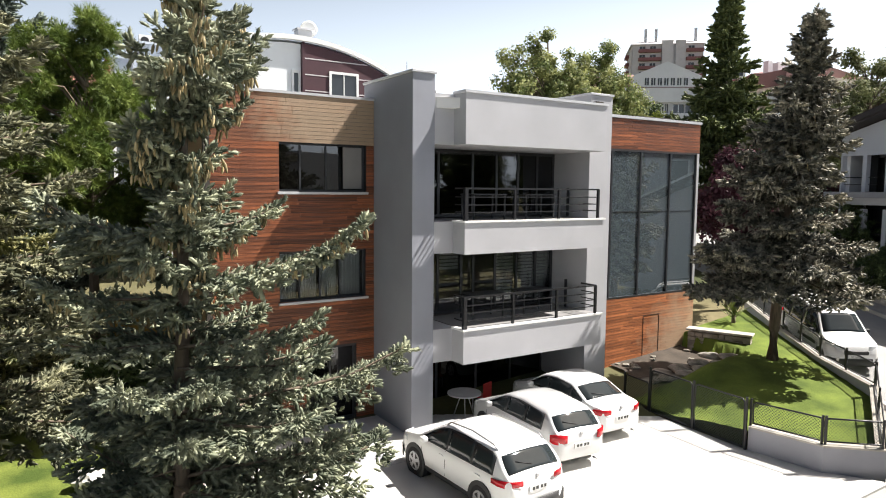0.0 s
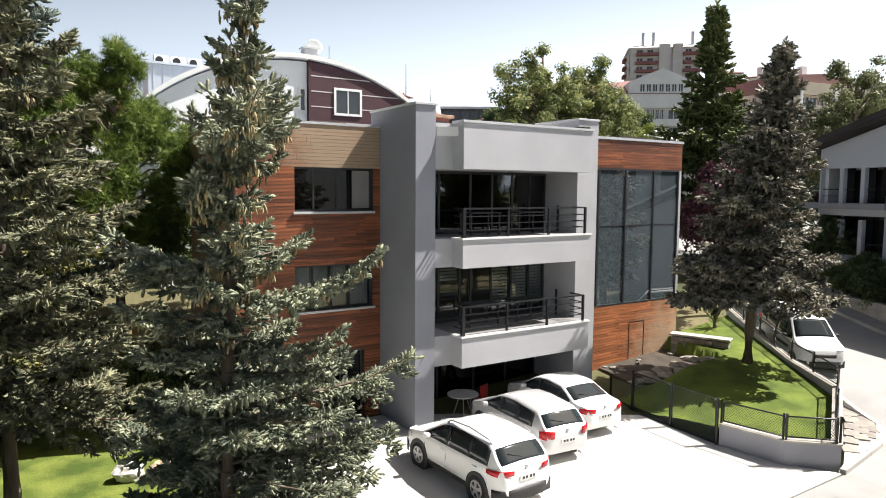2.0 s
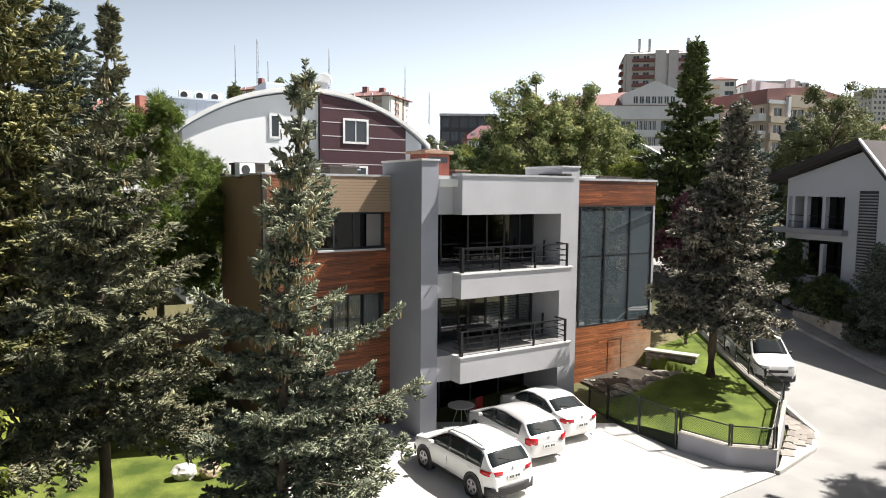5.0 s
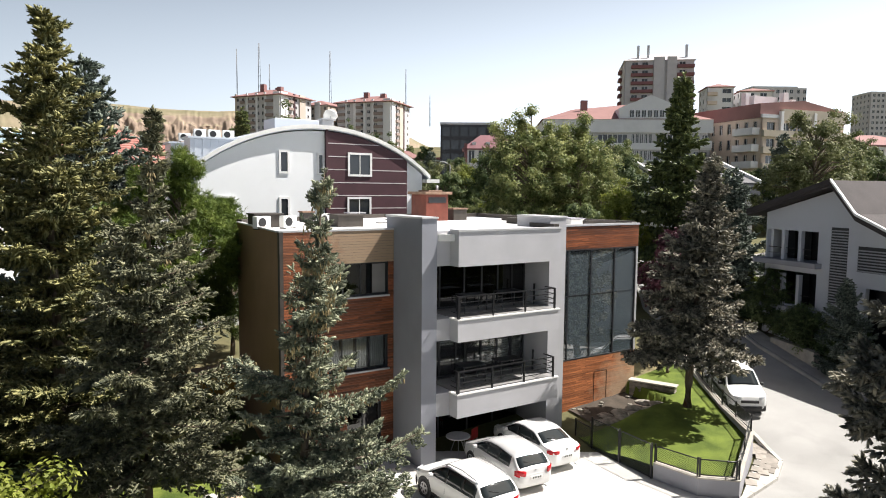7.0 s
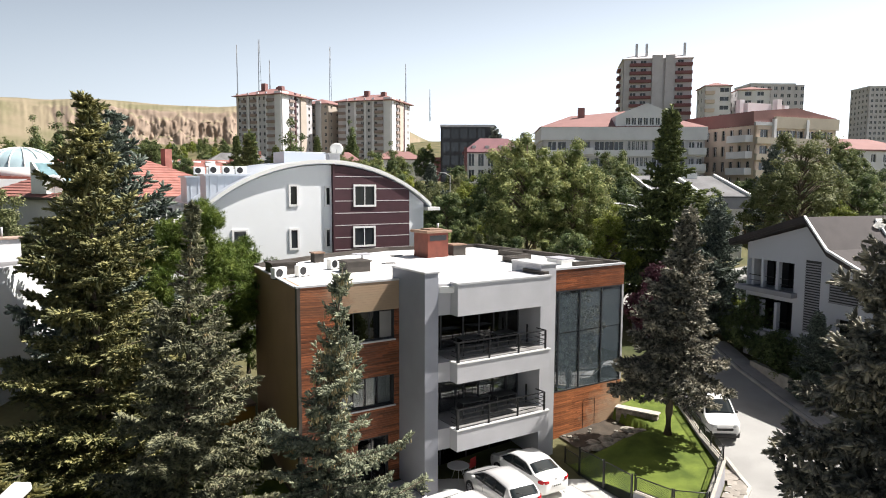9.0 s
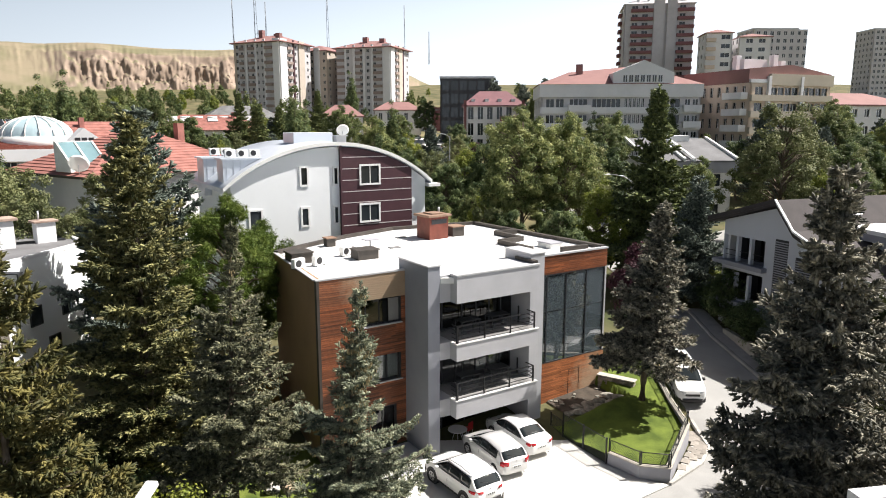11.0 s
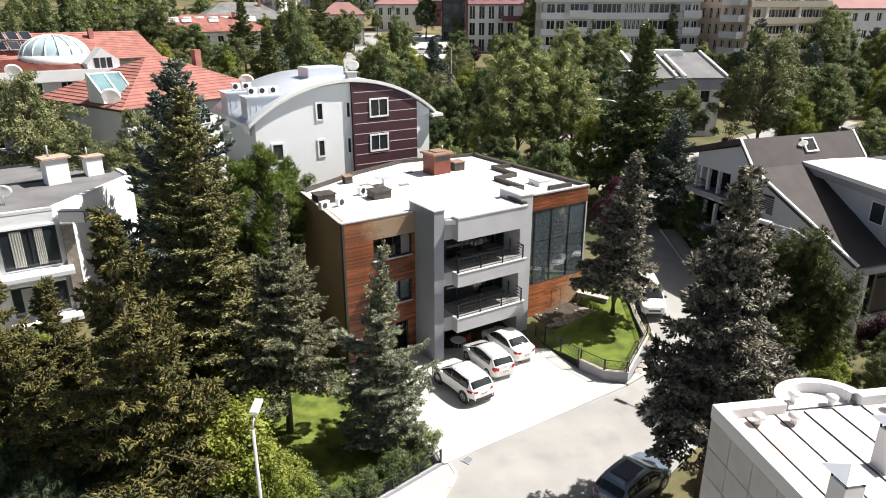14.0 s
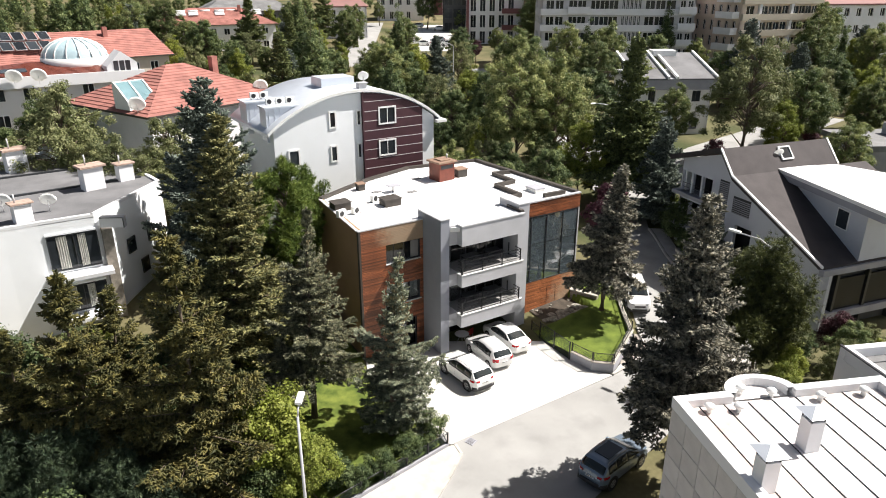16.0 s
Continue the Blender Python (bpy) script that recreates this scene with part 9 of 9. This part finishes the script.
for x, y in ((8.6, 25.0), (10.9, 23.6), (13.0, 26.6)):
    solo("roof_hatch", boxes((-0.35, 0.35, -0.2, 0.2, 0, 0.06), bevel=0.01), M["roof_grey"], "small grey plate lying on the white roof", "roof plate", "roof plates", m=Matrix.Translation((x, y, 9.125)))
v = thing("roof_hut", "small white hatch on the roof", "roof hatch", Matrix.Translation((18.9, 18.8, 9.12)))
part("box", boxes((-0.45, 0.45, -0.6, 0.6, 0, 0.3), bevel=0.02), M["white_paint"], v)
part("lid", boxes((-0.5, 0.5, -0.65, 0.65, 0.3, 0.36), bevel=0.01), M["wall_grey"], v)
tb = thing("garden_table", "round grey metal table under the balcony", "table", Matrix.Translation((10.3, 15.85, 0.05)))
part("tabletop", bm_tube(bmesh.new(), [(0, 0, 0.70), (0, 0, 0.74)], 0.5, 24), M["coping"], tb)
for k in range(3):
    a = 2.094 * k
    part("leg", bm_tube(bmesh.new(), [(0.1 * math.cos(a), 0.1 * math.sin(a), 0.7), (0.34 * math.cos(a), 0.34 * math.sin(a), 0)], 0.016, 6), M["coping"], tb)
M["red_plastic"] = mat("red_plastic", (0.38, 0.02, 0.02), 0.45, 0, 0.05, 3, 0)
chr_ = thing("garden_chair", "red plastic chair beside the round table", "chair", pose(11.1, 16.1, 0.05, 0, 0, 200))
part("seat", boxes((-0.22, 0.22, -0.22, 0.22, 0.42, 0.45), bevel=0.01), M["red_plastic"], chr_)
part("backrest", boxes((-0.22, 0.22, 0.19, 0.22, 0.45, 0.88), bevel=0.01), M["red_plastic"], chr_)
for sx in (-0.19, 0.19):
    for sy in (-0.19, 0.19):
        part("leg", boxes((sx - 0.015, sx + 0.015, sy - 0.015, sy + 0.015, 0, 0.42)), M["coping"], chr_)
for z in (2.92, 5.85):
    for x in (11.0, 12.9):
        t2 = thing("balcony_table", "low dark table on the balcony", "table", Matrix.Translation((x, 16.0, z)), "balcony tables")
        part("tabletop", boxes((-0.6, 0.6, -0.35, 0.35, 0.70, 0.74), bevel=0.01), M["dark_frame"], t2)
        for sx in (-0.55, 0.55):
            for sy in (-0.3, 0.3):
                part("leg", boxes((sx - 0.02, sx + 0.02, sy - 0.02, sy + 0.02, 0, 0.70)), M["dark_frame"], t2)
# furniture behind the curtain wall
for z in (2.93, 5.9):
    for x in (16.8, 18.4, 19.9):
        t3 = thing("office_table", "white topped office table behind the glass", "table", Matrix.Translation((x, 18.2, z)), "office tables")
        part("tabletop", boxes((-0.6, 0.6, -0.4, 0.4, 0.71, 0.75)), M["white_paint"], t3)
        for sx in (-0.55, 0.55):
            for sy in (-0.35, 0.35):
                part("leg", boxes((sx - 0.025, sx + 0.025, sy - 0.025, sy + 0.025, 0, 0.71)), M["dark_frame"], t3)


# ochre metal store cabinet behind the garden, against the brown wall
M["ochre"] = mat("ochre_painted_metal", (0.40, 0.21, 0.03), 0.6, 0, 0.15, 2, 0.1, stain=0.3)
cab = thing("store_cabinet", "ochre-yellow painted metal store cabinet beside the brown wall", "cabinet", pose(1.95, 23.75, 0.75, 0, 0, 4))
part("body", boxes((0, 1.6, 0, 1.3, 0.1, 1.72), bevel=0.02), M["ochre"], cab)
part("lid", boxes((-0.05, 1.65, -0.05, 1.35, 1.72, 1.86), bevel=0.02), M["rust_top"], cab, "brown sloping lid")
part("plinth", boxes((0.05, 1.55, 0.05, 1.25, -0.6, 0.1)), M["plastic"], cab)
for x0 in (0.12, 0.88):
    d_ = part("door", boxes((x0, x0 + 0.58, -0.025, 0.0, 0.18, 1.65), bevel=0.006), M["ochre"], cab)
    part("handle", boxes((x0 + 0.5, x0 + 0.53, -0.05, -0.025, 0.8, 0.95)), M["plastic"], d_)

def bed_sheet():
    """Bare soil lying on the slope between the fence, the rocks and the wing."""
    vs, fs, nu, nv = [], [], 16, 8
    for i in range(nu + 1):
        for j in range(nv + 1):
            x, y0 = 16.85 + 3.75 * i / nu, 15.0 - 0.7 * i / nu
            y = y0 + (16.38 - y0) * j / nv
            vs.append((x, y, ground_z(x, y) + 0.05 + 0.05 * noise.noise(Vector((x * 2, y * 2, 0)))))
    for i in range(nu):
        for j in range(nv):
            a = i * (nv + 1) + j
            fs.append((a, a + nv + 1, a + nv + 2, a + 1))
    return mesh_arrays("flower_bed", vs, fs, M["soil"])


solo("flower_bed", bed_sheet(), None, "bare dark soil at the foot of the wing", "flower bed", kind="structure")


def yucca(x, y, z):
    """A rosette of stiff pointed leaves."""
    t = thing("yucca_plant", "dark green spiky yucca beside the stone wall", "plant", Matrix.Translation((x, y, z)))
    b = bmesh.new()
    rows = [[b.verts.new((s, w_ * sg, 0.05 * s * s + dz * abs(sg))) for sg in (-1, 0, 1)] for s, w_, dz in ((0.0, 0.02, 0.01), (0.4, 0.035, 0.015), (0.75, 0.025, 0.01), (1.0, 0.003, 0.0))]
    for A, B in zip(rows, rows[1:]):
        for k in range(2):
            b.faces.new((A[k], B[k], B[k + 1], A[k + 1]))
    blade = finish("leaf", b, M["fir_green"])
    r_ = random.Random(3)
    part("stem", bm_tube(bmesh.new(), [(0, 0, -0.1), (0, 0, 0.35)], [0.09, 0.07], 8), M["bark"], t)
    for i in range(44):
        part("leaf", blade, None, t).matrix_basis = pose(0, 0, 0.15 + 0.25 * (i / 44), 0, -r_.uniform(5, 80), 137.5 * i) @ Matrix.Scale(r_.uniform(0.7, 1.05), 4)


yucca(23.6, 16.2, lawn_z(23.6, 16.2))

rnd = random.Random(77)
for i in range(12):
    x = rnd.uniform(17.0, 20.4)
    y = rnd.uniform(15.2 - 0.2 * (x - 17), 16.3)
    b = bmesh.new()
    bmesh.ops.create_icosphere(b, subdivisions=1, radius=rnd.uniform(0.09, 0.2))
    for v in b.verts:
        v.co = Vector((v.co.x * 1.2, v.co.y, v.co.z * 0.4)) * (1 + 0.3 * noise.noise(v.co * 6 + Vector((i, 2, 0))))
    solo("bed_stone", b, M["rock"], "loose pale stone on the bare soil by the wing", "stone", "loose bed stones", m=pose(x, y, ground_z(x, y) + 0.07, 0, 0, rnd.uniform(0, 180)))
gully = thing("street_drain", "small square grey iron drain in the drive apron", "drain", pose(4.54, 6.38, 0.0, 0, 0, 20))
part("frame", boxes((-0.25, 0.25, -0.25, -0.2, 0.0, 0.066), (-0.25, 0.25, 0.2, 0.25, 0.0, 0.066), (-0.25, -0.2, -0.2, 0.2, 0.0, 0.066), (0.2, 0.25, -0.2, 0.2, 0.0, 0.066)), M["wall_grey"], gully)
part("pit", boxes((-0.2, 0.2, -0.2, 0.2, 0.0, 0.056)), M["plastic"], gully)
for k in range(5):
    part("bar", boxes((-0.17 + 0.075 * k, -0.13 + 0.075 * k, -0.2, 0.2, 0.05, 0.064)), M["wall_grey"], gully)


# ---- cladding, piece by piece ----
holes_w = [(a + 3.47, b + 3.47, c, d) for a, b, c, d in WIN_L]
planks(wood_wall, 3.57, 8.16, 0.05, 7.93, 17.495, holes_w, M["plank"], 1)
planks(wood_wall, 3.57, 8.16, 7.93, 9.2, 17.495, [], M["plank_grey"], 2)
wing_clad = op("wing_cladding", boxes((WX0 + 0.1, WX1 - 0.1, WY + 0.025, WY + 0.035, 0.3, 0.5)), M["dark_frame"], "timber cladding of the glazed wing")
for ob_z in ((8.14, 9.19, M["plank"], 5), (0.1, 2.92, M["plank_bleached"], 6)):
    planks(wing_clad, WX0, WX1, ob_z[0], ob_z[1], WY + 0.025, [], ob_z[2], ob_z[3], 2.8)
op("wing_door", boxes((18.5, 18.51, WY - 0.016, WY + 0.02, 0.35, 2.2), (19.34, 19.35, WY - 0.016, WY + 0.02, 0.35, 2.2), (18.5, 19.35, WY - 0.016, WY + 0.02, 2.2, 2.21)), M["dark_coping"], "flush timber service door outline")
